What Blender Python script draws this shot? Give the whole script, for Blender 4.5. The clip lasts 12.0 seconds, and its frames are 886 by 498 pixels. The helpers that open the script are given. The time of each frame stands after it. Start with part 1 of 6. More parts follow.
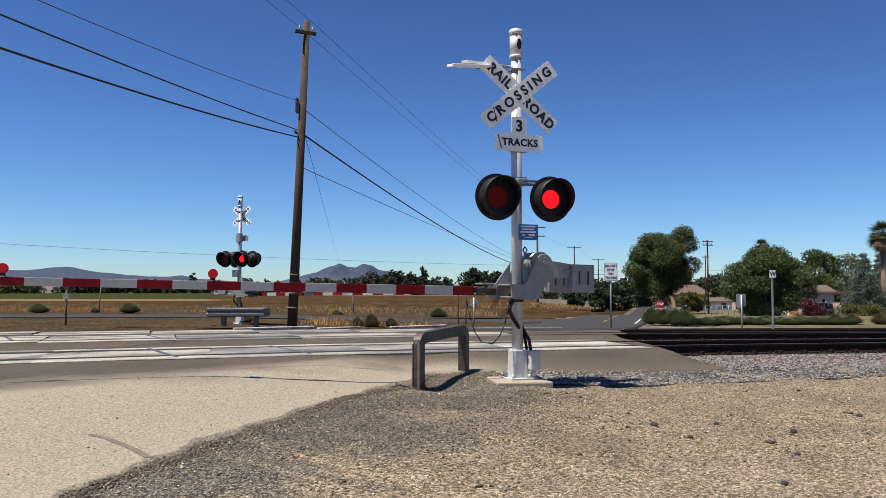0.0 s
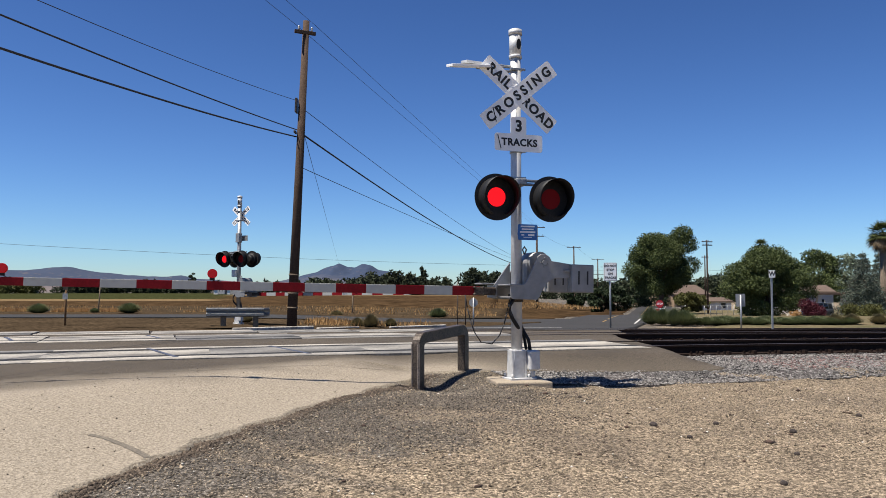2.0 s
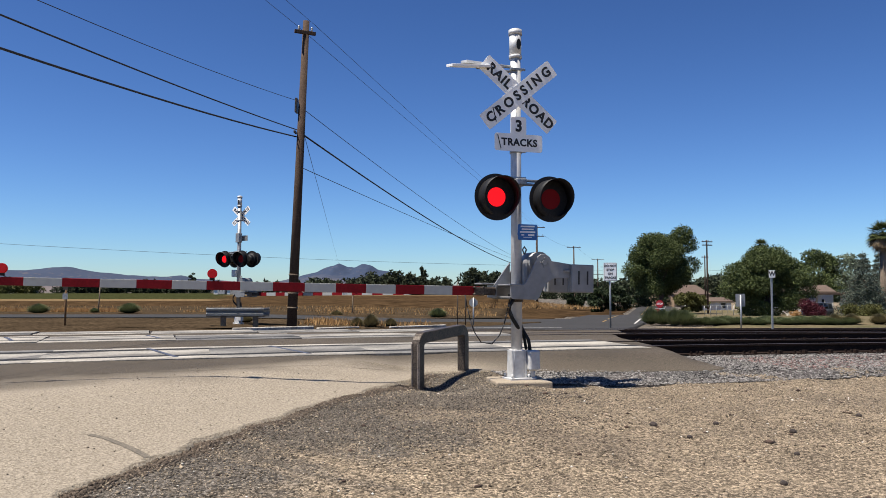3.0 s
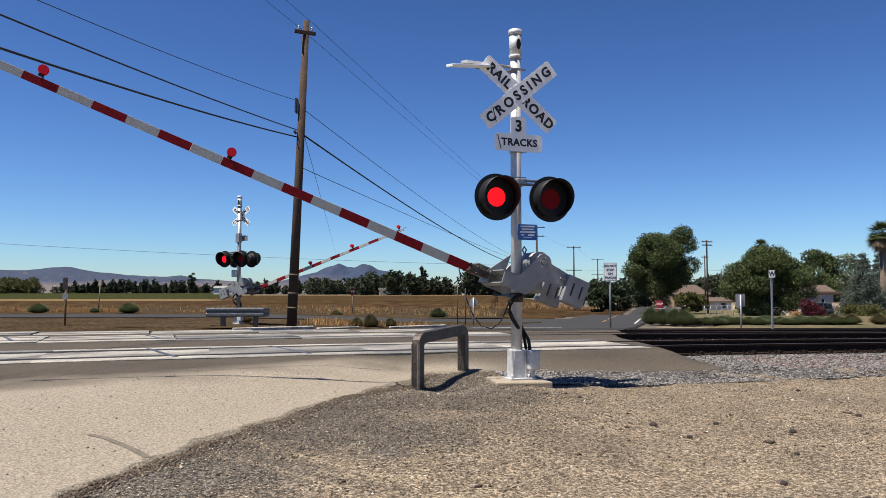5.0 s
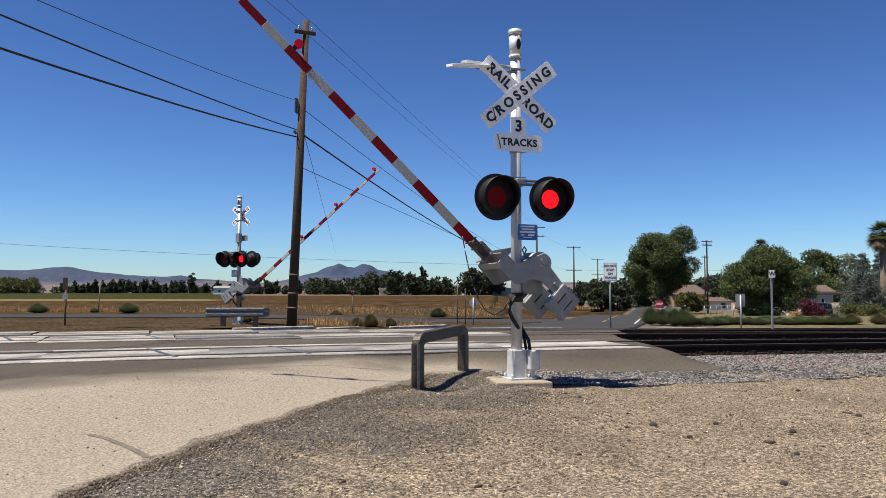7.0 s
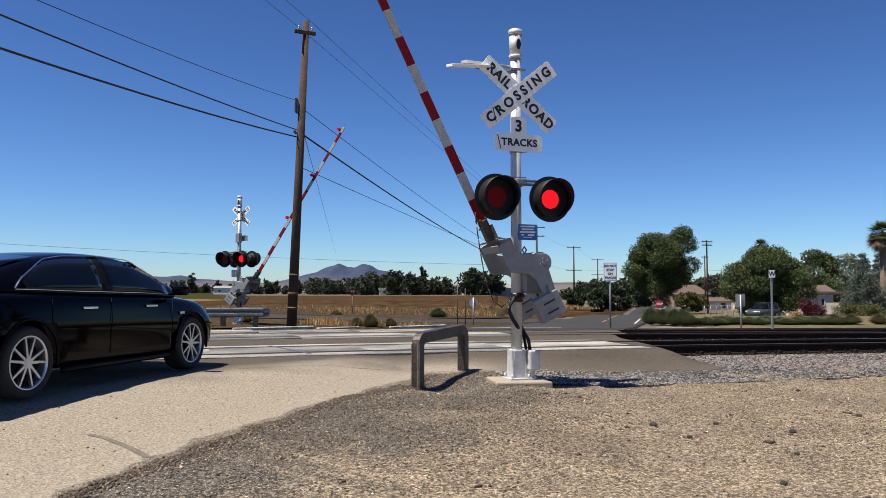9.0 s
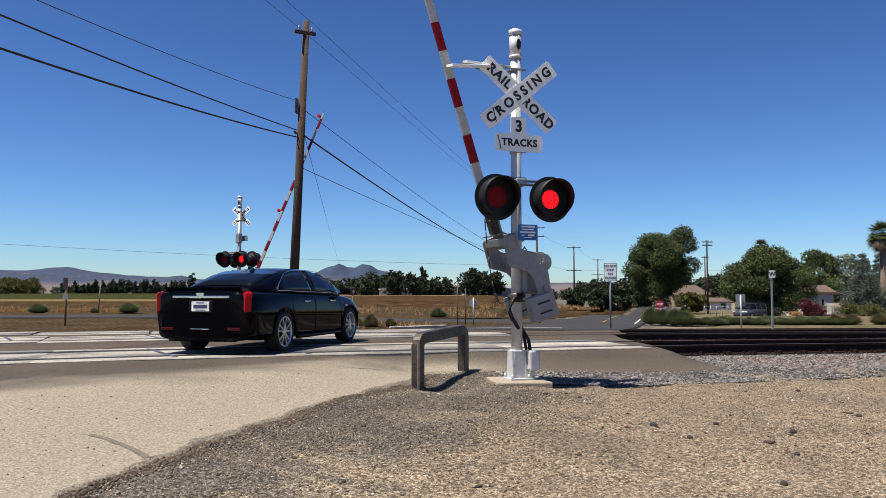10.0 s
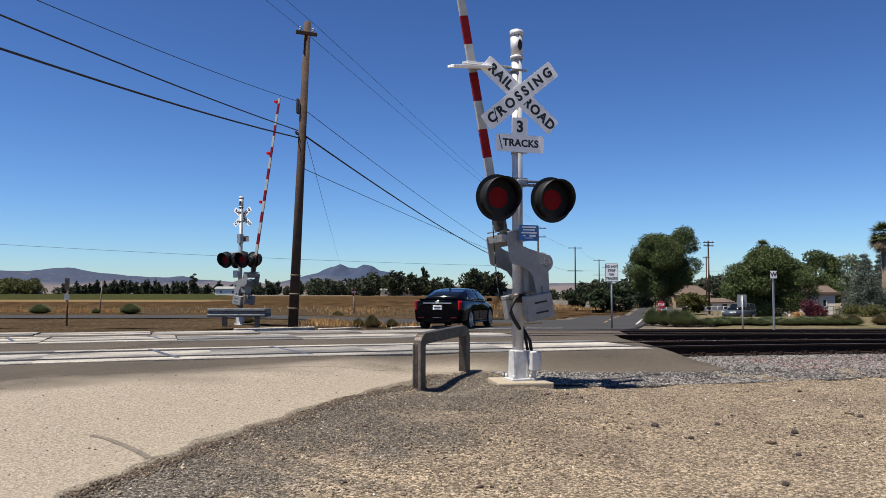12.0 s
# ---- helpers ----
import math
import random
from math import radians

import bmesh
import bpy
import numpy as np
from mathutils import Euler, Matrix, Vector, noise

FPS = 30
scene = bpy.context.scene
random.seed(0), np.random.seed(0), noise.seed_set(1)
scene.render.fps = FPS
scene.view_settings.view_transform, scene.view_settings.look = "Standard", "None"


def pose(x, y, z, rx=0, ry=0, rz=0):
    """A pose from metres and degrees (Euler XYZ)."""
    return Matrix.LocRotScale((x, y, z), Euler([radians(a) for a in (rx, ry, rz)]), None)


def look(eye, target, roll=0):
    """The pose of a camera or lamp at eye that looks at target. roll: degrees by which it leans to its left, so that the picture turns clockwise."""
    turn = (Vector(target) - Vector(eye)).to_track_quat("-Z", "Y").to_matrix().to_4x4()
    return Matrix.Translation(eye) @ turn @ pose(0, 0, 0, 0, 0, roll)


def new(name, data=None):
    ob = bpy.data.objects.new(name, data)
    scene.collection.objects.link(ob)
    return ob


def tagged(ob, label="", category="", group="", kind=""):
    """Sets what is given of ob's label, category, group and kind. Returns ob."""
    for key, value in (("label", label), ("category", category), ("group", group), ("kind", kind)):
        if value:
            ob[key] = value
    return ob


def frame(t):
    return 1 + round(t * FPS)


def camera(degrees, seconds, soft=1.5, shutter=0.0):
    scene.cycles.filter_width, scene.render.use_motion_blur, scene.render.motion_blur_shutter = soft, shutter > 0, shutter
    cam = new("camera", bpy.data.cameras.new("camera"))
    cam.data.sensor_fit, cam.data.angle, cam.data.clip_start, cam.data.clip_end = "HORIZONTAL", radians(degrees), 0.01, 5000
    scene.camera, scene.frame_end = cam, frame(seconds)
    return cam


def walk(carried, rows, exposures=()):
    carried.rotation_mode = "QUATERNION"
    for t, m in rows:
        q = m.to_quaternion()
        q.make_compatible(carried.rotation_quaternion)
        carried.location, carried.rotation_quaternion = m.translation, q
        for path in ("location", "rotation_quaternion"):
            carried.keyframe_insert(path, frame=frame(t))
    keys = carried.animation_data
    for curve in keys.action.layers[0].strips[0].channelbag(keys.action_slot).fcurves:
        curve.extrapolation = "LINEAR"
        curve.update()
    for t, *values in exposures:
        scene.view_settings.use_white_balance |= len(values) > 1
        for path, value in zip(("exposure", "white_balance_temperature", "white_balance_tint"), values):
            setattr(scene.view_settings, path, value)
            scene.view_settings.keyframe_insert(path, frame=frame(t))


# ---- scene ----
W, H_EYE = 12.0, 1.0
cam = camera(58.8, W, soft=0.75)
PITCH = 93.086
walk(cam, [(0.0, pose(0, 0, H_EYE, PITCH, 0, 0.035)), (1.0, pose(0, 0, H_EYE, PITCH, 0, 0.0)),
           (9.5, pose(0, 0, H_EYE, PITCH, 0, -0.01)), (10.5, pose(0, 0, H_EYE, PITCH + 0.03, 0, 0.015)),
           (11.4, pose(0, 0, H_EYE, PITCH + 0.02, 0, 0.02)), (12.0, pose(0, 0, H_EYE, PITCH + 0.05, 0, 0.09))])

# ---- light: high sun from the left, in the plane of the gate, clear sky ----
SUN_DIR = Vector((-0.345, -0.160, 0.925)).normalized()
world = bpy.data.worlds.new("world")
scene.world = world
world.use_nodes = True
wn = world.node_tree
sky = wn.nodes.new("ShaderNodeTexSky")
sky.sky_type, sky.sun_disc = "NISHITA", False
sky.sun_elevation, sky.sun_rotation = math.asin(SUN_DIR.z), math.atan2(SUN_DIR.x, SUN_DIR.y)
sky.air_density, sky.dust_density, sky.ozone_density = 1.0, 0.8, 3.0
sky.altitude = 1500
tint = wn.nodes.new("ShaderNodeMix")
tint.data_type, tint.blend_type = "RGBA", "MULTIPLY"
tint.inputs[0].default_value, tint.inputs[7].default_value = 1.0, (0.772, 0.866, 0.978, 1)
wn.links.new(sky.outputs[0], tint.inputs[6])
deep = wn.nodes.new("ShaderNodeGamma")
deep.inputs[1].default_value = 1.45
wn.links.new(tint.outputs[2], deep.inputs[0])
wn.links.new(deep.outputs[0], wn.nodes["Background"].inputs[0])
wn.nodes["Background"].inputs[1].default_value = 0.0345
sun = new("sun", bpy.data.lights.new("sun", "SUN"))
sun.data.energy, sun.data.angle, sun.data.color = 5.0, radians(0.53), (1.0, 0.935, 0.835)
sun.matrix_world = look(SUN_DIR * 50, (0, 0, 0))
scene.view_settings.exposure = 0.75


# ---- materials ----
def mat(name, col, rough=0.6, metal=0.0, vary=0.25, scale=6.0, fine=60.0, bump=0.0, second=None, spec=0.5, glow=0.0, mask=1.2, coat=0.0):
    m = bpy.data.materials.new(name)
    m.use_nodes = True
    n, l = m.node_tree.nodes, m.node_tree.links
    b = n["Principled BSDF"]
    b.inputs["Roughness"].default_value, b.inputs["Metallic"].default_value = rough, metal
    b.inputs["Specular IOR Level"].default_value = spec
    b.inputs["Coat Weight"].default_value = coat
    b.inputs["Coat Roughness"].default_value = 0.03
    c = (*col, 1)
    if vary or bump or second:
        tc = n.new("ShaderNodeTexCoord")
        big, small = n.new("ShaderNodeTexNoise"), n.new("ShaderNodeTexNoise")
        for tex, s, d in ((big, scale, 4), (small, fine, 6)):
            tex.inputs["Scale"].default_value, tex.inputs["Detail"].default_value = s, d
            l.new(tc.outputs["Object"], tex.inputs["Vector"])
        ramp = n.new("ShaderNodeValToRGB")
        ramp.color_ramp.elements[0].position, ramp.color_ramp.elements[1].position = 0.5 - 0.25 / mask, 0.5 + 0.25 / mask
        ramp.color_ramp.elements[0].color = c
        ramp.color_ramp.elements[1].color = (*(second or [min(1, v * (1 + vary)) for v in col]), 1)
        l.new(big.outputs["Fac"], ramp.inputs[0])
        mix = n.new("ShaderNodeMix")
        mix.data_type, mix.blend_type = "RGBA", "MULTIPLY"
        mix.inputs[0].default_value = 1.0
        r2 = n.new("ShaderNodeValToRGB")
        lo, hi = max(0.0, 1 - vary * 1.6), 1 + vary * 0.8
        r2.color_ramp.elements[0].position, r2.color_ramp.elements[1].position = 0.3, 0.7
        r2.color_ramp.elements[0].color, r2.color_ramp.elements[1].color = (lo, lo, lo, 1), (hi, hi, hi, 1)
        l.new(small.outputs["Fac"], r2.inputs[0])
        l.new(ramp.outputs[0], mix.inputs[6])
        l.new(r2.outputs[0], mix.inputs[7])
        l.new(mix.outputs[2], b.inputs["Base Color"])
        if bump:
            bp = n.new("ShaderNodeBump")
            bp.inputs["Strength"].default_value, bp.inputs["Distance"].default_value = bump, 0.02
            l.new(small.outputs["Fac"], bp.inputs["Height"])
            l.new(bp.outputs[0], b.inputs["Normal"])
    else:
        b.inputs["Base Color"].default_value = c
    if glow:
        b.inputs["Emission Color"].default_value, b.inputs["Emission Strength"].default_value = c, glow
    return m


def island_mat(name, a, b_col, rough=0.8, trans=0.0):
    """Foliage, stones: each island takes its own tone between two colours."""
    m = bpy.data.materials.new(name)
    m.use_nodes = True
    n, l = m.node_tree.nodes, m.node_tree.links
    g, r, b = n.new("ShaderNodeNewGeometry"), n.new("ShaderNodeValToRGB"), n["Principled BSDF"]
    r.color_ramp.elements[0].color, r.color_ramp.elements[1].color = (*a, 1), (*b_col, 1)
    l.new(g.outputs["Random Per Island"], r.inputs[0])
    l.new(r.outputs[0], b.inputs["Base Color"])
    b.inputs["Roughness"].default_value = rough
    b.inputs["Specular IOR Level"].default_value = 0.25
    if trans:
        t, mx = n.new("ShaderNodeBsdfTranslucent"), n.new("ShaderNodeMixShader")
        l.new(r.outputs[0], t.inputs[0])
        mx.inputs[0].default_value = trans
        l.new(b.outputs[0], mx.inputs[1]), l.new(t.outputs[0], mx.inputs[2])
        l.new(mx.outputs[0], n["Material Output"].inputs[0])
    return m




def gravel_mat():
    """Tan dirt with fine mixed gravel; dark crushed stone lies in a band along the asphalt, tan wheel marks cross it."""
    m = bpy.data.materials.new("tan_gravel")
    m.use_nodes = True
    n, l = m.node_tree.nodes, m.node_tree.links
    b = n["Principled BSDF"]
    b.inputs["Roughness"].default_value, b.inputs["Specular IOR Level"].default_value = 0.95, 0.1
    tc, sep = n.new("ShaderNodeTexCoord"), n.new("ShaderNodeSeparateXYZ")
    l.new(tc.outputs["Object"], sep.inputs[0])

    def op(kind, *args, clamp=False):
        k = n.new("ShaderNodeMath")
        k.operation, k.use_clamp = kind, clamp
        for i, val in enumerate(args):
            if isinstance(val, (int, float)):
                k.inputs[i].default_value = val
            else:
                l.new(val, k.inputs[i])
        return k.outputs[0]

    def noise_at(scale, detail):
        t = n.new("ShaderNodeTexNoise")
        t.inputs["Scale"].default_value, t.inputs["Detail"].default_value = scale, detail
        l.new(tc.outputs["Object"], t.inputs["Vector"])
        return t.outputs["Fac"]

    def mix(fac, a, c, blend="MIX"):
        k = n.new("ShaderNodeMix")
        k.data_type, k.blend_type = "RGBA", blend
        for i, val in ((0, fac), (6, a), (7, c)):
            if isinstance(val, (int, float)):
                k.inputs[i].default_value = val
            elif isinstance(val, tuple):
                k.inputs[i].default_value = (*val, 1)
            else:
                l.new(val, k.inputs[i])
        return k.outputs[2]

    X, Y = sep.outputs[0], sep.outputs[1]
    big, mid, fine = noise_at(0.8, 5), noise_at(3.2, 6), noise_at(55, 5)
    # distance to the right of the asphalt's broken edge
    d = op("ADD", op("SUBTRACT", X, op("MULTIPLY", Y, 0.367)), 4.39)
    d = op("ADD", d, op("MULTIPLY", op("SUBTRACT", big, 0.5), 4.2))
    d = op("ADD", d, op("MULTIPLY", op("SUBTRACT", mid, 0.5), 1.3))
    dark = op("SUBTRACT", 1.0, op("DIVIDE", op("SUBTRACT", d, 0.7), 1.3, clamp=True), clamp=True)
    tan = mix(op("MULTIPLY_ADD", mid, 2.2, -0.6, clamp=True), TAN_A, TAN_B)
    tan = mix(op("MULTIPLY_ADD", big, 3.2, -1.55, clamp=True), tan, TAN_C)
    base = mix(op("MULTIPLY", dark, 0.88), tan, DARK_GRAVEL)
    # wheel marks worn through to the pale dirt
    s = op("ADD", op("MULTIPLY", X, 0.69), op("MULTIPLY", Y, 0.72))
    s = op("ADD", s, op("MULTIPLY", op("SUBTRACT", mid, 0.5), 0.22))
    for at, half, amount in ((3.82, 0.16, 0.75), (3.42, 0.10, 0.5), (4.6, 0.10, 0.25)):
        k = op("SUBTRACT", 1.0, op("DIVIDE", op("ABSOLUTE", op("SUBTRACT", s, at)), half), clamp=True)
        k = op("MULTIPLY", k, op("MULTIPLY_ADD", X, -0.9, 0.9, clamp=True))
        base = mix(op("MULTIPLY", k, amount), base, TAN_B)
    # single grains, in two sizes
    height = None
    for scale, lo, hi in ((50.0, 0.40, 1.85), (115.0, 0.55, 1.5)):
        v = n.new("ShaderNodeTexVoronoi")
        v.inputs["Scale"].default_value = scale
        l.new(tc.outputs["Object"], v.inputs["Vector"])
        w = n.new("ShaderNodeSeparateColor")
        l.new(v.outputs["Color"], w.inputs[0])
        tone = op("MULTIPLY_ADD", op("POWER", w.outputs[0], 1.5), hi - lo, lo)
        col = n.new("ShaderNodeCombineColor")
        for i in range(3):
            l.new(tone, col.inputs[i])
        base = mix(1.0, base, col.outputs[0], "MULTIPLY")
        edge = op("SUBTRACT", 1.0, v.outputs["Distance"])
        height = edge if height is None else op("ADD", height, op("MULTIPLY", edge, 0.5))
    l.new(base, b.inputs["Base Color"])
    bp = n.new("ShaderNodeBump")
    bp.inputs["Strength"].default_value, bp.inputs["Distance"].default_value = 0.9, 0.012
    l.new(op("ADD", height, fine), bp.inputs["Height"])
    l.new(bp.outputs[0], b.inputs["Normal"])
    return m


TAN_A, TAN_B, TAN_C, DARK_GRAVEL = (0.170, 0.135, 0.098), (0.270, 0.214, 0.150), (0.105, 0.084, 0.065), (0.098, 0.088, 0.077)
M_GRAVEL = gravel_mat()
M_FARDIRT = mat("dry_dirt", (0.078, 0.055, 0.034), 0.95, vary=0.5, scale=0.6, fine=6, bump=0.4, second=(0.046, 0.033, 0.021), spec=0.0)
M_ASPHALT = mat("asphalt", (0.0714, 0.0588, 0.0448), 0.88, vary=0.5, scale=0.5, fine=60, bump=0.8, second=(0.105, 0.0847, 0.063), spec=0.2)
M_NEWASPHALT = mat("dark_asphalt", (0.0385, 0.0371, 0.0364), 0.9, vary=0.2, scale=0.3, fine=20, bump=0.2, spec=0.12)
M_CONC = mat("concrete", (0.28, 0.231, 0.168), 0.85, vary=0.2, scale=3, fine=60, bump=0.3)


def panel_mat():
    """Cast concrete panels, each with its own tone, dusty and tyre-marked."""
    m = mat("crossing_panel_concrete", (0.40, 0.375, 0.335), 0.8, vary=0.25, scale=0.7, fine=25, bump=0.2, second=(0.15, 0.14, 0.125), mask=2.0)
    n, l = m.node_tree.nodes, m.node_tree.links
    b = n["Principled BSDF"]
    src = b.inputs["Base Color"].links[0].from_socket
    info, ramp, mx = n.new("ShaderNodeObjectInfo"), n.new("ShaderNodeValToRGB"), n.new("ShaderNodeMix")
    ramp.color_ramp.elements[0].color, ramp.color_ramp.elements[1].color = (0.38, 0.39, 0.41, 1), (1.15, 1.12, 1.06, 1)
    l.new(info.outputs["Random"], ramp.inputs[0])
    mx.data_type, mx.blend_type = "RGBA", "MULTIPLY"
    mx.inputs[0].default_value = 1.0
    l.new(src, mx.inputs[6]), l.new(ramp.outputs[0], mx.inputs[7]), l.new(mx.outputs[2], b.inputs["Base Color"])
    return m


M_PANEL = panel_mat()
M_RAIL = mat("rusty_rail", (0.020, 0.012, 0.009), 0.85, 0.0, vary=0.4, scale=8, fine=60, bump=0.3, spec=0.15)
M_RAILTOP = mat("worn_rail_head", (0.10, 0.075, 0.06), 0.5, 0.6, vary=0.3, scale=3, fine=40)
M_RUBBER = mat("black_flangeway_rubber", (0.010, 0.010, 0.011), 0.9, vary=0.2, scale=4, fine=30)
M_SEAL = mat("blue_grey_joint_sealant", (0.042, 0.050, 0.080), 0.8, vary=0.3, scale=5, fine=30)
M_TIE = mat("creosoted_tie", (0.042, 0.0315, 0.0245), 0.9, vary=0.4, scale=5, fine=40, bump=0.6)
M_SILVER = mat("aluminium_paint", (0.50, 0.50, 0.50), 0.5, 0.25, vary=0.07, scale=5, fine=18, bump=0.03)
M_GALV = mat("galvanised_steel", (0.294, 0.301, 0.308), 0.5, 0.6, vary=0.25, scale=5, fine=50, bump=0.05)
M_GREYCAST = mat("grey_painted_plate", (0.28, 0.28, 0.28), 0.5, 0.25, vary=0.10, scale=3, fine=12, bump=0.03, second=(0.231, 0.227, 0.224))
M_WHITE = mat("white_sign_sheeting", (0.86, 0.85, 0.83), 0.5, vary=0.03, scale=4, fine=30)
M_WHITEPAINT = mat("white_paint", (0.74, 0.73, 0.70), 0.5, vary=0.15, scale=5, fine=25)
M_BLACK = mat("black_lettering", (0.015, 0.015, 0.015), 0.6, vary=0)
M_BLACKMETAL = mat("black_lamp_metal", (0.011, 0.011, 0.012), 0.6, 0.0, vary=0.3, scale=10, fine=40, spec=0.3)
M_DARKSTEEL = mat("dark_rusted_steel", (0.045, 0.036, 0.030), 0.45, 0.25, vary=0.4, scale=7, fine=50, bump=0.15, second=(0.11, 0.085, 0.066), spec=0.3)
M_RED = mat("red_reflective", (0.18, 0.005, 0.009), 0.55, vary=0.15, scale=8, fine=40, spec=0.15)
M_ARMGREY = mat("white_reflective_arm", (0.35, 0.35, 0.335), 0.5, vary=0.06, scale=3, fine=14)
M_GLOW = mat("lit_red_lens", (0.85, 0.008, 0.014), 0.5, vary=0, glow=0.85, spec=0.05)
M_DIMGLOW = mat("small_lit_red_lens", (0.42, 0.003, 0.006), 0.25, vary=0, glow=0.12, spec=0.3)
M_UNLIT = mat("unlit_red_lens", (0.20, 0.006, 0.008), 0.5, vary=0, spec=0.1)
M_WOOD = mat("weathered_pole_wood", (0.070, 0.048, 0.036), 0.9, vary=0.35, scale=4, fine=40, bump=0.5, spec=0.1)
M_POST = mat("grey_wood_post", (0.168, 0.126, 0.084), 0.9, vary=0.3, scale=6, fine=50, bump=0.3)
M_WIRE = mat("wire_black", (0.02, 0.02, 0.022), 0.6, vary=0)
M_BLUE = mat("blue_sign", (0.02, 0.12, 0.36), 0.45, vary=0.08, scale=10, fine=30)
M_BAR = mat("sign_bar_white", (0.7, 0.72, 0.75), 0.5, vary=0)
M_CARPAINT = mat("black_car_paint", (0.0012, 0.0012, 0.0026), 0.05, vary=0, spec=0.10)
M_CARGLASS = mat("tinted_glass", (0.004, 0.005, 0.006), 0.05, vary=0, spec=0.3)
M_TYRE = mat("tyre_rubber", (0.018, 0.018, 0.018), 0.85, vary=0.2, scale=20, fine=80)
M_RIM = mat("machined_rim", (0.62, 0.62, 0.63), 0.28, 0.9, vary=0.05)
M_DARKTRIM = mat("black_plastic", (0.006, 0.006, 0.006), 0.6, vary=0, spec=0.1)
M_CHROME = mat("chrome", (0.8, 0.8, 0.8), 0.12, 1.0, vary=0)
M_TAIL = mat("red_tail_lens", (0.40, 0.006, 0.012), 0.2, vary=0, spec=0.3)
M_REFLECTOR = mat("dark_red_reflector", (0.05, 0.003, 0.004), 0.3, vary=0, spec=0.2)
M_PAINTLINE = mat("road_line_white", (0.36, 0.35, 0.33), 0.7, vary=0.35, scale=4, fine=30)
M_YELLOWLINE = mat("road_line_yellow", (0.252, 0.154, 0.042), 0.7, vary=0.3, scale=4, fine=30)


# ---- mesh helpers ----
def part(name, bm, material, parent=None, label=""):
    me = bpy.data.meshes.new(name)
    bm.to_mesh(me)
    bm.free()
    for mm in (material if isinstance(material, (list, tuple)) else [material]):
        me.materials.append(mm)
    ob = new(name, me)
    if parent is not None:
        ob.parent = parent
    if label:
        tagged(ob, label)
    return ob


def pydata(name, verts, faces, material, parent=None, smooth=False):
    me = bpy.data.meshes.new(name)
    me.from_pydata([tuple(v) for v in verts], [], faces)
    me.materials.append(material)
    if smooth:
        me.polygons.foreach_set("use_smooth", [True] * len(me.polygons))
    ob = new(name, me)
    if parent is not None:
        ob.parent = parent
    return ob


def thing(name, m, label, category, group="", kind=""):
    ob = new(name)
    ob.matrix_basis = m
    return tagged(ob, label, category, group, kind)


def box(bm, sx, sy, sz, m=None, bevel=0.0, mi=0):
    r = bmesh.ops.create_cube(bm, size=1.0, matrix=(m or Matrix()) @ Matrix.Diagonal((sx, sy, sz, 1)))
    vs = r["verts"]
    if bevel:
        es = list({e for v in vs for e in v.link_edges})
        rr = bmesh.ops.bevel(bm, geom=es, offset=bevel, segments=2, affect="EDGES", profile=0.5)
        vs = rr["verts"] + [v for v in vs if v.is_valid]
    if mi:
        for f in {f for v in vs if v.is_valid for f in v.link_faces}:
            f.material_index = mi
    return vs


def cyl(bm, r1, r2, a, b, seg=16, caps=True, mi=0):
    a, b = Vector(a), Vector(b)
    d = b - a
    m = Matrix.Translation((a + b) / 2) @ d.to_track_quat("Z", "Y").to_matrix().to_4x4()
    r = bmesh.ops.create_cone(bm, cap_ends=caps, segments=seg, radius1=r1, radius2=r2, depth=d.length, matrix=m)
    fs = {f for v in r["verts"] for f in v.link_faces}
    for f in fs:
        f.smooth = len(f.verts) == 4
        f.material_index = mi
    return r["verts"]


def prism(bm, pts, y0, y1, m=None, mi=0):
    """A plate: outline in x, z, thickness along y."""
    m = m or Matrix()
    a = [bm.verts.new(m @ Vector((x, y0, z))) for x, z in pts]
    b = [bm.verts.new(m @ Vector((x, y1, z))) for x, z in pts]
    n = len(pts)
    fs = [bm.faces.new(a), bm.faces.new(list(reversed(b)))]
    for i in range(n):
        fs.append(bm.faces.new((a[i], b[i], b[(i + 1) % n], a[(i + 1) % n])))
    for f in fs:
        f.material_index = mi
    bmesh.ops.recalc_face_normals(bm, faces=fs)
    return fs


def tube(bm, pts, r, seg=8):
    pts = [Vector(p) for p in pts]
    rings = []
    for i, p in enumerate(pts):
        d = (pts[min(i + 1, len(pts) - 1)] - pts[max(i - 1, 0)]).normalized()
        q = d.to_track_quat("Z", "Y")
        rings.append([bm.verts.new(p + q @ Vector((r * math.cos(k * 2 * math.pi / seg), r * math.sin(k * 2 * math.pi / seg), 0))) for k in range(seg)])
    for a, b in zip(rings, rings[1:]):
        for k in range(seg):
            f = bm.faces.new((a[k], a[(k + 1) % seg], b[(k + 1) % seg], b[k]))
            f.smooth = True
    bm.faces.new(list(reversed(rings[0]))), bm.faces.new(rings[-1])


def lettering(text, size, parent, m, material, extrude=0.002):
    cu = bpy.data.curves.new("lettering", "FONT")
    cu.body, cu.size, cu.align_x, cu.align_y, cu.extrude = text, size, "CENTER", "CENTER", extrude
    cu.resolution_u = 4
    cu.offset = size * 0.036
    cu.materials.append(material)
    ob = new("lettering", cu)
    ob.parent = parent
    ob.matrix_basis = m
    return ob


def rounded(w, h, r, n=5):
    pts = []
    for cx, cz, a0 in ((w / 2 - r, h / 2 - r, 0), (-w / 2 + r, h / 2 - r, 90), (-w / 2 + r, -h / 2 + r, 180), (w / 2 - r, -h / 2 + r, 270)):
        for k in range(n):
            a = radians(a0 + 90 * k / (n - 1))
            pts.append((cx + r * math.cos(a), cz + r * math.sin(a)))
    return pts


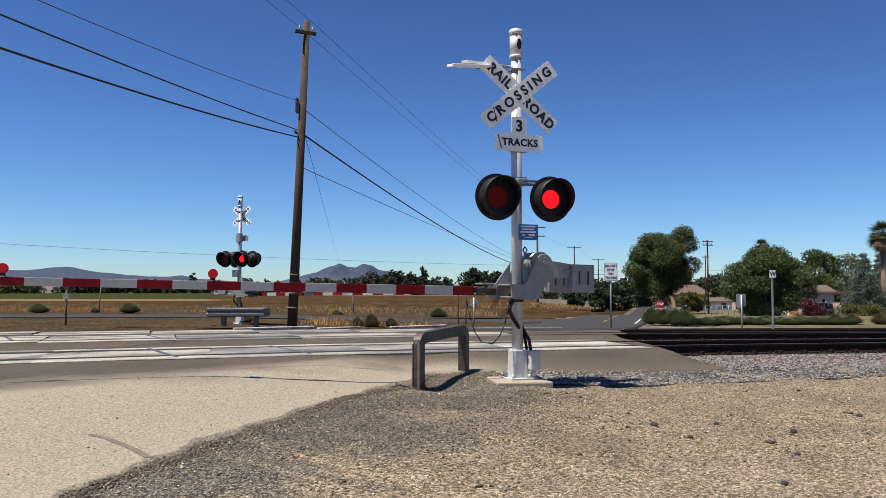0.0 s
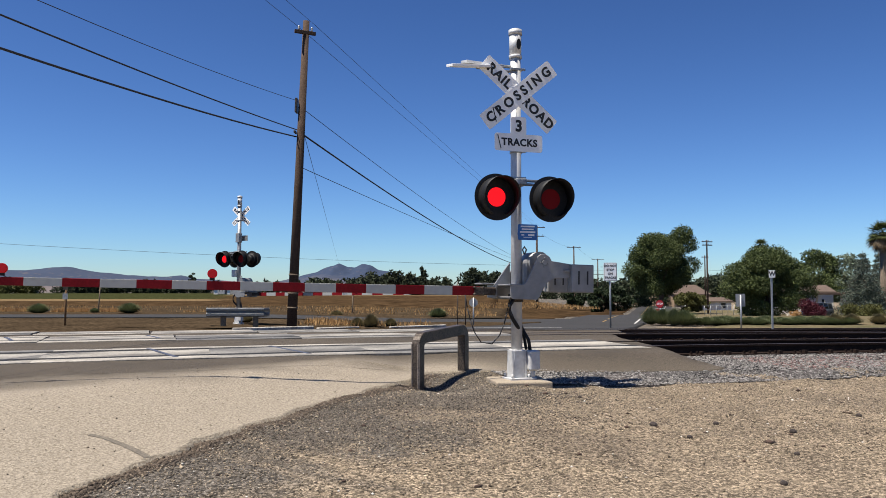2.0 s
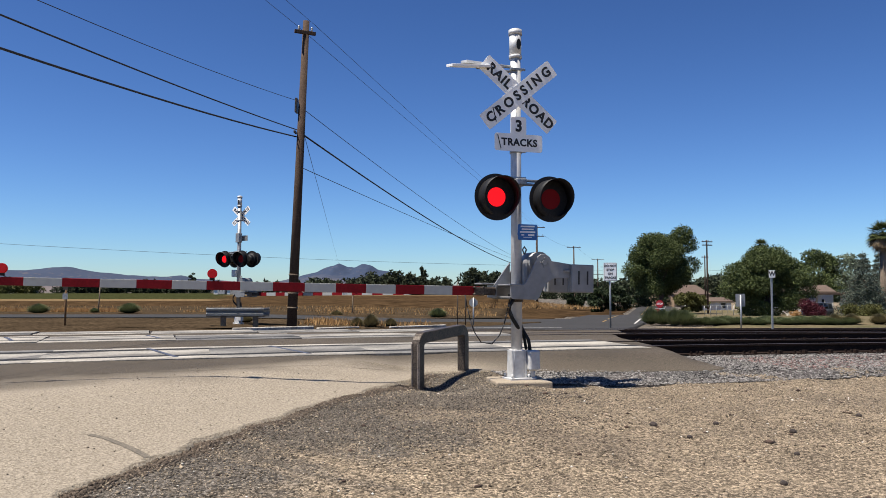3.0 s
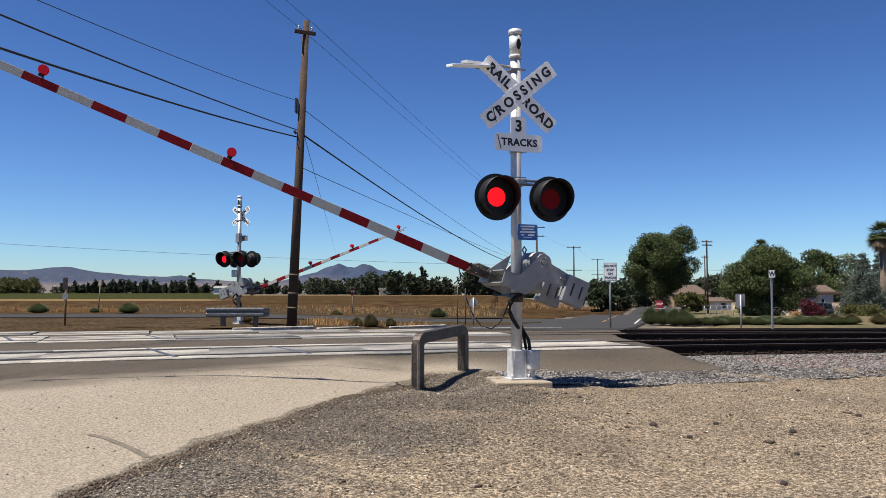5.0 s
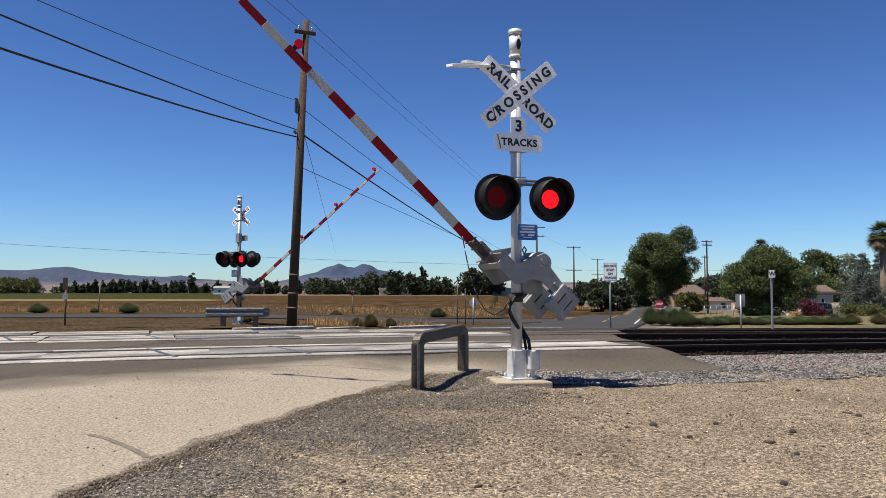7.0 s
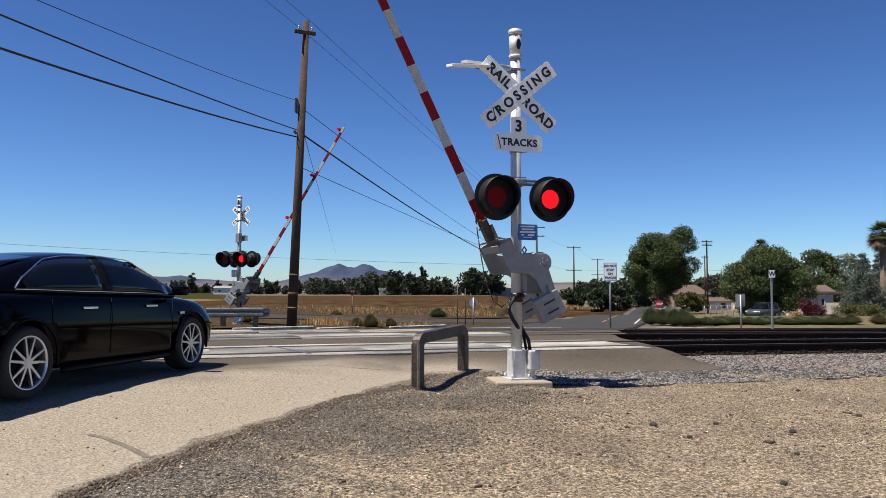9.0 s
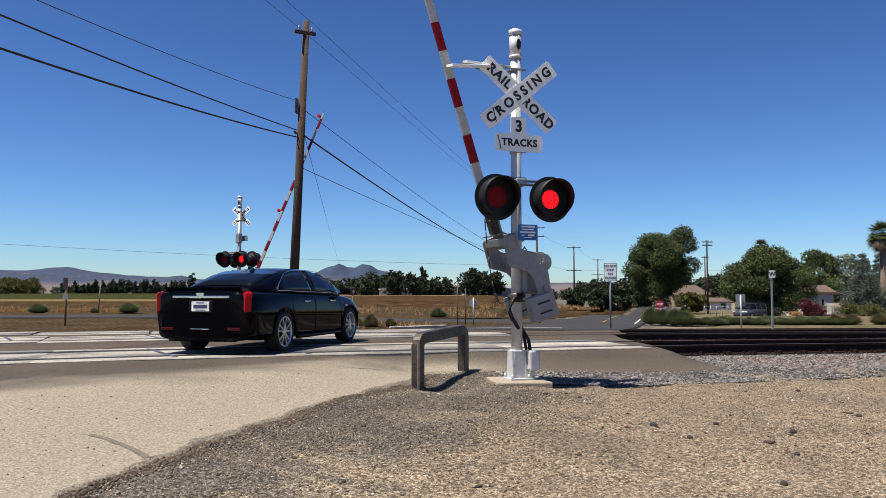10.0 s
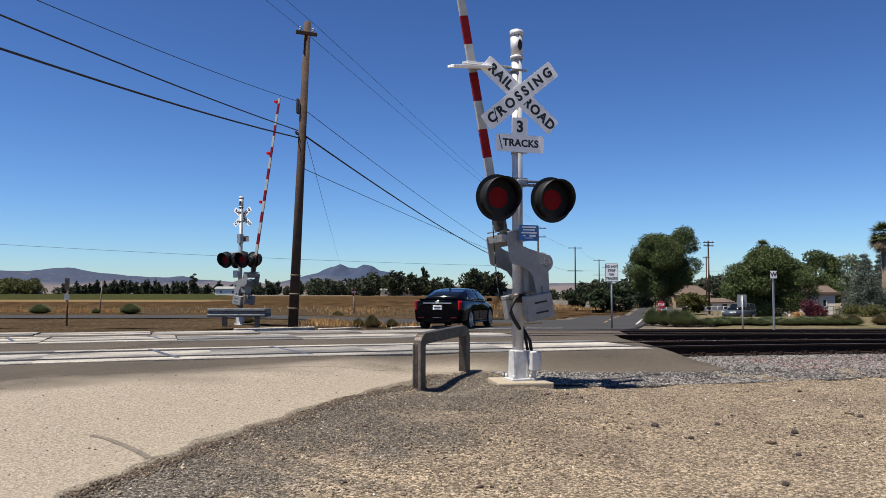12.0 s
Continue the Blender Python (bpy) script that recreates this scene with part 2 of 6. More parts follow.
def smoothstep(a, b, x):
    t = np.clip((np.asarray(x, float) - a) / (b - a), 0, 1)
    return t * t * (3 - 2 * t)


# ---- the plan: the tracks curve gently; offset n from the nearest rail ----
def track_y(x):
    d = np.asarray(x, float) + 0.33
    c = np.clip(d, -14, 12)
    return 13.37 + 0.2955 * d - 0.0076 * c * c - (d - c) * 2 * 0.0076 * c


def track_point(x, n):
    """A point n metres beyond the nearest rail, at the parameter x along it."""
    s = (track_y(x + 0.01) - track_y(x - 0.01)) / 0.02
    k = 1 / np.sqrt(1 + s * s)
    return x - n * s * k, track_y(x) + n * k


TRACKS = (0.0, 5.0, 9.2)
GAUGE = 1.435


def road_fall(y):
    """The road falls gently once past the tracks."""
    return -0.33 * smoothstep(14.0, 33.0, y) - 1.6 * smoothstep(40, 92, y)


def ground_z(x, y):
    """Shoulder ground: lowest at the viewer, level past the signal."""
    x, y = np.asarray(x, float), np.asarray(y, float)
    z = -0.5 + 0.3 * smoothstep(0, 10.5, y)
    z = z - 0.09 * smoothstep(0.8, 2.6, x) * (1 - smoothstep(11.2, 12.6, y))
    low = smoothstep(0.06, 0.15, x / np.maximum(y, 1.0)) * smoothstep(39, 88, y)
    return z + 0.02 * smoothstep(40, 60, y) - 1.65 * low - 0.2 * smoothstep(20, 30, y) * smoothstep(-9, -4, x) - 0.2 * smoothstep(13.2, 14.5, y) * smoothstep(3.0, 4.4, x) * (1 - smoothstep(24.5, 27, y))


# ---- ground: one sheet to the horizon ----
def sheet(name, xs, ys, zf, material, kind_label, category="ground"):
    X, Y = np.meshgrid(xs, ys)
    Z = zf(X, Y)
    nx, ny = len(xs), len(ys)
    v = np.stack([X.ravel(), Y.ravel(), Z.ravel()], 1)
    f = [(j * nx + i, j * nx + i + 1, (j + 1) * nx + i + 1, (j + 1) * nx + i) for j in range(ny - 1) for i in range(nx - 1)]
    ob = pydata(name, v, f, material, smooth=True)
    return tagged(ob, kind_label, category, kind="structure")


def rough_ground(x, y):
    z = ground_z(x, y)
    r = 0.018 * np.sin(x * 2.1 + 1.3 * np.sin(y * 1.7)) * np.cos(y * 2.6 + x) + 0.01 * np.sin(x * 7.3 + y * 3.1) * np.sin(y * 6.1 - x * 2.7)
    hollow = 0.15 * np.exp(-((x - 0.02) / 0.42) ** 2 - ((y - 10.45) / 0.55) ** 2)
    return z + r * (1 - smoothstep(12, 16, y)) - hollow


gx = np.unique(np.concatenate([np.linspace(-3000, -60, 14), np.linspace(-60, -6, 40), np.linspace(-6, 9, 130), np.linspace(9, 60, 50), np.linspace(60, 3000, 14)]))
gy = np.unique(np.concatenate([np.linspace(-300, 0, 8), np.linspace(0, 4, 10), np.linspace(4, 13, 110), np.linspace(13, 60, 60), np.linspace(60, 150, 36), np.linspace(150, 3600, 20)]))
ground = sheet("ground", gx, gy, rough_ground, M_GRAVEL, "tan and grey gravelly dirt shoulder, dry and loose")

# ---- road sheet over the crossing: right edge, left edge, rows along y ----
EDGE_Y = [-60, 0, 5.17, 5.56, 6.13, 6.69, 7.23, 7.97, 8.92, 10.25, 10.79, 11.6, 11.95, 12.08, 12.25, 12.6, 14.2, 18.0, 23.6, 31.6, 38.6, 60, 100, 200, 420]
EDGE_X = [-6.0, -3.6, -2.52, -2.38, -2.25, -2.08, -1.87, -1.58, -1.17, -0.57, -0.43, -0.2, 2.2, 4.15, 4.35, 4.3, 4.35, 4.4, 5.2, 7.9, 10.3, 16.6, 28.9, 58, 121]
LEFT_Y = [-60, 21.4, 22.0, 23.5, 26.0, 30.0, 34.0, 37.6, 60, 100, 200, 420]
LEFT_X = [-34, -34, -7.0, -4.6, -1.8, 1.8, 4.4, 6.0, 12.0, 23.5, 51, 112]


def wobble(y):
    return 0.030 * np.sin(y * 4.3) + 0.028 * np.sin(y * 8.9 + 1) + 0.016 * np.sin(y * 21.1) + 0.010 * np.sin(y * 47.0 + 2)


def road_mesh():
    ys = np.unique(np.concatenate([np.linspace(-60, 4, 24), np.linspace(4, 13, 260), np.linspace(13, 40, 110), np.linspace(40, 420, 40)]))
    u = np.concatenate([np.linspace(0, 0.32, 60) ** 1.3, np.linspace(0.26, 1, 24)])
    u = np.unique(np.round(u, 5))
    v, f, n = [], [], len(u)
    for y in ys:
        xr = np.interp(y, EDGE_Y, EDGE_X) + (wobble(y) if y < 12 else 0.3 * wobble(y))
        xl = np.interp(y, LEFT_Y, LEFT_X)
        x = xr + (xl - xr) * u
        d = (xr - x)
        reach = np.interp(y, [0, 8, 11, 12.5, 14, 20], [3.2, 2.6, 1.4, 0.7, 0.5, 0.4])
        g = ground_z(x, np.full_like(x, y)) + 0.032
        g = np.minimum(g, -0.06) if y < 20 else g * 0
        z = g + (0.0 - g) * smoothstep(0, reach, d)
        if 11.3 < y < 13.2:
            k = smoothstep(11.9, 13.1, y)
            side = smoothstep(-1.6, 0.2, x)
            z = z * (1 - side) + side * (g + (z - g) * k)
        z = z + 0.004 * np.sin(x * 1.9 + y) + road_fall(y)
        v += [(a, y, b) for a, b in zip(x, z)]
    for j in range(len(ys) - 1):
        for i in range(n - 1):
            f.append((j * n + i, j * n + i + 1, (j + 1) * n + i + 1, (j + 1) * n + i))
    # a broken vertical lip along the edge
    base = len(v)
    v += [(v[j * n][0] + 0.03, v[j * n][1], v[j * n][2] - 0.12) for j in range(len(ys))]
    f += [(j * n, (j + 1) * n, base + j + 1, base + j) for j in range(len(ys) - 1)]
    return v, f


def dusty_asphalt():
    """Worn asphalt with a tan film of dust over the apron beside the shoulder."""
    m = M_ASPHALT.copy()
    m.name = "road_asphalt"
    n, l = m.node_tree.nodes, m.node_tree.links
    b = n["Principled BSDF"]
    src = b.inputs["Base Color"].links[0].from_socket
    tc, sep, nz = n.new("ShaderNodeTexCoord"), n.new("ShaderNodeSeparateXYZ"), n.new("ShaderNodeTexNoise")
    nz.inputs["Scale"].default_value, nz.inputs["Detail"].default_value = 0.9, 7
    l.new(tc.outputs["Object"], sep.inputs[0]), l.new(tc.outputs["Object"], nz.inputs["Vector"])

    def m2(op, a, c):
        k = n.new("ShaderNodeMath")
        k.operation = op
        for i, val in enumerate((a, c)):
            if isinstance(val, (int, float)):
                k.inputs[i].default_value = val
            else:
                l.new(val, k.inputs[i])
        return k.outputs[0]

    d = m2("SUBTRACT", m2("MULTIPLY", sep.outputs[0], 0.75), m2("MULTIPLY", sep.outputs[1], 0.75))
    d = m2("ADD", d, m2("MULTIPLY", nz.outputs["Fac"], 2.0))
    ramp = n.new("ShaderNodeMapRange")
    ramp.inputs[1].default_value, ramp.inputs[2].default_value = -9.35, -7.9
    l.new(d, ramp.inputs[0])
    far = n.new("ShaderNodeMapRange")
    far.inputs[1].default_value, far.inputs[2].default_value = 12.1, 12.7
    far.inputs[3].default_value, far.inputs[4].default_value = 1.0, 0.05
    l.new(sep.outputs[1], far.inputs[0])
    side = n.new("ShaderNodeMapRange")
    side.inputs[1].default_value, side.inputs[2].default_value = 0.2, 1.3
    side.inputs[3].default_value, side.inputs[4].default_value = 1.0, 0.1
    l.new(sep.outputs[0], side.inputs[0])
    fac = m2("MULTIPLY", m2("MULTIPLY", ramp.outputs[0], far.outputs[0]), side.outputs[0])
    mix = n.new("ShaderNodeMix")
    mix.data_type = "RGBA"
    dust = n.new("ShaderNodeTexNoise")
    dust.inputs["Scale"].default_value, dust.inputs["Detail"].default_value = 45, 6
    l.new(tc.outputs["Object"], dust.inputs["Vector"])
    dr = n.new("ShaderNodeValToRGB")
    dr.color_ramp.elements[0].position, dr.color_ramp.elements[1].position = 0.32, 0.66
    dr.color_ramp.elements[0].color, dr.color_ramp.elements[1].color = (0.158, 0.131, 0.098, 1), (0.335, 0.288, 0.224, 1)
    l.new(dust.outputs["Fac"], dr.inputs[0])
    l.new(fac, mix.inputs[0]), l.new(src, mix.inputs[6]), l.new(dr.outputs[0], mix.inputs[7])
    l.new(mix.outputs[2], b.inputs["Base Color"])
    return m


M_ROAD = dusty_asphalt()
rv, rf = road_mesh()
road_ob = pydata("road", rv, rf, M_ROAD, smooth=True)
road_ob.data.materials.append(M_NEWASPHALT)
for p in road_ob.data.polygons:
    if p.center.y > 25.5 - 0.25 * p.center.x:
        p.material_index = 1
road = tagged(road_ob, "worn grey asphalt road with dusty tan edges crossing the tracks", "road", kind="structure")
frontage = sheet("road_frontage", np.linspace(-120, 8, 40), np.linspace(34.5, 39.0, 4), lambda x, y: -0.135 - 0.225 * smoothstep(-9, 0, x), M_NEWASPHALT, "dark asphalt frontage road beyond the tracks", "road")


# ---- tracks ----
RAIL_PROFILE = [(-0.036, 0.0), (0.036, 0.0), (0.036, -0.035), (0.01, -0.05), (0.01, -0.145), (0.07, -0.165), (0.07, -0.18), (-0.07, -0.18), (-0.07, -0.165), (-0.01, -0.145), (-0.01, -0.05), (-0.036, -0.035)]


def rail(name, n, parent):
    xs = np.concatenate([np.linspace(-70, -16, 24), np.linspace(-16, 20, 60)[1:], np.linspace(20, 150, 40)[1:]])
    v, f, k = [], [], len(RAIL_PROFILE)
    for x in xs:
        a, b = np.array(track_point(x - 0.05, n)), np.array(track_point(x + 0.05, n))
        t = (b - a) / np.linalg.norm(b - a)
        c = (a + b) / 2
        dip = float(road_fall(min(c[1], 36.0)))
        v += [(c[0] - t[1] * o, c[1] + t[0] * o, 0.012 + dip + z) for o, z in RAIL_PROFILE]
    for i in range(len(xs) - 1):
        for j in range(k):
            f.append((i * k + j, (i + 1) * k + j, (i + 1) * k + (j + 1) % k, i * k + (j + 1) % k))
    ob = pydata(name, v, f, M_RAIL, parent)
    ob.data.materials.append(M_RAILTOP)
    for i, p in enumerate(ob.data.polygons):
        if i % k == 0:
            p.material_index = 1
    return ob


def box_mesh(name, sx, sy, sz, material, bevel=0.0):
    bm = bmesh.new()
    box(bm, sx, sy, sz, None, bevel)
    me = bpy.data.meshes.new(name)
    bm.to_mesh(me)
    bm.free()
    me.materials.append(material)
    return me


def along(x, n, z):
    a, b = track_point(x - 0.05, n), track_point(x + 0.05, n)
    p = track_point(x, n)
    return pose(p[0], p[1], z + float(road_fall(min(p[1], 36.0))), 0, 0, math.degrees(math.atan2(b[1] - a[1], b[0] - a[0])))


TIE_ME = box_mesh("tie", 0.23, 2.6, 0.18, M_TIE, 0.012)


def plate_mesh():
    """A tie plate with four spikes and a rail anchor clipped on either side of the foot."""
    bm = bmesh.new()
    box(bm, 0.19, 0.36, 0.03, None, 0.006)
    for u in (-0.06, 0.06):
        for o in (-0.10, 0.10):
            box(bm, 0.035, 0.035, 0.06, pose(u, o, 0.035, 0, 0, 20 * u))
    for o in (-0.085, 0.085):
        box(bm, 0.055, 0.09, 0.085, pose(0.16, o, 0.022))
    me = bpy.data.meshes.new("tie_plate")
    bm.to_mesh(me)
    bm.free()
    me.materials.append(M_RAIL)
    return me


PLATE_ME = plate_mesh()
tracks = []
for k, n0 in enumerate(TRACKS):
    tr = thing("railway_track", Matrix(), "rusty steel rails on dark timber ties with tie plates", "railway track", "the parallel railway tracks", "structure")
    tracks.append(tr)
    rail("rail", n0, tr), rail("rail", n0 + GAUGE, tr)
    x = 4.6 + (0.6 if k else 0.0)
    while x < 34 - 3 * k:
        tie = new("tie", TIE_ME)
        tie.parent, tie.matrix_basis = tr, along(x, n0 + GAUGE / 2, -0.275 + random.uniform(-0.008, 0.008))
        for o in (0.0, GAUGE):
            pl = new("tie_plate", PLATE_ME)
            pl.parent, pl.matrix_basis = tr, along(x, n0 + o, -0.172)
        x += random.uniform(0.50, 0.56)

# crossing panels between and beside the rails
PANEL_L = 2.44
GP = box_mesh("gauge_panel", PANEL_L - 0.015, 1.19, 0.12, M_PANEL, 0.008)
FP = box_mesh("field_panel", PANEL_L - 0.015, 0.44, 0.12, M_PANEL, 0.008)
JP = box_mesh("joint_seal", 0.075, 2.05, 0.006, M_SEAL, 0.004)
FR = box_mesh("flangeway_rubber", PANEL_L + 0.03, 0.11, 0.03, M_RUBBER, 0.004)
surface = thing("crossing_surface", Matrix(), "worn pale concrete crossing panels set flush between the rails", "crossing panels", kind="structure")
for k, n0 in enumerate(TRACKS):
    x = 2.3 - 0.5 * k
    for i in range(10):
        sl = float(track_y(x + 0.05) - track_y(x - 0.05)) / 0.1
        for me, o, z in ((GP, n0 + GAUGE / 2, -0.045), (FP, n0 - 0.335, -0.045), (FP, n0 + GAUGE + 0.335, -0.045), (FR, n0 + 0.078, 0.003), (FR, n0 - 0.078, 0.003), (FR, n0 + GAUGE - 0.078, 0.003), (FR, n0 + GAUGE + 0.078, 0.003)):
            ob = new(me.name, me)
            ob.parent, ob.matrix_basis = surface, along(x, o, z + (random.uniform(-0.004, 0.004) if me is not FR else 0)) @ Matrix.Diagonal((1.05 + 0.03 * k, 1, 1, 1))
        x -= PANEL_L / math.sqrt(1 + sl * sl)

for n0, jx in ((TRACKS[0], -2.4), (TRACKS[0], -4.3), (TRACKS[1], -4.4), (TRACKS[1], -6.9)):
    ob = new(JP.name, JP)
    ob.parent, ob.matrix_basis = surface, along(jx, n0 + GAUGE / 2, 0.018) @ pose(0, 0, 0, 0, 0, 12)

# ---- crossing signals ----
SIGN_TURN = 19.5
M_FOOT = mat("silver_cast_paint", (0.56, 0.56, 0.55), 0.55, 0.1, vary=0.08, scale=9, fine=20, bump=0.05, second=(0.46, 0.45, 0.44))
M_BACKSIGN = mat("bare_sign_back", (0.294, 0.294, 0.294), 0.5, 0.5, vary=0.2)


def crossbuck(sig, z, y, both):
    k_ = 0.74 if both else 1.0
    for ang, text, dy in ((-39.5, "RAIL|ROAD", 0.0), (39.5, "CROSSING", -0.014)):
        bm = bmesh.new()
        prism(bm, rounded(1.30 * k_, 0.240 * k_, 0.02, 3), -0.004, 0.004)
        blade = part("crossbuck_blade", bm, M_WHITE, sig)
        blade.matrix_basis = pose(0, y + dy, z, 0, -ang, 0)
        words = text.split("|")
        for k, word in enumerate(words):
            dx = 0.0 if len(words) == 1 else (-0.365 * k_, 0.365 * k_)[k]
            lettering(word, 0.18 * k_, blade, pose(dx, -0.0065, 0, 90, 0, 0), M_BLACK).data.space_character = 1.50 if ang > 0 else 1.14
            if both:
                lettering(word, 0.175 * k_, blade, pose(-dx, 0.0065, 0, 90, 0, 180), M_BLACK).data.space_character = 1.36 if ang > 0 else 1.12


def lamp(sig, x, y, z, face, arm_back=True):
    """One flashing lamp: face 1 looks along -y, -1 along +y."""
    turn = 0 if face > 0 else 180
    bm = bmesh.new()
    # background disc with an opening, housing behind
    seg = 48
    r0, r1 = 0.128, 0.305
    ring = [[], [], [], []]
    for i in range(seg):
        a = 2 * math.pi * i / seg
        for j, (r, d) in enumerate(((r0, -0.006), (r1, 0.0), (r1, 0.008), (r0, 0.008))):
            ring[j].append(bm.verts.new((r * math.cos(a), d, r * math.sin(a))))
    for j in range(4):
        for i in range(seg):
            bm.faces.new((ring[j][i], ring[j][(i + 1) % seg], ring[(j + 1) % 4][(i + 1) % seg], ring[(j + 1) % 4][i]))
    bmesh.ops.recalc_face_normals(bm, faces=bm.faces)
    lp = part("flasher_lamp", bm, M_BLACKMETAL, sig, "black round background plate with red lens")
    lp.matrix_basis = pose(x, y, z, 0, 0, turn)
    bm = bmesh.new()
    cyl(bm, 0.235, 0.17, (0, 0.012, 0), (0, 0.10, 0), 32)
    cyl(bm, 0.17, 0.10, (0, 0.10, 0), (0, 0.19, 0), 32)
    part("housing", bm, M_BLACKMETAL, lp)
    # long hood, open at the lower side
    bm = bmesh.new()
    rows = []
    for i in range(33):
        a = radians(-66 + 312 * i / 32)
        reach = 0.13 + 0.13 * max(0, math.sin(a) * 0.5 + 0.5) ** 0.8
        rows.append([bm.verts.new((rr * math.cos(a), -dd, rr * math.sin(a))) for rr, dd in ((0.250, 0.002), (0.244, reach), (0.249, reach), (0.255, 0.002))])
    for a, b in zip(rows, rows[1:]):
        for k in range(4):
            f = bm.faces.new((a[k], b[k], b[(k + 1) % 4], a[(k + 1) % 4]))
            f.smooth = k in (0, 2)
    bm.faces.new(rows[0]), bm.faces.new(list(reversed(rows[-1])))
    bmesh.ops.recalc_face_normals(bm, faces=bm.faces)
    part("hood", bm, M_BLACKMETAL, lp)
    # lit diodes sit behind the opening; an added disc stands in for the unlit lens
    bm = bmesh.new()
    cyl(bm, 0.124, 0.124, (0, -0.001, 0), (0, 0.006, 0), 40)
    part("lens", bm, M_GLOW, lp, "glowing red lens")
    bm = bmesh.new()
    cyl(bm, 0.136, 0.136, (0, -0.0105, 0), (0, -0.0075, 0), 40)
    vane = part("vane", bm, M_UNLIT, lp, "dark red disc standing in for the unlit lens")
    return lp, vane


# gate lever outline, x along the arm (away from the blade), z up, about the pivot with the gate down
LEVER = [(-0.485, -0.314), (-0.475, -0.47), (-0.44, -0.49), (-0.10, -0.495), (-0.065, -0.46), (-0.01, -0.35), (0.05, -0.262), (0.15, -0.207), (0.40, -0.193), (0.40, -0.012), (0.11, 0.024), (0.085, 0.07), (0.046, 0.1), (0.0, 0.112), (-0.05, 0.108), (-0.095, 0.08), (-0.146, -0.036), (-0.235, -0.217), (-0.27, -0.275), (-0.313, -0.302)]


def gate(sig, px, py, pz, arm_len, mirror, lamps_at, stripe):
    """The moving gate: levers and weights about the pivot, and the striped arm."""
    s = -1 if mirror else 1
    bm = bmesh.new()
    cyl(bm, 0.05, 0.05, (0, -0.42, 0), (0, 0.30, 0), 16)
    g = part("gate", bm, M_GREYCAST, sig, "grey steel gate levers with counterweights and red-striped arm")
    g.matrix_basis = pose(px, py, pz, 0, 0, 0)
    for y0 in (-0.42, 0.26):
        bm = bmesh.new()
        prism(bm, [(s * x, z) for x, z in LEVER], y0, y0 + 0.02)
        es = [e for e in bm.edges]
        bmesh.ops.bevel(bm, geom=es, offset=0.005, segments=1, affect="EDGES")
        cyl(bm, 0.034, 0.03, (0, y0 - 0.014, 0), (0, y0 + 0.03, 0), 14)
        for bx, bz in ((-0.05, 0.0), (0.05, 0.0), (0.0, 0.06), (0.0, -0.06), (-0.36, -0.40), (0.30, -0.1)):
            cyl(bm, 0.010, 0.010, (s * bx, y0 - 0.012, bz), (s * bx, y0 + 0.03, bz), 6)
        part("lever", bm, M_GREYCAST, g)
        bm = bmesh.new()
        for j in range(3):
            box(bm, 0.335, 0.048, 0.375, pose(s * 0.545, y0 - 0.035 + j * 0.05, -0.20, 0, 0, 0), 0.014)
        for bx in (-0.06, 0.07):
            box(bm, 0.024, 0.02, 0.18, pose(s * (0.545 + bx), y0 - 0.053, -0.19), 0.004, mi=1)
        box(bm, 0.09, 0.03, 0.03, pose(s * 0.33, y0 - 0.015, -0.10), 0.006)
        part("counterweight", bm, [M_GREYCAST, M_BLACK], g)
    bm = bmesh.new()
    box(bm, 0.20, 0.70, 0.02, pose(s * -0.40, -0.08, -0.305), 0.006)
    box(bm, 0.34, 0.26, 0.02, pose(s * -0.56, 0.10, -0.29), 0.006)
    box(bm, 0.02, 0.30, 0.17, pose(s * -0.52, 0.10, -0.39), 0.004)
    box(bm, 0.10, 0.60, 0.02, pose(s * -0.42, -0.06, -0.465), 0.006)
    prism(bm, [(s * -0.575, -0.34), (s * -0.325, -0.34), (s * -0.325, 0.0)], -0.04, -0.01)
    part("cross_plate", bm, M_GREYCAST, g)
    # arm clamp
    bm = bmesh.new()
    box(bm, 0.30, 0.14, 0.11, pose(s * -0.68, 0, -0.39), 0.02)
    for bz in (-0.045, 0.045):
        cyl(bm, 0.014, 0.014, (s * -0.72, -0.1, -0.39 + bz), (s * -0.72, 0.1, -0.39 + bz), 6)
        cyl(bm, 0.014, 0.014, (s * -0.84, -0.1, -0.39 + bz), (s * -0.84, 0.1, -0.39 + bz), 6)
    part("arm_clamp", bm, M_DARKSTEEL, g)
    x, i = 0.75, 0
    while x < arm_len:
        w = min(stripe, arm_len - x)
        hh = 0.125 - 0.045 * (x / arm_len)
        bm = bmesh.new()
        box(bm, w, 0.045 if x < 4.6 else 0.035, hh, pose(s * -(x + w / 2), 0, -0.39), 0.003)
        part("red_stripe" if i % 2 == 0 else "white_stripe", bm, M_RED if i % 2 == 0 else M_ARMGREY, g)
        x += w
        i += 1
    for lx in lamps_at:
        bm = bmesh.new()
        cyl(bm, 0.012, 0.012, (0, 0, 0.04), (0, 0, 0.10), 8)
        box(bm, 0.06, 0.05, 0.03, pose(0, 0, 0.055), 0.006)
        al = part("arm_lamp", bm, M_BLACKMETAL, g, "small red arm lamp")
        al.matrix_basis = pose(s * -lx, 0, -0.37)
        bm = bmesh.new()
        cyl(bm, 0.052, 0.052, (0, -0.05, 0.12), (0, 0.05, 0.12), 20)
        cyl(bm, 0.058, 0.058, (0, -0.012, 0.12), (0, 0.012, 0.12), 20)
        part("lens", bm, M_DIMGLOW, al)
        bm = bmesh.new()
        tube(bm, [(0, 0.03, 0.05), (0.05, 0.03, 0.02), (0.3, 0.028, 0.015)], 0.006, 6)
        part("cable", bm, M_WIRE, al)
    return g


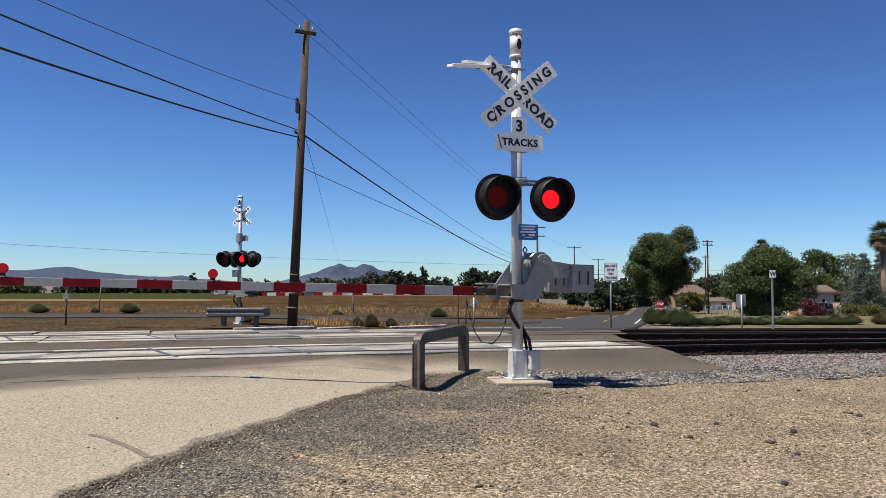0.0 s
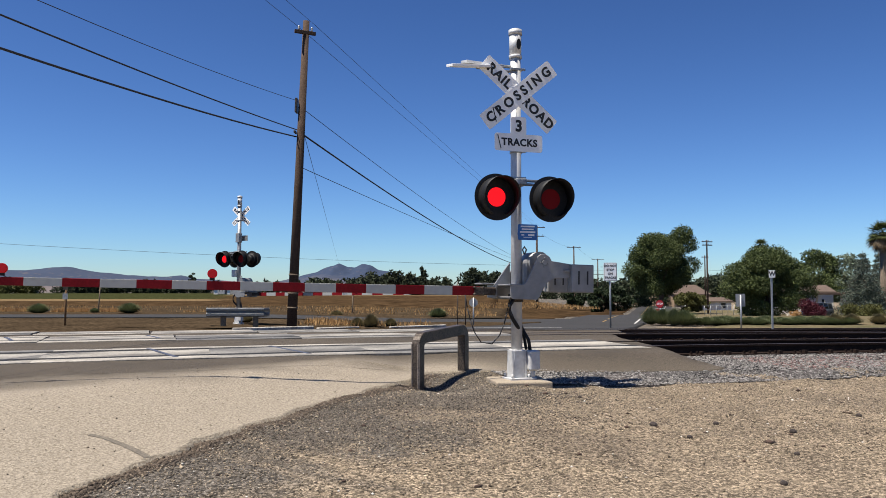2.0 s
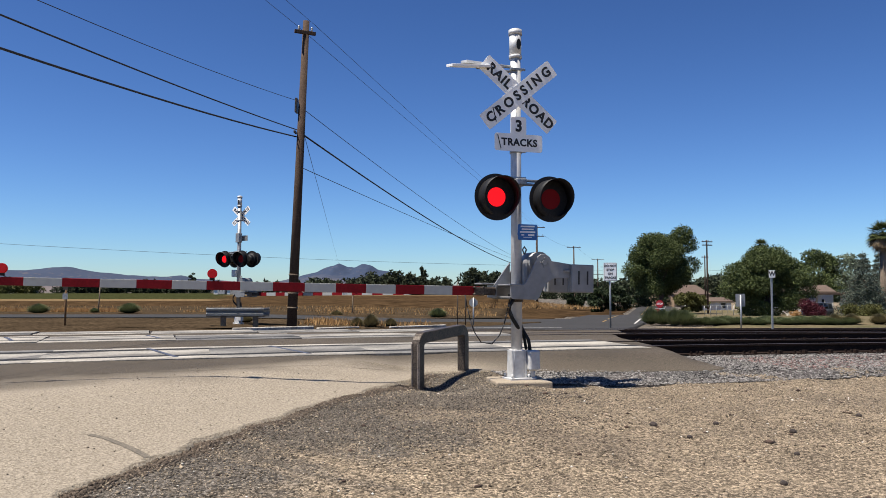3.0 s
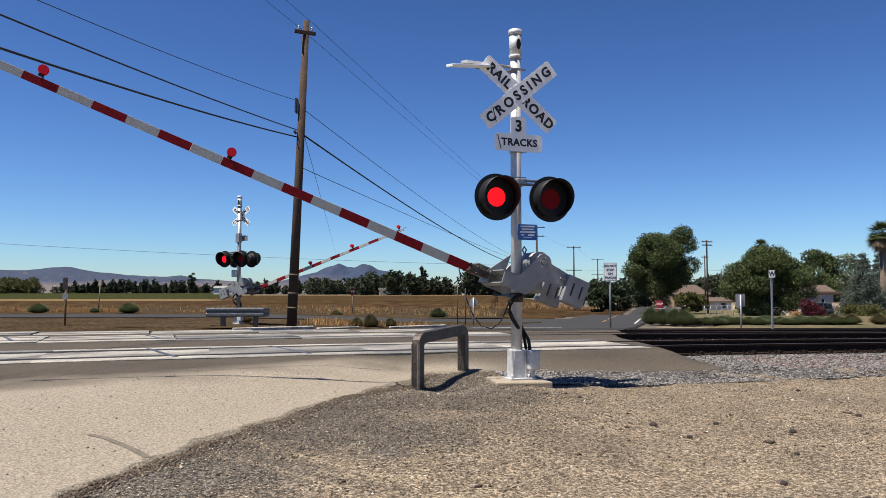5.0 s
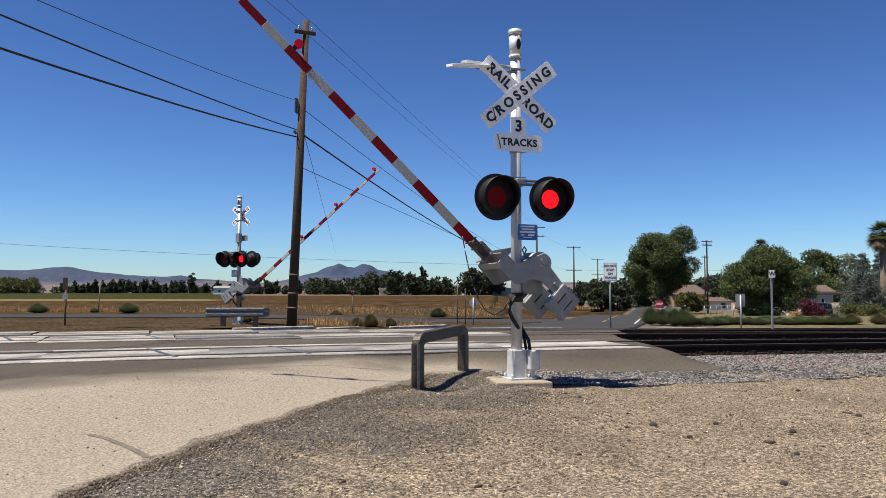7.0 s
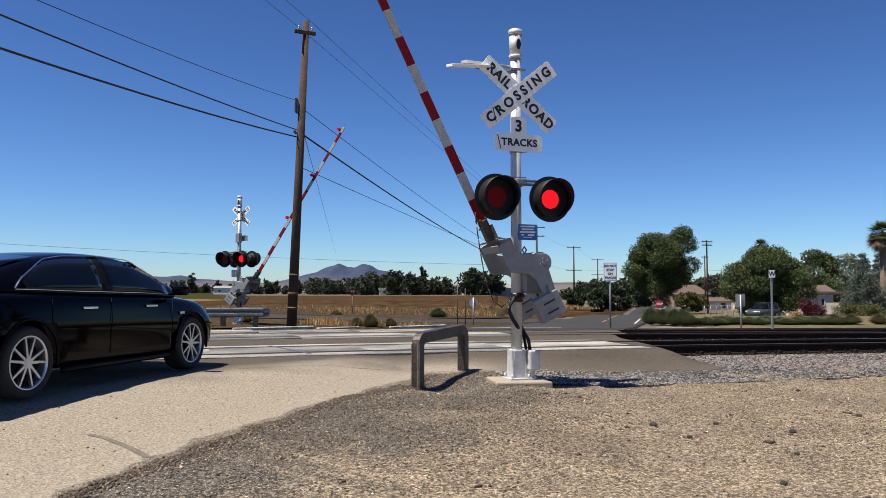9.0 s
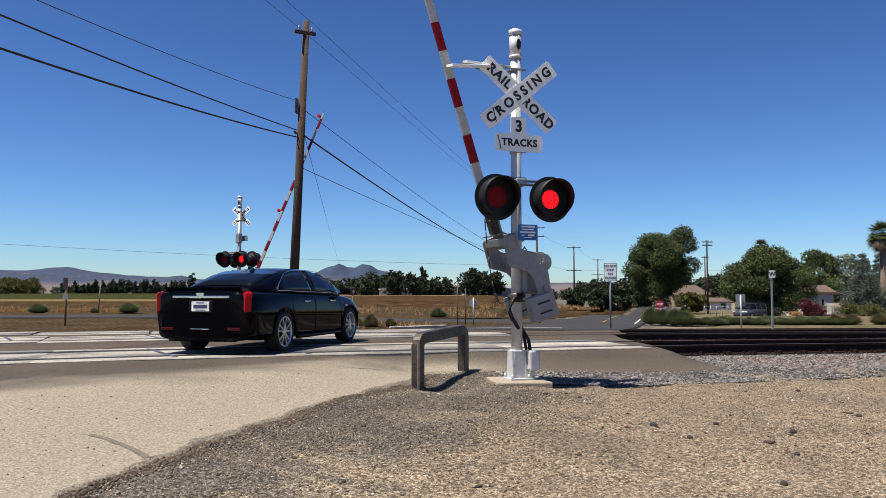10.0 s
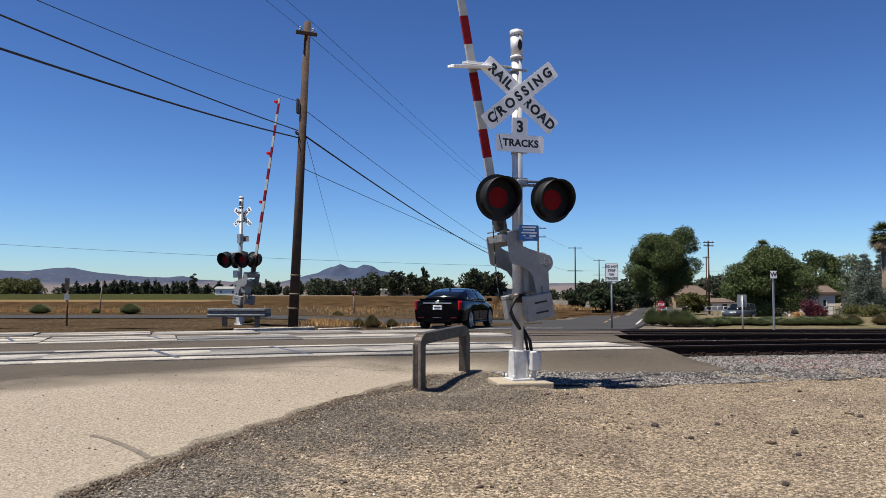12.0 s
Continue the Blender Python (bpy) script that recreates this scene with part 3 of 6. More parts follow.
def signal(m, label, far=False):
    sig = thing("crossing_signal", m, label, "crossing signal", "the crossing signals at the tracks")
    bm = bmesh.new()
    cyl(bm, 0.074, 0.070, (0, 0, 0.05), (0, 0, 4.36), 24)
    part("mast", bm, M_GALV if far else M_SILVER, sig)
    bm = bmesh.new()
    cyl(bm, 0.088, 0.088, (0, 0, 4.36), (0, 0, 4.40), 24)
    cyl(bm, 0.080, 0.084, (0, 0, 4.40), (0, 0, 4.68), 24)
    cyl(bm, 0.092, 0.092, (0, 0, 4.68), (0, 0, 4.75), 24)
    cyl(bm, 0.088, 0.05, (0, 0, 4.75), (0, 0, 4.77), 24)
    bell = part("bell_cap", bm, M_SILVER, sig)
    bm = bmesh.new()
    prism(bm, [(0.032 * math.cos(a) , 0.075 * math.sin(a)) for a in np.linspace(0, 2 * math.pi, 20)[:-1]], -0.086, -0.07, pose(0.012, 0, 4.54))
    part("bell_opening", bm, M_BLACKMETAL, bell)
    crossbuck(sig, 4.02 if far else 3.84, 0.095 if far else -0.095, far)
    for zz in (3.85, 3.19):
        bm = bmesh.new()
        box(bm, 0.2, 0.17, 0.05, pose(0, 0, zz), 0.008)
        part("sign_clamp", bm, M_GALV, sig)
    for zz in (3.06, 2.70, 4.18):
        bm = bmesh.new()
        cyl(bm, 0.084, 0.084, (0, 0, zz), (0, 0, zz + 0.03), 20)
        box(bm, 0.22, 0.02, 0.03, pose(0, -0.08, zz + 0.015), 0.004)
        part("band_clamp", bm, M_GALV, sig)
    if not far:
        bm = bmesh.new()
        prism(bm, rounded(0.70, 0.235, 0.035), -0.003, 0.003, pose(0, -0.093, 3.19))
        sb = part("tracks_sign", bm, M_WHITE, sig)
        lettering("TRACKS", 0.134, sb, pose(0.01, -0.098, 3.19, 90, 0, 0), M_BLACK).data.space_character = 1.08
        bm = bmesh.new()
        prism(bm, rounded(0.225, 0.26, 0.03), -0.003, 0.003, pose(0, -0.0925, 3.41))
        sb = part("number_sign", bm, M_WHITE, sig)
        lettering("3", 0.21, sb, pose(0, -0.098, 3.41, 90, 0, 0), M_BLACK)
        bm = bmesh.new()
        prism(bm, rounded(0.275, 0.205, 0.015), -0.002, 0.002, pose(0.005, -0.34, 1.97))
        box(bm, 0.03, 0.26, 0.03, pose(0.0, -0.2, 1.97))
        ens = part("notice_plate", bm, M_BLUE, sig, "small blue notice plate with white bars")
        for i, (w, off, t) in enumerate(((0.20, 0, 0.018), (0.17, 0, 0.016), (0.22, 0, 0.02), (0.09, 0.05, 0.024), (0.04, -0.07, 0.016), (0.12, 0, 0.009))):
            zz = 2.045 - [0, 0.036, 0.073, 0.112, 0.112, 0.142][i]
            bm = bmesh.new()
            box(bm, w, 0.002, t, pose(0.005 + off, -0.344, zz))
            part("bar", bm, M_BAR, ens)
        # thin black slanting strips on the sign faces
        for sx, sz, ln_, tilt in ((-0.285, 3.19, 0.19, 14), (-0.36, 3.545, 0.20, 14), (-0.30, 3.58, 0.12, 18)):
            bm = bmesh.new()
            box(bm, 0.012, 0.002, ln_, pose(sx, -0.118 if sz > 3.3 else -0.1, sz, 0, -tilt, 0))
            part("scratch", bm, M_BLACK, sig, "thin dark slanting strip across the sign face")
        # a second pair of crossbuck blades on a side bracket, seen nearly edge on
        bm = bmesh.new()
        cyl(bm, 0.022, 0.022, (0.05, 0, 4.24), (-0.62, 0.10, 4.27), 10)
        cyl(bm, 0.018, 0.018, (0.05, 0, 4.17), (-0.55, 0.06, 4.20), 10)
        part("side_bracket", bm, M_GALV, sig)
        for zc, rot, dx in ((4.27, 1.5, -0.44), (4.18, -4, -0.70)):
            bm = bmesh.new()
            box(bm, 0.55, 0.23, 0.035, pose(dx, -0.05 if rot < 0 else 0.1, zc, 12, rot, 0), 0.004)
            part("side_blade", bm, M_SILVER if rot > 0 else M_WHITE, sig)
    # lamp crossarm
    zl = 2.41
    bm = bmesh.new()
    box(bm, 0.16, 0.20, 0.10, pose(0.02, -0.05, zl + 0.25), 0.02)
    for zz in (0.22, 0.27):
        cyl(bm, 0.02, 0.02, (-0.42, -0.10, zl + zz), (0.42, -0.10, zl + zz), 10)
    for xx in (-0.387, 0.387):
        cyl(bm, 0.024, 0.024, (xx, -0.10, zl + 0.27), (xx, -0.12, zl), 10)
    part("crossarm", bm, M_GALV, sig)
    unlit_discs = []
    for i, xx in enumerate((-0.415, 0.36)):
        unlit_discs.append(lamp(sig, xx, -0.30, zl + 0.01, 1)[1])
    if far:
        for xx in (-0.387, 0.387):
            lamp(sig, xx + 0.1, 0.12, zl + 0.01, -1)
        bm = bmesh.new()
        box(bm, 0.5, 0.01, 0.2, pose(0.05, 0.1, 3.2), 0.003)
        box(bm, 0.16, 0.18, 0.34, pose(0.06, -0.1, 3.2), 0.01)
        part("sign_back", bm, M_BACKSIGN, sig)
        bm = bmesh.new()
        box(bm, 0.2, 0.16, 0.26, pose(-0.1, -0.1, 1.9), 0.02)
        part("junction_box", bm, M_SILVER, sig)
    # mechanism body on the mast, hoses and foot
    bm = bmesh.new()
    box(bm, 0.30, 0.36, 0.46, pose(0.20, 0.06, 1.40), 0.05)
    cyl(bm, 0.15, 0.15, (0.27, -0.16, 1.58), (0.27, 0.28, 1.58), 20)
    tube(bm, [(0.12, 0.0, 1.70), (0.09, 0.0, 1.76), (0.12, 0.0, 1.80), (0.15, 0.0, 1.76), (0.12, 0.0, 1.70)], 0.012, 6)
    part("gate_mechanism", bm, M_GREYCAST, sig)
    bm = bmesh.new()
    box(bm, 0.17, 0.22, 0.05, pose(0.0, 0, 1.14), 0.015)
    cyl(bm, 0.088, 0.088, (0, 0, 1.06), (0, 0, 1.18), 16)
    part("bracket", bm, M_DARKSTEEL, sig)
    bm = bmesh.new()
    tube(bm, [(0.02, -0.09, 1.15), (-0.09, -0.12, 1.11), (-0.15, -0.12, 1.02), (-0.155, -0.12, 0.93), (-0.11, -0.11, 0.84), (-0.05, -0.08, 0.77), (0.0, -0.055, 0.71)], 0.026)
    tube(bm, [(0.06, 0.06, 0.80), (0.10, 0.02, 0.68), (0.16, -0.03, 0.55), (0.17, -0.05, 0.42)], 0.024)
    tube(bm, [(0.05, 0.07, 0.85), (0.09, 0.06, 0.70), (0.13, 0.03, 0.55), (0.14, 0.0, 0.42)], 0.020)
    part("hose", bm, M_BLACKMETAL, sig)
    bm = bmesh.new()
    for sx in (-1, 1):
        prism(bm, [(-0.10, 0.03), (0.10, 0.03), (0.075, 0.42), (-0.075, 0.42)], -0.012, 0.012, pose(sx * 0.09, 0, 0, 0, 0, 90))
    box(bm, 0.17, 0.17, 0.40, pose(0, 0, 0.23), 0.02)
    box(bm, 0.30, 0.30, 0.03, pose(0, 0, 0.045), 0.006)
    for bx in (-0.12, 0.12):
        for by in (-0.12, 0.12):
            cyl(bm, 0.016, 0.016, (bx, by, 0.05), (bx, by, 0.11), 6)
    foot = part("mast_foot", bm, M_FOOT, sig, "silver painted cast foot with bolts")
    bm = bmesh.new()
    box(bm, 0.15, 0.16, 0.26, pose(0.185, -0.10, 0.29), 0.02)
    cyl(bm, 0.03, 0.03, (0.185, -0.10, 0.16), (0.185, -0.10, 0.04), 10)
    cyl(bm, 0.05, 0.05, (0.185, -0.10, 0.06), (0.185, -0.10, 0.03), 10)
    part("cable_box", bm, M_FOOT, foot)
    return sig, unlit_discs


NEAR = pose(0.985, 10.54, -0.20, 0, 0, SIGN_TURN)
near_sig, near_unlit_discs = signal(NEAR, "silver railroad crossing signal mast with crossbuck and red flashers")
near_gate = gate(near_sig, 0.275, 0.14, 1.58, 8.2, False, (4.18, 6.4, 8.1), 0.388)
# the slack cable between arm and mast, in two links
CABLE_L, LINKS = 1.42, 9
cable_links = []
for i in range(LINKS):
    bm = bmesh.new()
    tube(bm, [(CABLE_L / LINKS * u, 0, 0) for u in (-0.02, 0.5, 1.02)], 0.008, 6)
    cable_links.append(part("cable", bm, M_WIRE, near_sig, "thin slack black cable from the arm to the mast"))
FAR = pose(-7.5, 28.9, -0.24, 0, 0, -25)
far_sig, far_unlit_discs = signal(FAR, "silver crossing signal mast on the far side of the tracks", True)
far_gate = gate(far_sig, 0.05, 0.1, 1.52, 6.95, True, (3.1, 4.9, 6.8), 0.40)
bm = bmesh.new()
box(bm, 0.74, 0.74, 0.22, pose(0, 0, -0.09), 0.02)
pad = part("concrete_pad", bm, M_CONC)
pad.matrix_basis = pose(1.005, 10.54, -0.185, 0, 0, 8)
tagged(pad, "square tan concrete footing under the signal mast", "footing")
# ---- the car: x forward, origin on the ground under the middle of the front axle's right wheel line ----
TYRE_R, TRACK_W, BASE_W = 0.338, 1.57, 2.91


def loft(bm, sections, close=True):
    """Half sections (x, [(y, z), ...]) mirrored to whole rings and bridged."""
    rings = []
    for x, pts in sections:
        left = [bm.verts.new((x, y, z)) for y, z in pts]
        right = [bm.verts.new((x, -y, z)) for y, z in reversed(pts)]
        rings.append(left + right)
    n = len(rings[0])
    for a, b in zip(rings, rings[1:]):
        for k in range(n):
            f = bm.faces.new((a[k], a[(k + 1) % n], b[(k + 1) % n], b[k]))
            f.smooth = True
    if close:
        for r in (rings[0], rings[-1]):
            for k in range(n // 2 - 1):
                bm.faces.new((r[k], r[k + 1], r[n - 2 - k], r[n - 1 - k])).smooth = True
    bmesh.ops.recalc_face_normals(bm, faces=bm.faces)


# body stations: x, bumper-bottom z, half width at sill, at the widest line, at the shoulder, shoulder z, deck z
BODY = [(-4.07, 0.26, 0.68, 0.74, 0.70, 0.92, 0.99), (-4.04, 0.23, 0.76, 0.82, 0.76, 0.95, 1.03), (-3.86, 0.22, 0.86, 0.895, 0.82, 0.95, 1.035), (-3.50, 0.23, 0.88, 0.912, 0.84, 0.955, 1.045),
        (-2.91, 0.22, 0.89, 0.920, 0.86, 0.955, 1.05), (-2.2, 0.20, 0.885, 0.912, 0.87, 0.945, 1.02), (-1.4, 0.19, 0.88, 0.908, 0.87, 0.93, 1.00), (-0.7, 0.19, 0.885, 0.91, 0.86, 0.915, 0.99),
        (0.0, 0.20, 0.89, 0.918, 0.83, 0.88, 0.955), (0.45, 0.21, 0.87, 0.90, 0.78, 0.82, 0.90), (0.75, 0.22, 0.80, 0.84, 0.68, 0.74, 0.80), (0.88, 0.26, 0.64, 0.68, 0.52, 0.64, 0.68)]
CABIN = [(-3.52, 1.03, 0.70, 1.05, 0.62), (-3.15, 1.03, 0.78, 1.19, 0.60), (-2.70, 1.02, 0.82, 1.335, 0.585), (-2.20, 1.0, 0.835, 1.425, 0.585), (-1.60, 0.99, 0.84, 1.455, 0.59), (-1.05, 0.98, 0.835, 1.425, 0.585),
         (-0.65, 0.97, 0.82, 1.31, 0.60), (-0.25, 0.96, 0.79, 1.13, 0.64), (0.02, 0.95, 0.74, 0.975, 0.70)]


def body_half(s):
    x, zb, ws, ww, wt, zs, zd = s
    zm = zb + 0.62 * (zs - zb)
    return (x, [(0.02, zb), (ws * 0.8, zb), (ws, zb + 0.06), (ws + 0.012, zb + 0.14), ((ws + ww) / 2, zb + 0.24), (ww, zm), (ww * 0.99, zm + 0.06), (wt + 0.02, zs), (wt * 0.93, zs + (zd - zs) * 0.55), (wt * 0.6, zd), (0.02, zd + 0.008)])


def cabin_half(s):
    x, zb, wb, zt, wt = s
    h = zt - zb
    return (x, [(0.02, zb - 0.05), (wb, zb - 0.05), (wb, zb), (wb + (wt - wb) * 0.5 + 0.018, zb + h * 0.55), (wt + 0.03, zb + h * 0.9), (wt - 0.07, zt), (wt * 0.45, zt + 0.018), (0.02, zt + 0.022)])


def cabin_at(x, f):
    """A point on the cabin's side: f from the belt (0) to the roof (1)."""
    xs = [s[0] for s in CABIN]
    zb, wb, zt, wt = [float(np.interp(x, xs, [s[k] for s in CABIN])) for k in (1, 2, 3, 4)]
    h = zt - zb
    y = np.interp(f, [0, 0.55, 0.9], [wb, wb + (wt - wb) * 0.5 + 0.018, wt + 0.03])
    return float(y), zb + h * f


def wheel(parent, x, y, side):
    bm = bmesh.new()
    prof = [(0.245, -0.115), (0.30, -0.128), (0.325, -0.115), (TYRE_R, -0.085), (TYRE_R, 0.085), (0.325, 0.115), (0.30, 0.128), (0.245, 0.115)]
    seg = 40
    rings = [[bm.verts.new((r * math.cos(2 * math.pi * i / seg), yy, r * math.sin(2 * math.pi * i / seg))) for r, yy in prof] for i in range(seg)]
    for i in range(seg):
        for k in range(len(prof)):
            f = bm.faces.new((rings[i][k], rings[(i + 1) % seg][k], rings[(i + 1) % seg][(k + 1) % len(prof)], rings[i][(k + 1) % len(prof)]))
            f.smooth = True
    bmesh.ops.recalc_face_normals(bm, faces=bm.faces)
    w = part("wheel", bm, M_TYRE, parent, "low black tyre on a ten-spoke alloy rim")
    w.matrix_basis = pose(x, y, TYRE_R)
    bm = bmesh.new()
    o = side
    rim_prof = [(0.252, 0.118), (0.240, 0.122), (0.232, 0.10), (0.225, 0.02)]
    rr = [[bm.verts.new((r * math.cos(2 * math.pi * i / seg), o * yy, r * math.sin(2 * math.pi * i / seg))) for r, yy in rim_prof] for i in range(seg)]
    for i in range(seg):
        for k in range(3):
            bm.faces.new((rr[i][k], rr[(i + 1) % seg][k], rr[(i + 1) % seg][k + 1], rr[i][k + 1])).smooth = True
    for j in range(5):
        for da in (-15, 15):
            a = radians(72 * j + da)
            m = Matrix.Rotation(-a, 4, "Y")
            prism(bm, [(0.045, -0.014), (0.245, -0.009), (0.245, 0.009), (0.045, 0.014)], o * 0.080, o * 0.108, m)
    cyl(bm, 0.062, 0.050, (0, o * 0.07, 0), (0, o * 0.112, 0), 20)
    part("rim", bm, M_RIM, w)
    bm = bmesh.new()
    cyl(bm, 0.235, 0.235, (0, o * 0.0, 0), (0, o * 0.03, 0), 32)
    cyl(bm, 0.19, 0.19, (0, o * 0.03, 0), (0, o * 0.05, 0), 32)
    part("brake_disc", bm, M_DARKTRIM, w)
    return w


def build_car():
    c = thing("car", Matrix(), "glossy black four-door sedan with red tail lights, driving over the crossing", "car")
    bm = bmesh.new()
    loft(bm, [body_half(s) for s in BODY])
    body = part("body", bm, M_CARPAINT, c)
    bm = bmesh.new()
    for wx in (0.0, -BASE_W):
        cyl(bm, 0.385, 0.385, (wx, -1.2, TYRE_R + 0.015), (wx, -0.62, TYRE_R + 0.015), 40)
        cyl(bm, 0.385, 0.385, (wx, 0.62, TYRE_R + 0.015), (wx, 1.2, TYRE_R + 0.015), 40)
    cutter = part("cutter", bm, M_DARKTRIM)
    sub = body.modifiers.new("smooth", "SUBSURF")
    sub.levels = sub.render_levels = 2
    mod = body.modifiers.new("arches", "BOOLEAN")
    mod.object, mod.operation, mod.solver = cutter, "DIFFERENCE", "EXACT"
    dg = bpy.context.evaluated_depsgraph_get()
    dg.update()
    me = bpy.data.meshes.new_from_object(body.evaluated_get(dg))
    body.modifiers.clear()
    body.data = me
    bpy.data.objects.remove(cutter)
    if len(me.materials) > 1:
        me.materials[1] = M_DARKTRIM
    bm = bmesh.new()
    loft(bm, [cabin_half(s) for s in CABIN])
    cab = part("cabin", bm, M_CARPAINT, c)
    sub = cab.modifiers.new("smooth", "SUBSURF")
    sub.levels = sub.render_levels = 2
    # side windows follow the cabin's curve, 8 mm proud
    for side in (-1, 1):
        for x0, x1, lab in ((-2.86, -1.72, "rear_window"), (-1.66, -0.42, "front_window")):
            xs = np.linspace(x0, x1, 12)
            v, f = [], []
            for x in xs:
                top = 0.86 if -2.5 < x < -0.9 else float(np.interp(x, [-2.95, -2.5, -0.9, -0.30], [0.42, 0.86, 0.86, 0.5]))
                for k in range(5):
                    y, z = cabin_at(x, 0.06 + (top - 0.06) * k / 4)
                    v.append((x, side * (y + 0.014), z))
            f = [(i * 5 + k, i * 5 + k + 1, i * 5 + k + 6, i * 5 + k + 5) for i in range(11) for k in range(4)]
            ob = pydata("side_window", v, f, M_CARGLASS, c, smooth=True)
            sol = ob.modifiers.new("thick", "SOLIDIFY")
            sol.thickness, sol.offset = 0.006, 0
        bm = bmesh.new()
        pts = []
        for x in np.linspace(-3.0, -0.40, 24):
            fr = float(np.interp(x, [-3.0, -2.86, -2.45, -0.95, -0.40], [0.08, 0.50, 0.93, 0.93, 0.62]))
            y, z = cabin_at(x, fr)
            pts.append((x, side * (y + 0.018), z))
        tube(bm, pts, 0.006, 6)
        tube(bm, [(x, side * (cabin_at(x, 0.03)[0] + 0.016), cabin_at(x, 0.03)[1]) for x in np.linspace(-3.0, -0.2, 14)], 0.006, 6)
        part("window_trim", bm, M_CHROME, c)
        for hx in (-2.05, -0.93):
            bm = bmesh.new()
            box(bm, 0.23, 0.035, 0.032, pose(hx, side * 0.905, 0.835), 0.012)
            part("door_handle", bm, M_CHROME, c)
        for sx in (-2.62, -1.69, -0.48):
            bm = bmesh.new()
            tube(bm, [(sx + 0.02, side * 0.885, 0.93), (sx, side * 0.916, 0.70), (sx + (0.16 if sx < -2.5 else 0.0), side * 0.897, 0.34)], 0.004, 4)
            part("door_seam", bm, M_DARKTRIM, c)
        bm = bmesh.new()
        box(bm, 0.14, 0.20, 0.12, pose(-0.42, side * 0.98, 1.02, 0, 0, side * 10), 0.04)
        box(bm, 0.05, 0.10, 0.03, pose(-0.42, side * 0.87, 0.975), 0.01)
        part("door_mirror", bm, M_CARPAINT, c)
        bm = bmesh.new()
        box(bm, 1.95, 0.05, 0.06, pose(-1.46, side * 0.875, 0.225), 0.02)
        part("sill", bm, M_CARPAINT, c)
        v = [(x, side * (cabin_at(x, q)[0] + 0.013), cabin_at(x, q)[1]) for x in (-1.76, -1.69, -1.62) for q in (0.03, 0.25, 0.5, 0.72, 0.9)]
        pillar = pydata("door_pillar", v, [(i * 5 + k, i * 5 + k + 1, i * 5 + k + 6, i * 5 + k + 5) for i in range(2) for k in range(4)], M_DARKTRIM, c, smooth=True)
        sol = pillar.modifiers.new("thick", "SOLIDIFY")
        sol.thickness, sol.offset = 0.008, 0
        for wx in (0.0, -BASE_W):
            bm = bmesh.new()
            tube(bm, [(wx + 0.388 * math.cos(radians(q)), side * (0.912 - 0.02 * abs(math.sin(radians(q)) - 0.55)), TYRE_R + 0.015 + 0.388 * math.sin(radians(q))) for q in range(-14, 195, 8)], 0.014, 6)
            part("arch_lip", bm, M_CARPAINT, c)
        # tall upright tail light at the corner
        bm = bmesh.new()
        prism(bm, [(-0.05, 0.0), (0.05, 0.0), (0.09, 0.28), (0.06, 0.34), (-0.06, 0.31)], -0.055, 0.055, pose(-4.005, side * 0.765, 0.68, 0, 0, -90 + side * 40))
        bmesh.ops.bevel(bm, geom=list(bm.edges), offset=0.014, segments=2, affect="EDGES")
        part("tail_light", bm, M_TAIL, c, "tall red tail light")
        bm = bmesh.new()
        box(bm, 0.10, 0.02, 0.035, pose(-0.26, side * 0.913, 0.735), 0.006)
        part("fender_badge", bm, M_CHROME, c)
        bm = bmesh.new()
        cyl(bm, 0.042, 0.042, (-4.06, side * 0.52, 0.27), (-3.9, side * 0.52, 0.27), 20)
        part("exhaust", bm, M_DARKTRIM, c)
    # rear window, windscreen
    for name, st, wf in (("rear_windscreen", [(-3.40, 1.095), (-3.10, 1.215), (-2.80, 1.318), (-2.48, 1.392)], 0.60), ("windscreen", [(-0.88, 1.395), (-0.6, 1.30), (-0.3, 1.165), (-0.1, 1.06)], 0.60)):
        v = []
        for i, (x, z) in enumerate(st):
            zt = float(np.interp(x, [s[0] for s in CABIN], [s[3] for s in CABIN])) + 0.026
            wt = float(np.interp(x, [s[0] for s in CABIN], [s[4] for s in CABIN]))
            for k in range(9):
                q = -1 + 2 * k / 8
                v.append((x, q * (wt - 0.04), zt + 0.004 - 0.03 * q * q))
        f = [(i * 9 + k, i * 9 + k + 1, i * 9 + k + 10, i * 9 + k + 9) for i in range(3) for k in range(8)]
        ob = pydata(name, v, f, M_CARGLASS, c, smooth=True)
        sol = ob.modifiers.new("thick", "SOLIDIFY")
        sol.thickness, sol.offset = 0.006, 0
    # boot spoiler, chrome bar, plate, bumper insert, fin
    bm = bmesh.new()
    prism(bm, [(-0.10, -0.05), (0.14, -0.03), (0.12, 0.0), (-0.13, 0.028)], -0.66, 0.66, pose(-3.87, 0, 1.055))
    bmesh.ops.bevel(bm, geom=list(bm.edges), offset=0.008, segments=2, affect="EDGES")
    part("spoiler", bm, M_CARPAINT, c, "slim black boot spoiler")
    bm = bmesh.new()
    box(bm, 0.04, 1.0, 0.045, pose(-4.065, 0, 0.925), 0.012)
    bar = part("chrome_bar", bm, M_CHROME, c)
    bm = bmesh.new()
    prism(bm, [(-0.07, 0.04), (0.07, 0.04), (0.05, -0.03), (0, -0.055), (-0.05, -0.03)], -0.012, 0.012, pose(-4.088, 0, 0.95, 0, 0, -90))
    part("emblem", bm, M_CHROME, bar, "plain silver shield shape")
    bm = bmesh.new()
    box(bm, 0.02, 0.42, 0.20, pose(-4.068, 0, 0.77), 0.01)
    rec = part("plate_recess", bm, M_DARKTRIM, c)
    bm = bmesh.new()
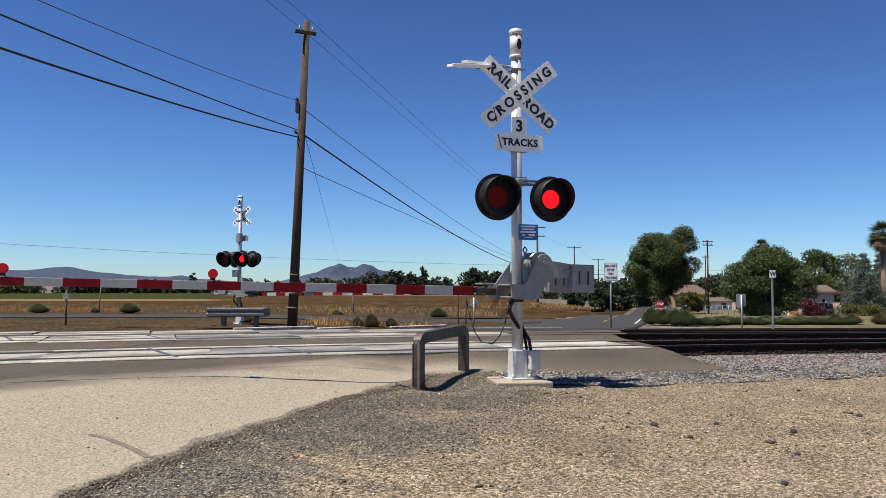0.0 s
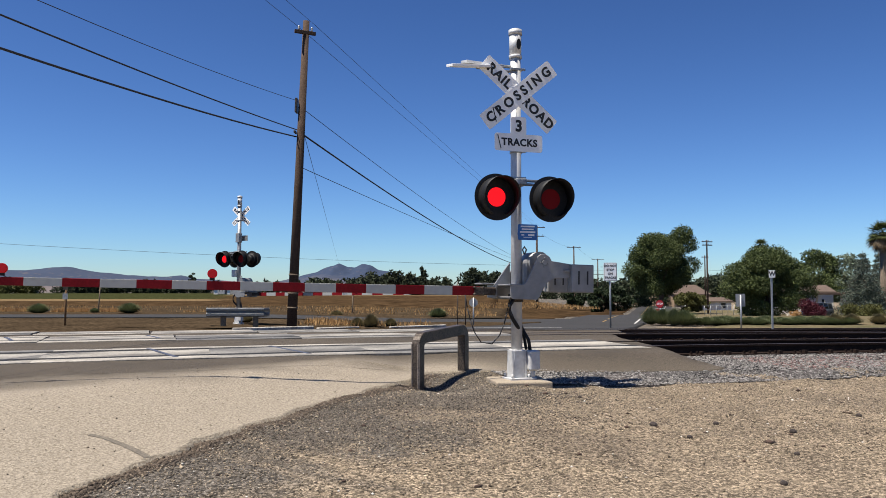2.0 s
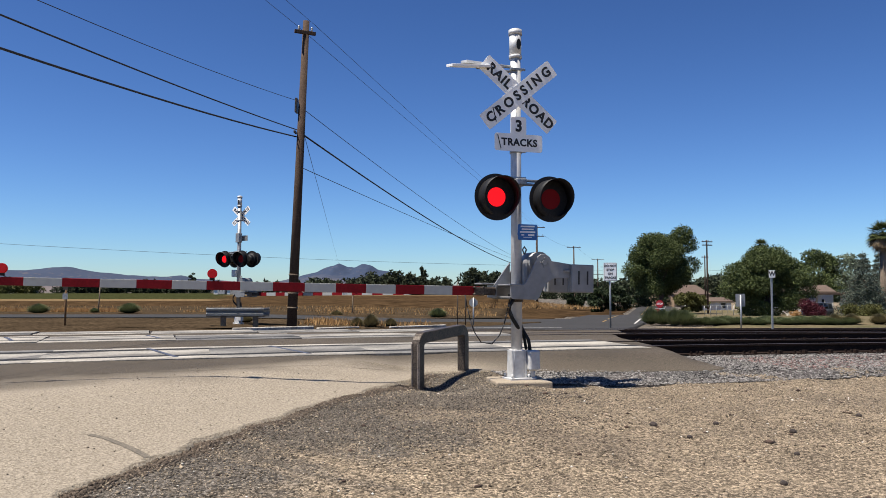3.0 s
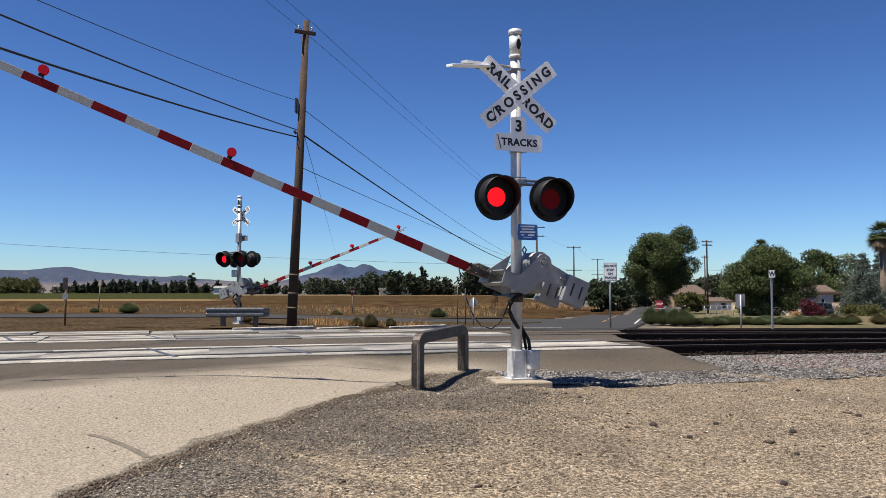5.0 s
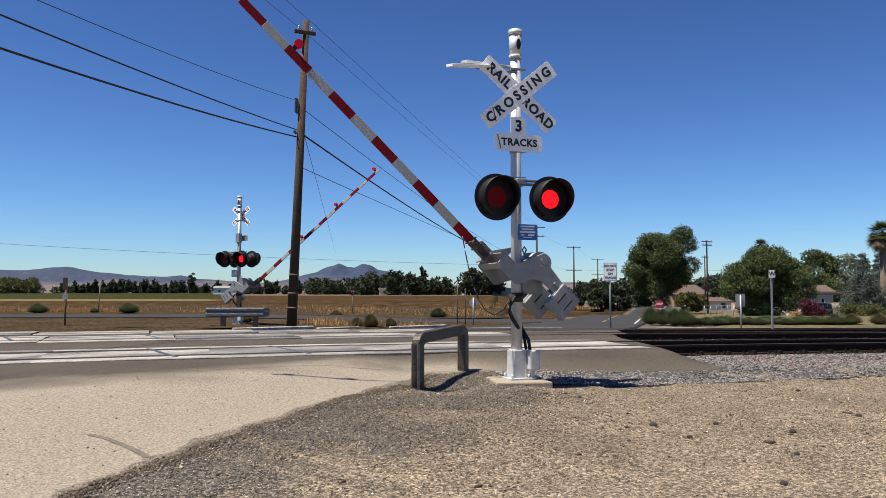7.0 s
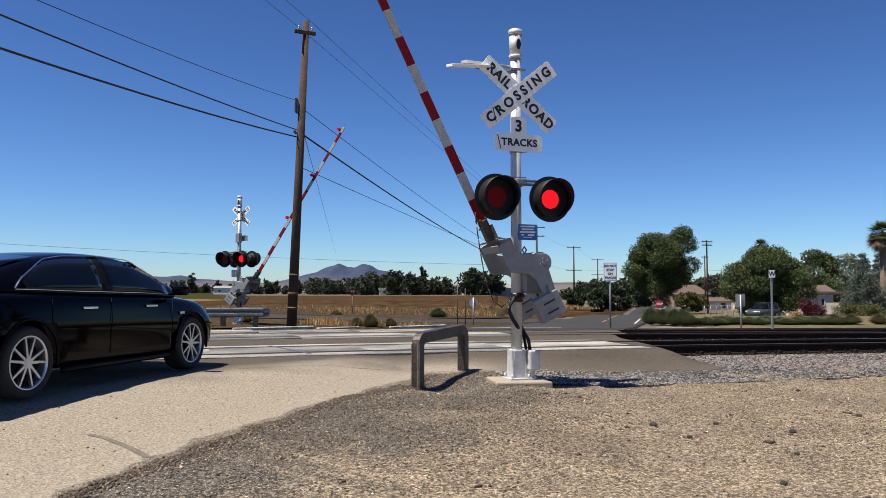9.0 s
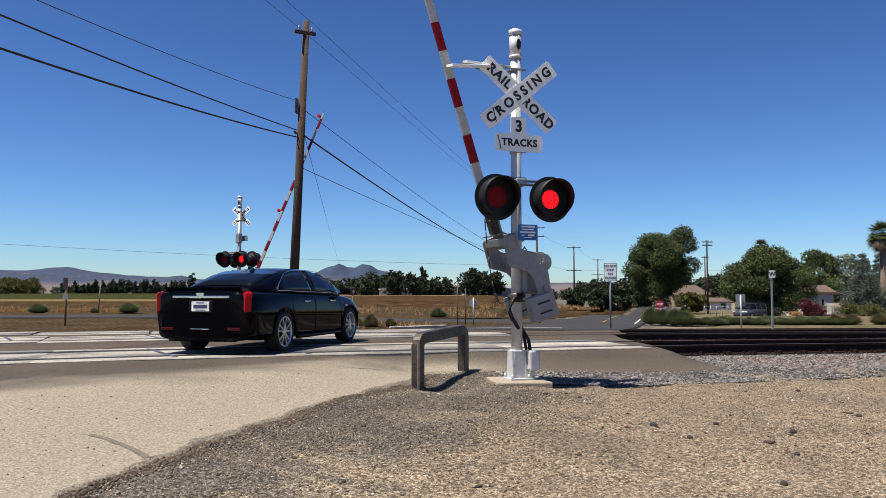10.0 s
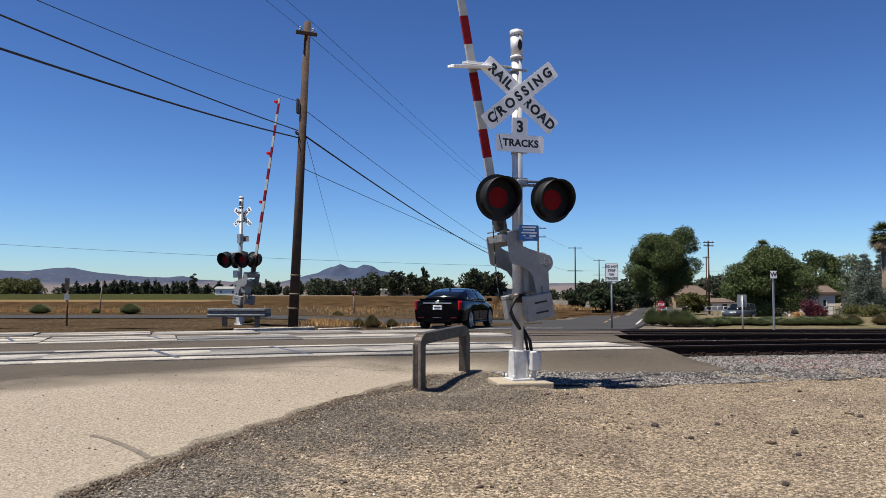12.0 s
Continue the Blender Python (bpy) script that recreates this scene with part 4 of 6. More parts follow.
    box(bm, 0.012, 0.31, 0.155, pose(-4.082, 0, 0.77), 0.004)
    pl = part("number_plate", bm, M_WHITEPAINT, rec, "pale plate with plain dark bars")
    for zz, wd, hh in ((0.77, 0.24, 0.055), (0.83, 0.14, 0.012), (0.715, 0.16, 0.01)):
        bm = bmesh.new()
        box(bm, 0.004, wd, hh, pose(-4.0895, 0, zz))
        part("bar", bm, mat("plate_bar", (0.035, 0.042, 0.084), 0.6, vary=0), rec)
    bm = bmesh.new()
    box(bm, 0.10, 1.20, 0.10, pose(-3.99, 0, 0.27), 0.03)
    part("diffuser", bm, M_DARKTRIM, c)
    bm = bmesh.new()
    box(bm, 0.20, 1.50, 0.28, pose(-3.965, 0, 0.45), 0.06)
    part("rear_bumper", bm, M_CARPAINT, c)
    bm = bmesh.new()
    box(bm, 0.02, 0.36, 0.04, pose(-4.02, 0, 1.005), 0.008)
    part("high_brake_light", bm, M_TAIL, c)
    for side in (-1, 1):
        bm = bmesh.new()
        box(bm, 0.02, 0.22, 0.045, pose(-4.082, side * 0.58, 0.42, 0, 0, 0), 0.01)
        part("bumper_reflector", bm, M_REFLECTOR, c)
    bm = bmesh.new()
    box(bm, 0.02, 0.34, 0.018, pose(-4.088, 0, 0.42), 0.006)
    part("plate_lamp_strip", bm, M_CHROME, c)
    bm = bmesh.new()
    prism(bm, [(-0.10, 0.0), (0.13, 0.0), (-0.05, 0.052), (-0.09, 0.048)], -0.022, 0.022, pose(-2.42, 0, 1.418))
    part("roof_fin", bm, M_CARPAINT, c)
    bm = bmesh.new()
    box(bm, 3.2, 1.2, 0.14, pose(-1.6, 0, 0.27), 0.03)
    part("underbody", bm, M_DARKTRIM, c)
    # a short tail and nose, a low roof
    for ob in c.children_recursive:
        for v in ob.data.vertices:
            if v.co.x < -3.25:
                v.co.x = -3.25 + (v.co.x + 3.25) * 0.93
            elif v.co.x > 0.42:
                v.co.x = 0.42 + (v.co.x - 0.42) * 0.82
            if v.co.z > 0.8:
                v.co.z = 0.8 + (v.co.z - 0.8) * 0.95
    wheels = []
    for wx in (0.0, -BASE_W):
        for side in (-1, 1):
            wy = side * TRACK_W / 2
            wheels.append((wheel(c, wx, wy, side), (wx, wy)))
    return c, wheels


car, car_wheels = build_car()


# ---- guard rails and pole beside the crossing ----
def sweep_box(bm, pts, w, d, side):
    """A box section swept along a path; side: the section's fixed sideways direction."""
    side = Vector(side).normalized()
    pts = [Vector(p) for p in pts]
    rings = []
    for i, p in enumerate(pts):
        t = (pts[min(i + 1, len(pts) - 1)] - pts[max(i - 1, 0)]).normalized()
        nrm = t.cross(side).normalized()
        rings.append([bm.verts.new(p + side * (a * w / 2) + nrm * (b * d / 2)) for a, b in ((-1, -1), (1, -1), (1, 1), (-1, 1))])
    for a, b in zip(rings, rings[1:]):
        for k in range(4):
            bm.faces.new((a[k], a[(k + 1) % 4], b[(k + 1) % 4], b[k]))
    bm.faces.new(list(reversed(rings[0]))), bm.faces.new(rings[-1])
    bmesh.ops.recalc_face_normals(bm, faces=bm.faces)
    bmesh.ops.bevel(bm, geom=[e for e in bm.edges if e.calc_face_angle(0) > 1.0], offset=0.008, segments=1, affect="EDGES")


guard = thing("guard_rail", Matrix(), "dark rusted steel bar guard bent into a low arch", "guard rail")
ga, gb = Vector((-0.33, 10.47, -0.34)), Vector((0.30, 11.75, -0.34))
gd = (gb - ga).normalized()
zt = 0.385
bm = bmesh.new()
pth = [ga, ga + Vector((0, 0, 0.55))]
for a in range(0, 91, 15):
    pth.append(Vector((ga.x, ga.y, zt - 0.12)) + gd * 0.12 * (1 - math.cos(radians(a))) + Vector((0, 0, 0.12 * math.sin(radians(a)))))
for a in range(90, -1, -15):
    pth.append(Vector((gb.x, gb.y, zt - 0.07)) - gd * 0.12 * (1 - math.cos(radians(a))) + Vector((0, 0, 0.12 * math.sin(radians(a)))))
pth += [gb + Vector((0, 0, 0.4)), gb]
sweep_box(bm, pth, 0.12, 0.15, gd.cross(Vector((0, 0, 1))))
part("bar", bm, M_DARKSTEEL, guard)
bm = bmesh.new()
for q in (0.03, -0.03):
    sweep_box(bm, [ga + Vector((0.075 * 0, 0, 0.05)) - gd * 0.08 + gd.cross(Vector((0, 0, 1))) * q * 1.6, ga - gd * 0.08 + Vector((0, 0, 0.66)) + gd.cross(Vector((0, 0, 1))) * q * 1.6], 0.022, 0.016, gd.cross(Vector((0, 0, 1))))
part("edge_flange", bm, mat("worn_brown_steel", (0.22, 0.18, 0.15), 0.4, 0.5, vary=0.3, scale=9, fine=50), guard, "worn bright steel edge")

far_guard = thing("roadside_barrier", pose(-8.1, 27.0, -0.2, 0, 0, 3), "grey galvanised corrugated barrier on short wooden posts", "guard rail")
bm = bmesh.new()
prof = [(0.0, 0.33), (-0.06, 0.37), (-0.06, 0.43), (0.0, 0.47), (0.0, 0.51), (-0.06, 0.55), (-0.06, 0.61), (0.0, 0.64)]
path = [(-0.02, 0.35), (0.0, 0.0), (0.45, 0.0), (1.2, 0.0), (1.95, 0.0), (2.1, 0.3)]
rows = [[bm.verts.new((px + (0.0 if 0 < i < 5 else 0), py + o, z)) for o, z in prof] for i, (px, py) in enumerate(path)]
for a, b in zip(rows, rows[1:]):
    for k in range(len(prof) - 1):
        bm.faces.new((a[k], a[k + 1], b[k + 1], b[k]))
bmesh.ops.solidify(bm, geom=bm.faces[:], thickness=0.012)
part("beam", bm, M_GALV, far_guard)
for px in (0.55, 1.65):
    bm = bmesh.new()
    box(bm, 0.16, 0.18, 0.72, pose(px, 0.12, 0.28), 0.015)
    part("post", bm, M_POST, far_guard)


M_KERB = mat("worn_white_kerb", (0.62, 0.58, 0.52), 0.8, vary=0.35, scale=2.5, fine=20, bump=0.3, second=(0.252, 0.224, 0.189))


def kerb(x0, y0, x1, y1, z, label):
    L = math.hypot(x1 - x0, y1 - y0)
    bm = bmesh.new()
    box(bm, L, 0.16, 0.18, None, 0.025)
    for v in bm.verts:
        v.co.z += 0.008 * math.sin(v.co.x * 7)
    ob = part("kerb", bm, M_KERB)
    ob.matrix_basis = pose((x0 + x1) / 2, (y0 + y1) / 2, z, 0, 0, math.degrees(math.atan2(y1 - y0, x1 - x0)))
    tagged(ob, label, "kerb", "the white kerbs beyond the tracks", "structure")


kerb(-6.5, 24.4, -4.2, 25.6, -0.21, "white painted concrete kerb, worn and dusty")
kerb(-4.1, 25.8, -2.9, 27.0, -0.28, "white painted concrete kerb, worn and dusty")
kerb(-1.9, 28.2, 0.1, 29.4, -0.33, "white painted concrete kerb, worn and dusty")


def utility_pole(x, y, h, r, lean=0.0, arms=((0.35, 2.2),), turn=0.0, label="brown wooden utility pole with a crossarm and insulators"):
    p = thing("utility_pole", pose(x, y, min(-0.2, float(ground_z(x, y))) if y < 110 else -0.2, 0, lean, 0), label, "utility pole", "the wooden utility poles")
    bm = bmesh.new()
    cyl(bm, r, r * 0.62, (0, 0, -1.3), (0, 0, h), 16)
    part("shaft", bm, M_WOOD, p)
    for drop, w in arms:
        bm = bmesh.new()
        box(bm, w, 0.10, 0.12, pose(0, -0.12, h - drop, 0, 0, turn), 0.01)
        arm = part("crossarm", bm, M_WOOD, p)
        k = 4 if w > 1 else 2
        for i in range(k):
            o = (-0.5 + (i + 0.25) / (k - 0.5)) * w * 0.92
            bm = bmesh.new()
            m = pose(0, -0.12, h - drop, 0, 0, turn)
            cyl(bm, 0.03, 0.045, m @ Vector((o, 0, 0.05)), m @ Vector((o, 0, 0.15)), 8)
            cyl(bm, 0.05, 0.03, m @ Vector((o, 0, 0.15)), m @ Vector((o, 0, 0.21)), 8)
            part("insulator", bm, M_GALV, arm)
    return p


PX, PY = -5.28, 27.5
main_pole = utility_pole(PX, PY, 10.95, 0.185, 2.2, ((0.45, 0.75),), 20, "tall dark brown wooden utility pole with cables")
for z, r in ((1.9, 0.186), (1.25, 0.188), (0.75, 0.19)):
    bm = bmesh.new()
    cyl(bm, r * 0.985, r * 0.985, (0, 0, z), (0, 0, z + 0.05), 18)
    part("metal_band", bm, M_POST, main_pole)
for zz, hh in ((6.95, 0.08), (7.9, 0.5)):
    bm = bmesh.new()
    box(bm, 0.07, 0.34, hh, pose(-0.2, 0, zz), 0.01)
    part("cable_bracket", bm, M_DARKSTEEL, main_pole)
utility_pole(14.0, 117, 11.0, 0.2, 0, ((0.3, 2.4), (1.6, 2.2), (5.0, 3.4)))
utility_pole(28.0, 168, 10.9, 0.2, 0, ((0.3, 3.0), (5.2, 3.4)))
utility_pole(45.5, 231, 10.8, 0.22, 0, ((0.3, 3.6), (4.6, 3.8)))
utility_pole(62, 300, 10.8, 0.24, 0, ((0.3, 3.6),))
utility_pole(35.3, 105, 9.9, 0.14, 0, ((0.25, 1.6), (0.7, 1.5)), 15, "slim brown utility pole beside the trees")
utility_pole(46.0, 138, 7.5, 0.14, 0, ((0.3, 1.4),), 15, "slim brown utility pole beside the trees")


def wire(a, b, sag, r, label="thin black overhead wire between poles"):
    a, b = Vector(a), Vector(b)
    bm = bmesh.new()
    tube(bm, [a + (b - a) * s - Vector((0, 0, 4 * sag * s * (1 - s))) for s in np.linspace(0, 1, 40)], r, 6)
    ob = part("overhead_wire", bm, M_WIRE)
    return tagged(ob, label, "wire", "the overhead wires")


LX = PX + 10.95 * math.sin(radians(2.2))


def on_pole(z, dx=0.0, dy=0.0):
    return (PX + (z + 0.2) * math.tan(radians(2.2)) + dx, PY + dy, z)


BACK = (-16.5, -35.0)
NEXT = (14.0, 117.0)
for z0, dx, sag, zb, r in ((10.45, -0.33, 0.6, 10.4, 0.007), (10.45, 0.33, 0.6, 10.4, 0.007), (7.75, -0.22, 1.95, 7.7, 0.009), (6.70, -0.15, 1.22, 6.6, 0.018), (6.45, -0.15, 1.72, 6.4, 0.024)):
    wire(on_pole(z0, dx), (BACK[0] + dx, BACK[1], zb), sag, r, "black overhead cable sagging from the wooden pole" if r > 0.01 else "thin black overhead wire between poles")
for z0, dx, sag, zb, r in ((10.45, -0.33, 0.15, 10.8, 0.008), (10.45, 0.33, 0.25, 10.8, 0.008), (7.4, 0.1, 0.9, 4.9, 0.012), (6.50, 0.12, 1.15, 4.4, 0.030), (5.35, 0.1, 0.25, 4.6, 0.012)):
    wire(on_pole(z0, dx), (NEXT[0] + dx, NEXT[1], zb), sag, r, "black overhead cable sagging from the wooden pole" if r > 0.02 else "thin black overhead wire between poles")
wire(on_pole(6.6, 0.1), (-26.5, 200, 8.0), 0.1, 0.010)
wire((-62, 80, 6.9), (NEXT[0], NEXT[1], 4.8), 0.5, 0.018)
wire((NEXT[0] + 0.8, NEXT[1], 9.5), (28.8, 168, 10.4), 0.6, 0.012)
wire((28.8, 168, 10.4), (46, 231, 10.3), 0.8, 0.014)
wire((NEXT[0], NEXT[1], 5.8), (28, 168, 5.6), 0.5, 0.014)
wire((28, 168, 5.6), (70, 100, 5.2), 0.8, 0.014)


# ---- signs ----
M_STOPRED = mat("stop_sign_red", (0.42, 0.02, 0.03), 0.5, vary=0.08, scale=6, fine=30)
def sign_post(x, y, h, material, label, category="sign", r=0.03, square=False):
    t = thing("road_sign", pose(x, y, min(-0.2, float(ground_z(x, y)) - 0.02)), label, category)
    bm = bmesh.new()
    if square:
        box(bm, r * 2, r * 2, h + 0.2, pose(0, 0, h / 2 - 0.1), 0.006)
    else:
        cyl(bm, r, r, (0, 0, -0.2), (0, 0, h), 10)
    part("post", bm, material, t)
    return t


def board(t, pts, z, material, y=-0.04, yaw=0.0, name="board"):
    bm = bmesh.new()
    prism(bm, pts, -0.004, 0.004, pose(0, y, z, 0, 0, yaw))
    return part(name, bm, material, t)


def octagon(r):
    return [(r * math.cos(radians(22.5 + 45 * i)), r * math.sin(radians(22.5 + 45 * i))) for i in range(8)]


dns = sign_post(5.80, 27.3, 2.38, M_GALV, "white do-not-stop sign on a thin steel post")
b = board(dns, rounded(0.46, 0.64, 0.03), 2.06, M_WHITE)
board(dns, rounded(0.44, 0.62, 0.028), 2.06, M_BLACK, -0.043, name="border")
board(dns, rounded(0.412, 0.592, 0.022), 2.06, M_WHITE, -0.046, name="face")
for i, txt in enumerate(("DO NOT", "STOP", "ON", "TRACKS")):
    lettering(txt, 0.108, b, pose(0, -0.052, 2.265 - 0.137 * i, 90, 0, 0), M_BLACK)
wp = sign_post(10.9, 26.1, 2.08, M_GALV, "white wooden whistle post with a letter board beside the track", "whistle post", 0.028, True)
b = board(wp, rounded(0.21, 0.25, 0.01), 1.99, M_WHITEPAINT, -0.05)
lettering("W", 0.2, b, pose(0, -0.057, 1.99, 90, 0, 0), M_BLACK)
bs = sign_post(10.36, 27.4, 1.26, M_GALV, "back of a grey rectangular sign on a post")
board(bs, rounded(0.33, 0.44, 0.02), 1.08, M_BACKSIGN, 0.04)
so = sign_post(1.2, 31.0, 1.18, M_GALV, "back of a small grey octagonal sign on a post")
board(so, octagon(0.18), 0.98, M_BACKSIGN, 0.04)
for x, y, h, r in ((0.58, 31.0, 1.78, 0.02), (0.90, 31.6, 1.55, 0.02)):
    pp = tagged(sign_post(x, y, h, M_DARKSTEEL, "thin dark steel post beside the road", "post", r), "", "post")
st = sign_post(-5.15, 45.0, 1.55, M_POST, "red octagonal stop sign on a wooden post beside the field", "stop sign", 0.04)
b = board(st, octagon(0.24), 1.38, M_RED, -0.06, 58)
lettering("STOP", 0.14, b, pose(0.006, -0.064, 1.38, 90, 0, 58), M_WHITE)
st2 = sign_post(22.0, 80, 2.0, M_GALV, "red stop sign with a red, white and blue board below", "stop sign", 0.04)
b = board(st2, octagon(0.42), 1.66, M_RED)
board(st2, octagon(0.39), 1.66, M_STOPRED, -0.046, name="face")
lettering("STOP", 0.27, b, pose(0, -0.055, 1.66, 90, 0, 0), M_WHITE)
low = board(st2, rounded(1.02, 0.66, 0.02), 0.90, M_WHITE, -0.05, name="lower_board")
for bx, bz, bw, bh, bmat in ((-0.25, 0.99, 0.44, 0.42, M_STOPRED), (0.27, 1.08, 0.36, 0.20, M_BLUE), (0.27, 0.74, 0.30, 0.16, M_BLUE), (-0.2, 0.67, 0.4, 0.12, M_STOPRED)):
    bm = bmesh.new()
    box(bm, bw, 0.006, bh, pose(bx, -0.058, bz))
    part("panel", bm, bmat, low)
mk = sign_post(-12.88, 26.9, 1.68, mat("rusty_brown_post", (0.175, 0.091, 0.035), 0.8), "rust brown marker post with small dark plates", "marker post", 0.035)
board(mk, rounded(0.16, 0.42, 0.02), 1.48, M_DARKSTEEL)
board(mk, rounded(0.18, 0.20, 0.02), 1.05, M_BACKSIGN)
mk2 = sign_post(-18.8, 43.0, 1.75, M_POST, "thin leaning grey post at the field edge", "post", 0.03)
mk2.rotation_euler = (0, radians(3), 0)

# ---- fields and distance ----
M_FIELD = mat("ploughed_brown_field", (0.049, 0.0308, 0.0175), 0.95, vary=0.5, scale=0.06, fine=0.7, bump=0.3, second=(0.0784, 0.049, 0.0252), spec=0.0)
M_CROP = mat("green_crop", (0.030, 0.037, 0.014), 0.9, vary=0.4, scale=0.08, fine=1.0, second=(0.050, 0.050, 0.022), spec=0.0)
M_STRAW = mat("pale_straw_strip", (0.14, 0.098, 0.0525), 0.95, vary=0.25, scale=0.2, fine=2, spec=0.0)
flat = lambda zz: (lambda x, y: zz + 0 * x)
sheet("ground_verge", np.unique(np.concatenate([np.linspace(-140, -10, 26), np.linspace(-10, 8, 40)])), np.linspace(39.0, 62, 16), lambda x, y: np.where(x < np.minimum(0.085 * y, np.interp(y, LEFT_Y, LEFT_X) - 0.7), -0.16 - 0.17 * smoothstep(-9, 0, x) + 0.02 * np.sin(x * 0.7) * np.sin(y), -2.5), M_FARDIRT, "dry tan verge beside the frontage road")
sheet("ground_dirt", np.unique(np.concatenate([np.linspace(-60, -10, 24), np.linspace(-10, 4.5, 60)])), np.linspace(25.2, 34.5, 30), lambda x, y: np.where(x < np.interp(y, LEFT_Y, LEFT_X) - 0.2, -0.165 - 0.17 * smoothstep(-9, -3, x) * smoothstep(23.5, 30, y) + 0.02 * np.sin(x * 1.7) * np.sin(y * 1.3), -1.2), M_FARDIRT, "dry tan dirt between track and road")
sheet("ground_verge", np.linspace(-60, -5, 70), np.linspace(22.6, 25.15, 6), lambda x, y: np.where(x < np.interp(y, LEFT_Y, LEFT_X) - 0.3, rough_ground(x, y) + 0.03, -1.5), M_FARDIRT, "brown dry dirt verge beyond the tracks")
M_YARD = mat("brown_yard_dirt", (0.17, 0.132, 0.085), 0.95, vary=0.35, scale=0.4, fine=5, bump=0.3, second=(0.095, 0.088, 0.048), spec=0.0)
sheet("ground_roadside", np.linspace(2, 50, 110), np.linspace(39.5, 240, 90), lambda x, y: np.where((x > 0.055 * y) & (x < np.interp(y, LEFT_Y, LEFT_X) - 0.6), ground_z(x, y) + 0.03, -6.0), M_FIELD, "dry brown grass beside the road")
sheet("ground_yard", np.linspace(7.8, 110, 60), np.linspace(26.5, 130, 40), lambda x, y: ground_z(x, y) + np.where(x > 0.285 * y + 1.0, 0.035, -0.4), M_YARD, "dry brown yard dirt beside the road")
sheet("ground_field", np.unique(np.concatenate([np.linspace(-420, -12, 50), np.linspace(-12, 14, 40)])), np.linspace(62, 215, 40), lambda x, y: np.where(x < 0.07 * y, -0.15 - 0.17 * smoothstep(-9, 0, x) * (1 - smoothstep(64, 110, y)), -3.0), M_FIELD, "ploughed brown field", "field")
sheet("ground_straw", np.linspace(-500, 14, 30), np.linspace(215, 255, 4), flat(-0.14), M_STRAW, "pale straw strip at the far field edge", "field")
sheet("ground_stubble", np.linspace(-420, -15, 90), np.linspace(92, 118, 6), lambda x, y: np.where(x < -0.265 * y, -0.135, -1.5), M_STRAW, "pale straw stubble strip before the crop", "field")
sheet("ground_crop", np.linspace(-500, -20, 90), np.linspace(118, 470, 40), lambda x, y: np.where(x < -0.265 * y, -0.12, -1.5), M_CROP, "green crop field", "field")


def ridge(name, xs, heights, y, material, label, depth=500, seed=1):
    """A hill range: rows rising from its foot to the crest, broken by folds."""
    rng = np.random.RandomState(seed)
    X = np.linspace(xs[0], xs[-1], 160)
    Hh = np.interp(X, xs, heights)
    v, f, R = [], [], 18
    for j in range(R):
        u = j / (R - 1)
        for x, h in zip(X, Hh):
            fold = noise.fractal(Vector((x * 0.006, u * 4.0, seed)), 0.8, 2.2, 6)
            v.append((x, y + depth * u + 60 * fold * (1 - u), -2 + h * (u ** 0.9) * (1 + 0.42 * fold * (1 - u * 0.75))))
    n = len(X)
    f = [(j * n + i, j * n + i + 1, (j + 1) * n + i + 1, (j + 1) * n + i) for j in range(R - 1) for i in range(n - 1)]
    return tagged(pydata(name, v, f, material, smooth=True), label, "hills", kind="structure")






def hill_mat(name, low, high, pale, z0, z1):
    """Dry tan lower slopes, dark scrub higher up, pale bare patches between; haze is in the colours."""
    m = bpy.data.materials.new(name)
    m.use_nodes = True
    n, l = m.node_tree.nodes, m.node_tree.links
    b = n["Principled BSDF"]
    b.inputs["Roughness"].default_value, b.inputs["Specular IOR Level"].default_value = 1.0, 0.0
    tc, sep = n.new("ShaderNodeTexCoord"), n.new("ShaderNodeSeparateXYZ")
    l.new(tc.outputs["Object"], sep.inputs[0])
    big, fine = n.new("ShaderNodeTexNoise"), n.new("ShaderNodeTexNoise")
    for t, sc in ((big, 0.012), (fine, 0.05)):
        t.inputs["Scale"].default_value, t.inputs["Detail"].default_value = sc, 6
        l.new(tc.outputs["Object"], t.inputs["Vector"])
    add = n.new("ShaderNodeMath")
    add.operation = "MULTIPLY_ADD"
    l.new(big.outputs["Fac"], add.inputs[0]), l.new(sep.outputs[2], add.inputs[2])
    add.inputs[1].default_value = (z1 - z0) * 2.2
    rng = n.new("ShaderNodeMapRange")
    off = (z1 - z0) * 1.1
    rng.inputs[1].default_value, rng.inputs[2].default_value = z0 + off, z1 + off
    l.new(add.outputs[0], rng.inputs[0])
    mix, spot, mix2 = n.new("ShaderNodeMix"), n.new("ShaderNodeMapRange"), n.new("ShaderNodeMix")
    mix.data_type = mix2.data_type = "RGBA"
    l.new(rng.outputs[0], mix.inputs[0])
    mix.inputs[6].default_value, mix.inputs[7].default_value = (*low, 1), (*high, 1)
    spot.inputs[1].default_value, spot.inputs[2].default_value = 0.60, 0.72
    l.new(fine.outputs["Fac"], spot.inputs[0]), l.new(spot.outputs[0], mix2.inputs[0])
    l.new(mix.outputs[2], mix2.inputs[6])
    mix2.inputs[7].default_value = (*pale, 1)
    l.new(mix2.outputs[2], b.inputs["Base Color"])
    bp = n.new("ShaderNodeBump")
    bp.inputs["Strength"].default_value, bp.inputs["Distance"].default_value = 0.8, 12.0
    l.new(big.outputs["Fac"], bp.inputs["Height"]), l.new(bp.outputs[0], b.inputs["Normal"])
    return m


def px_to_ridge(rows, dist):
    k = dist / 1391.0
    return [(x - 784) * k for x, _ in rows], [(516 - y) * k + 3 for _, y in rows]


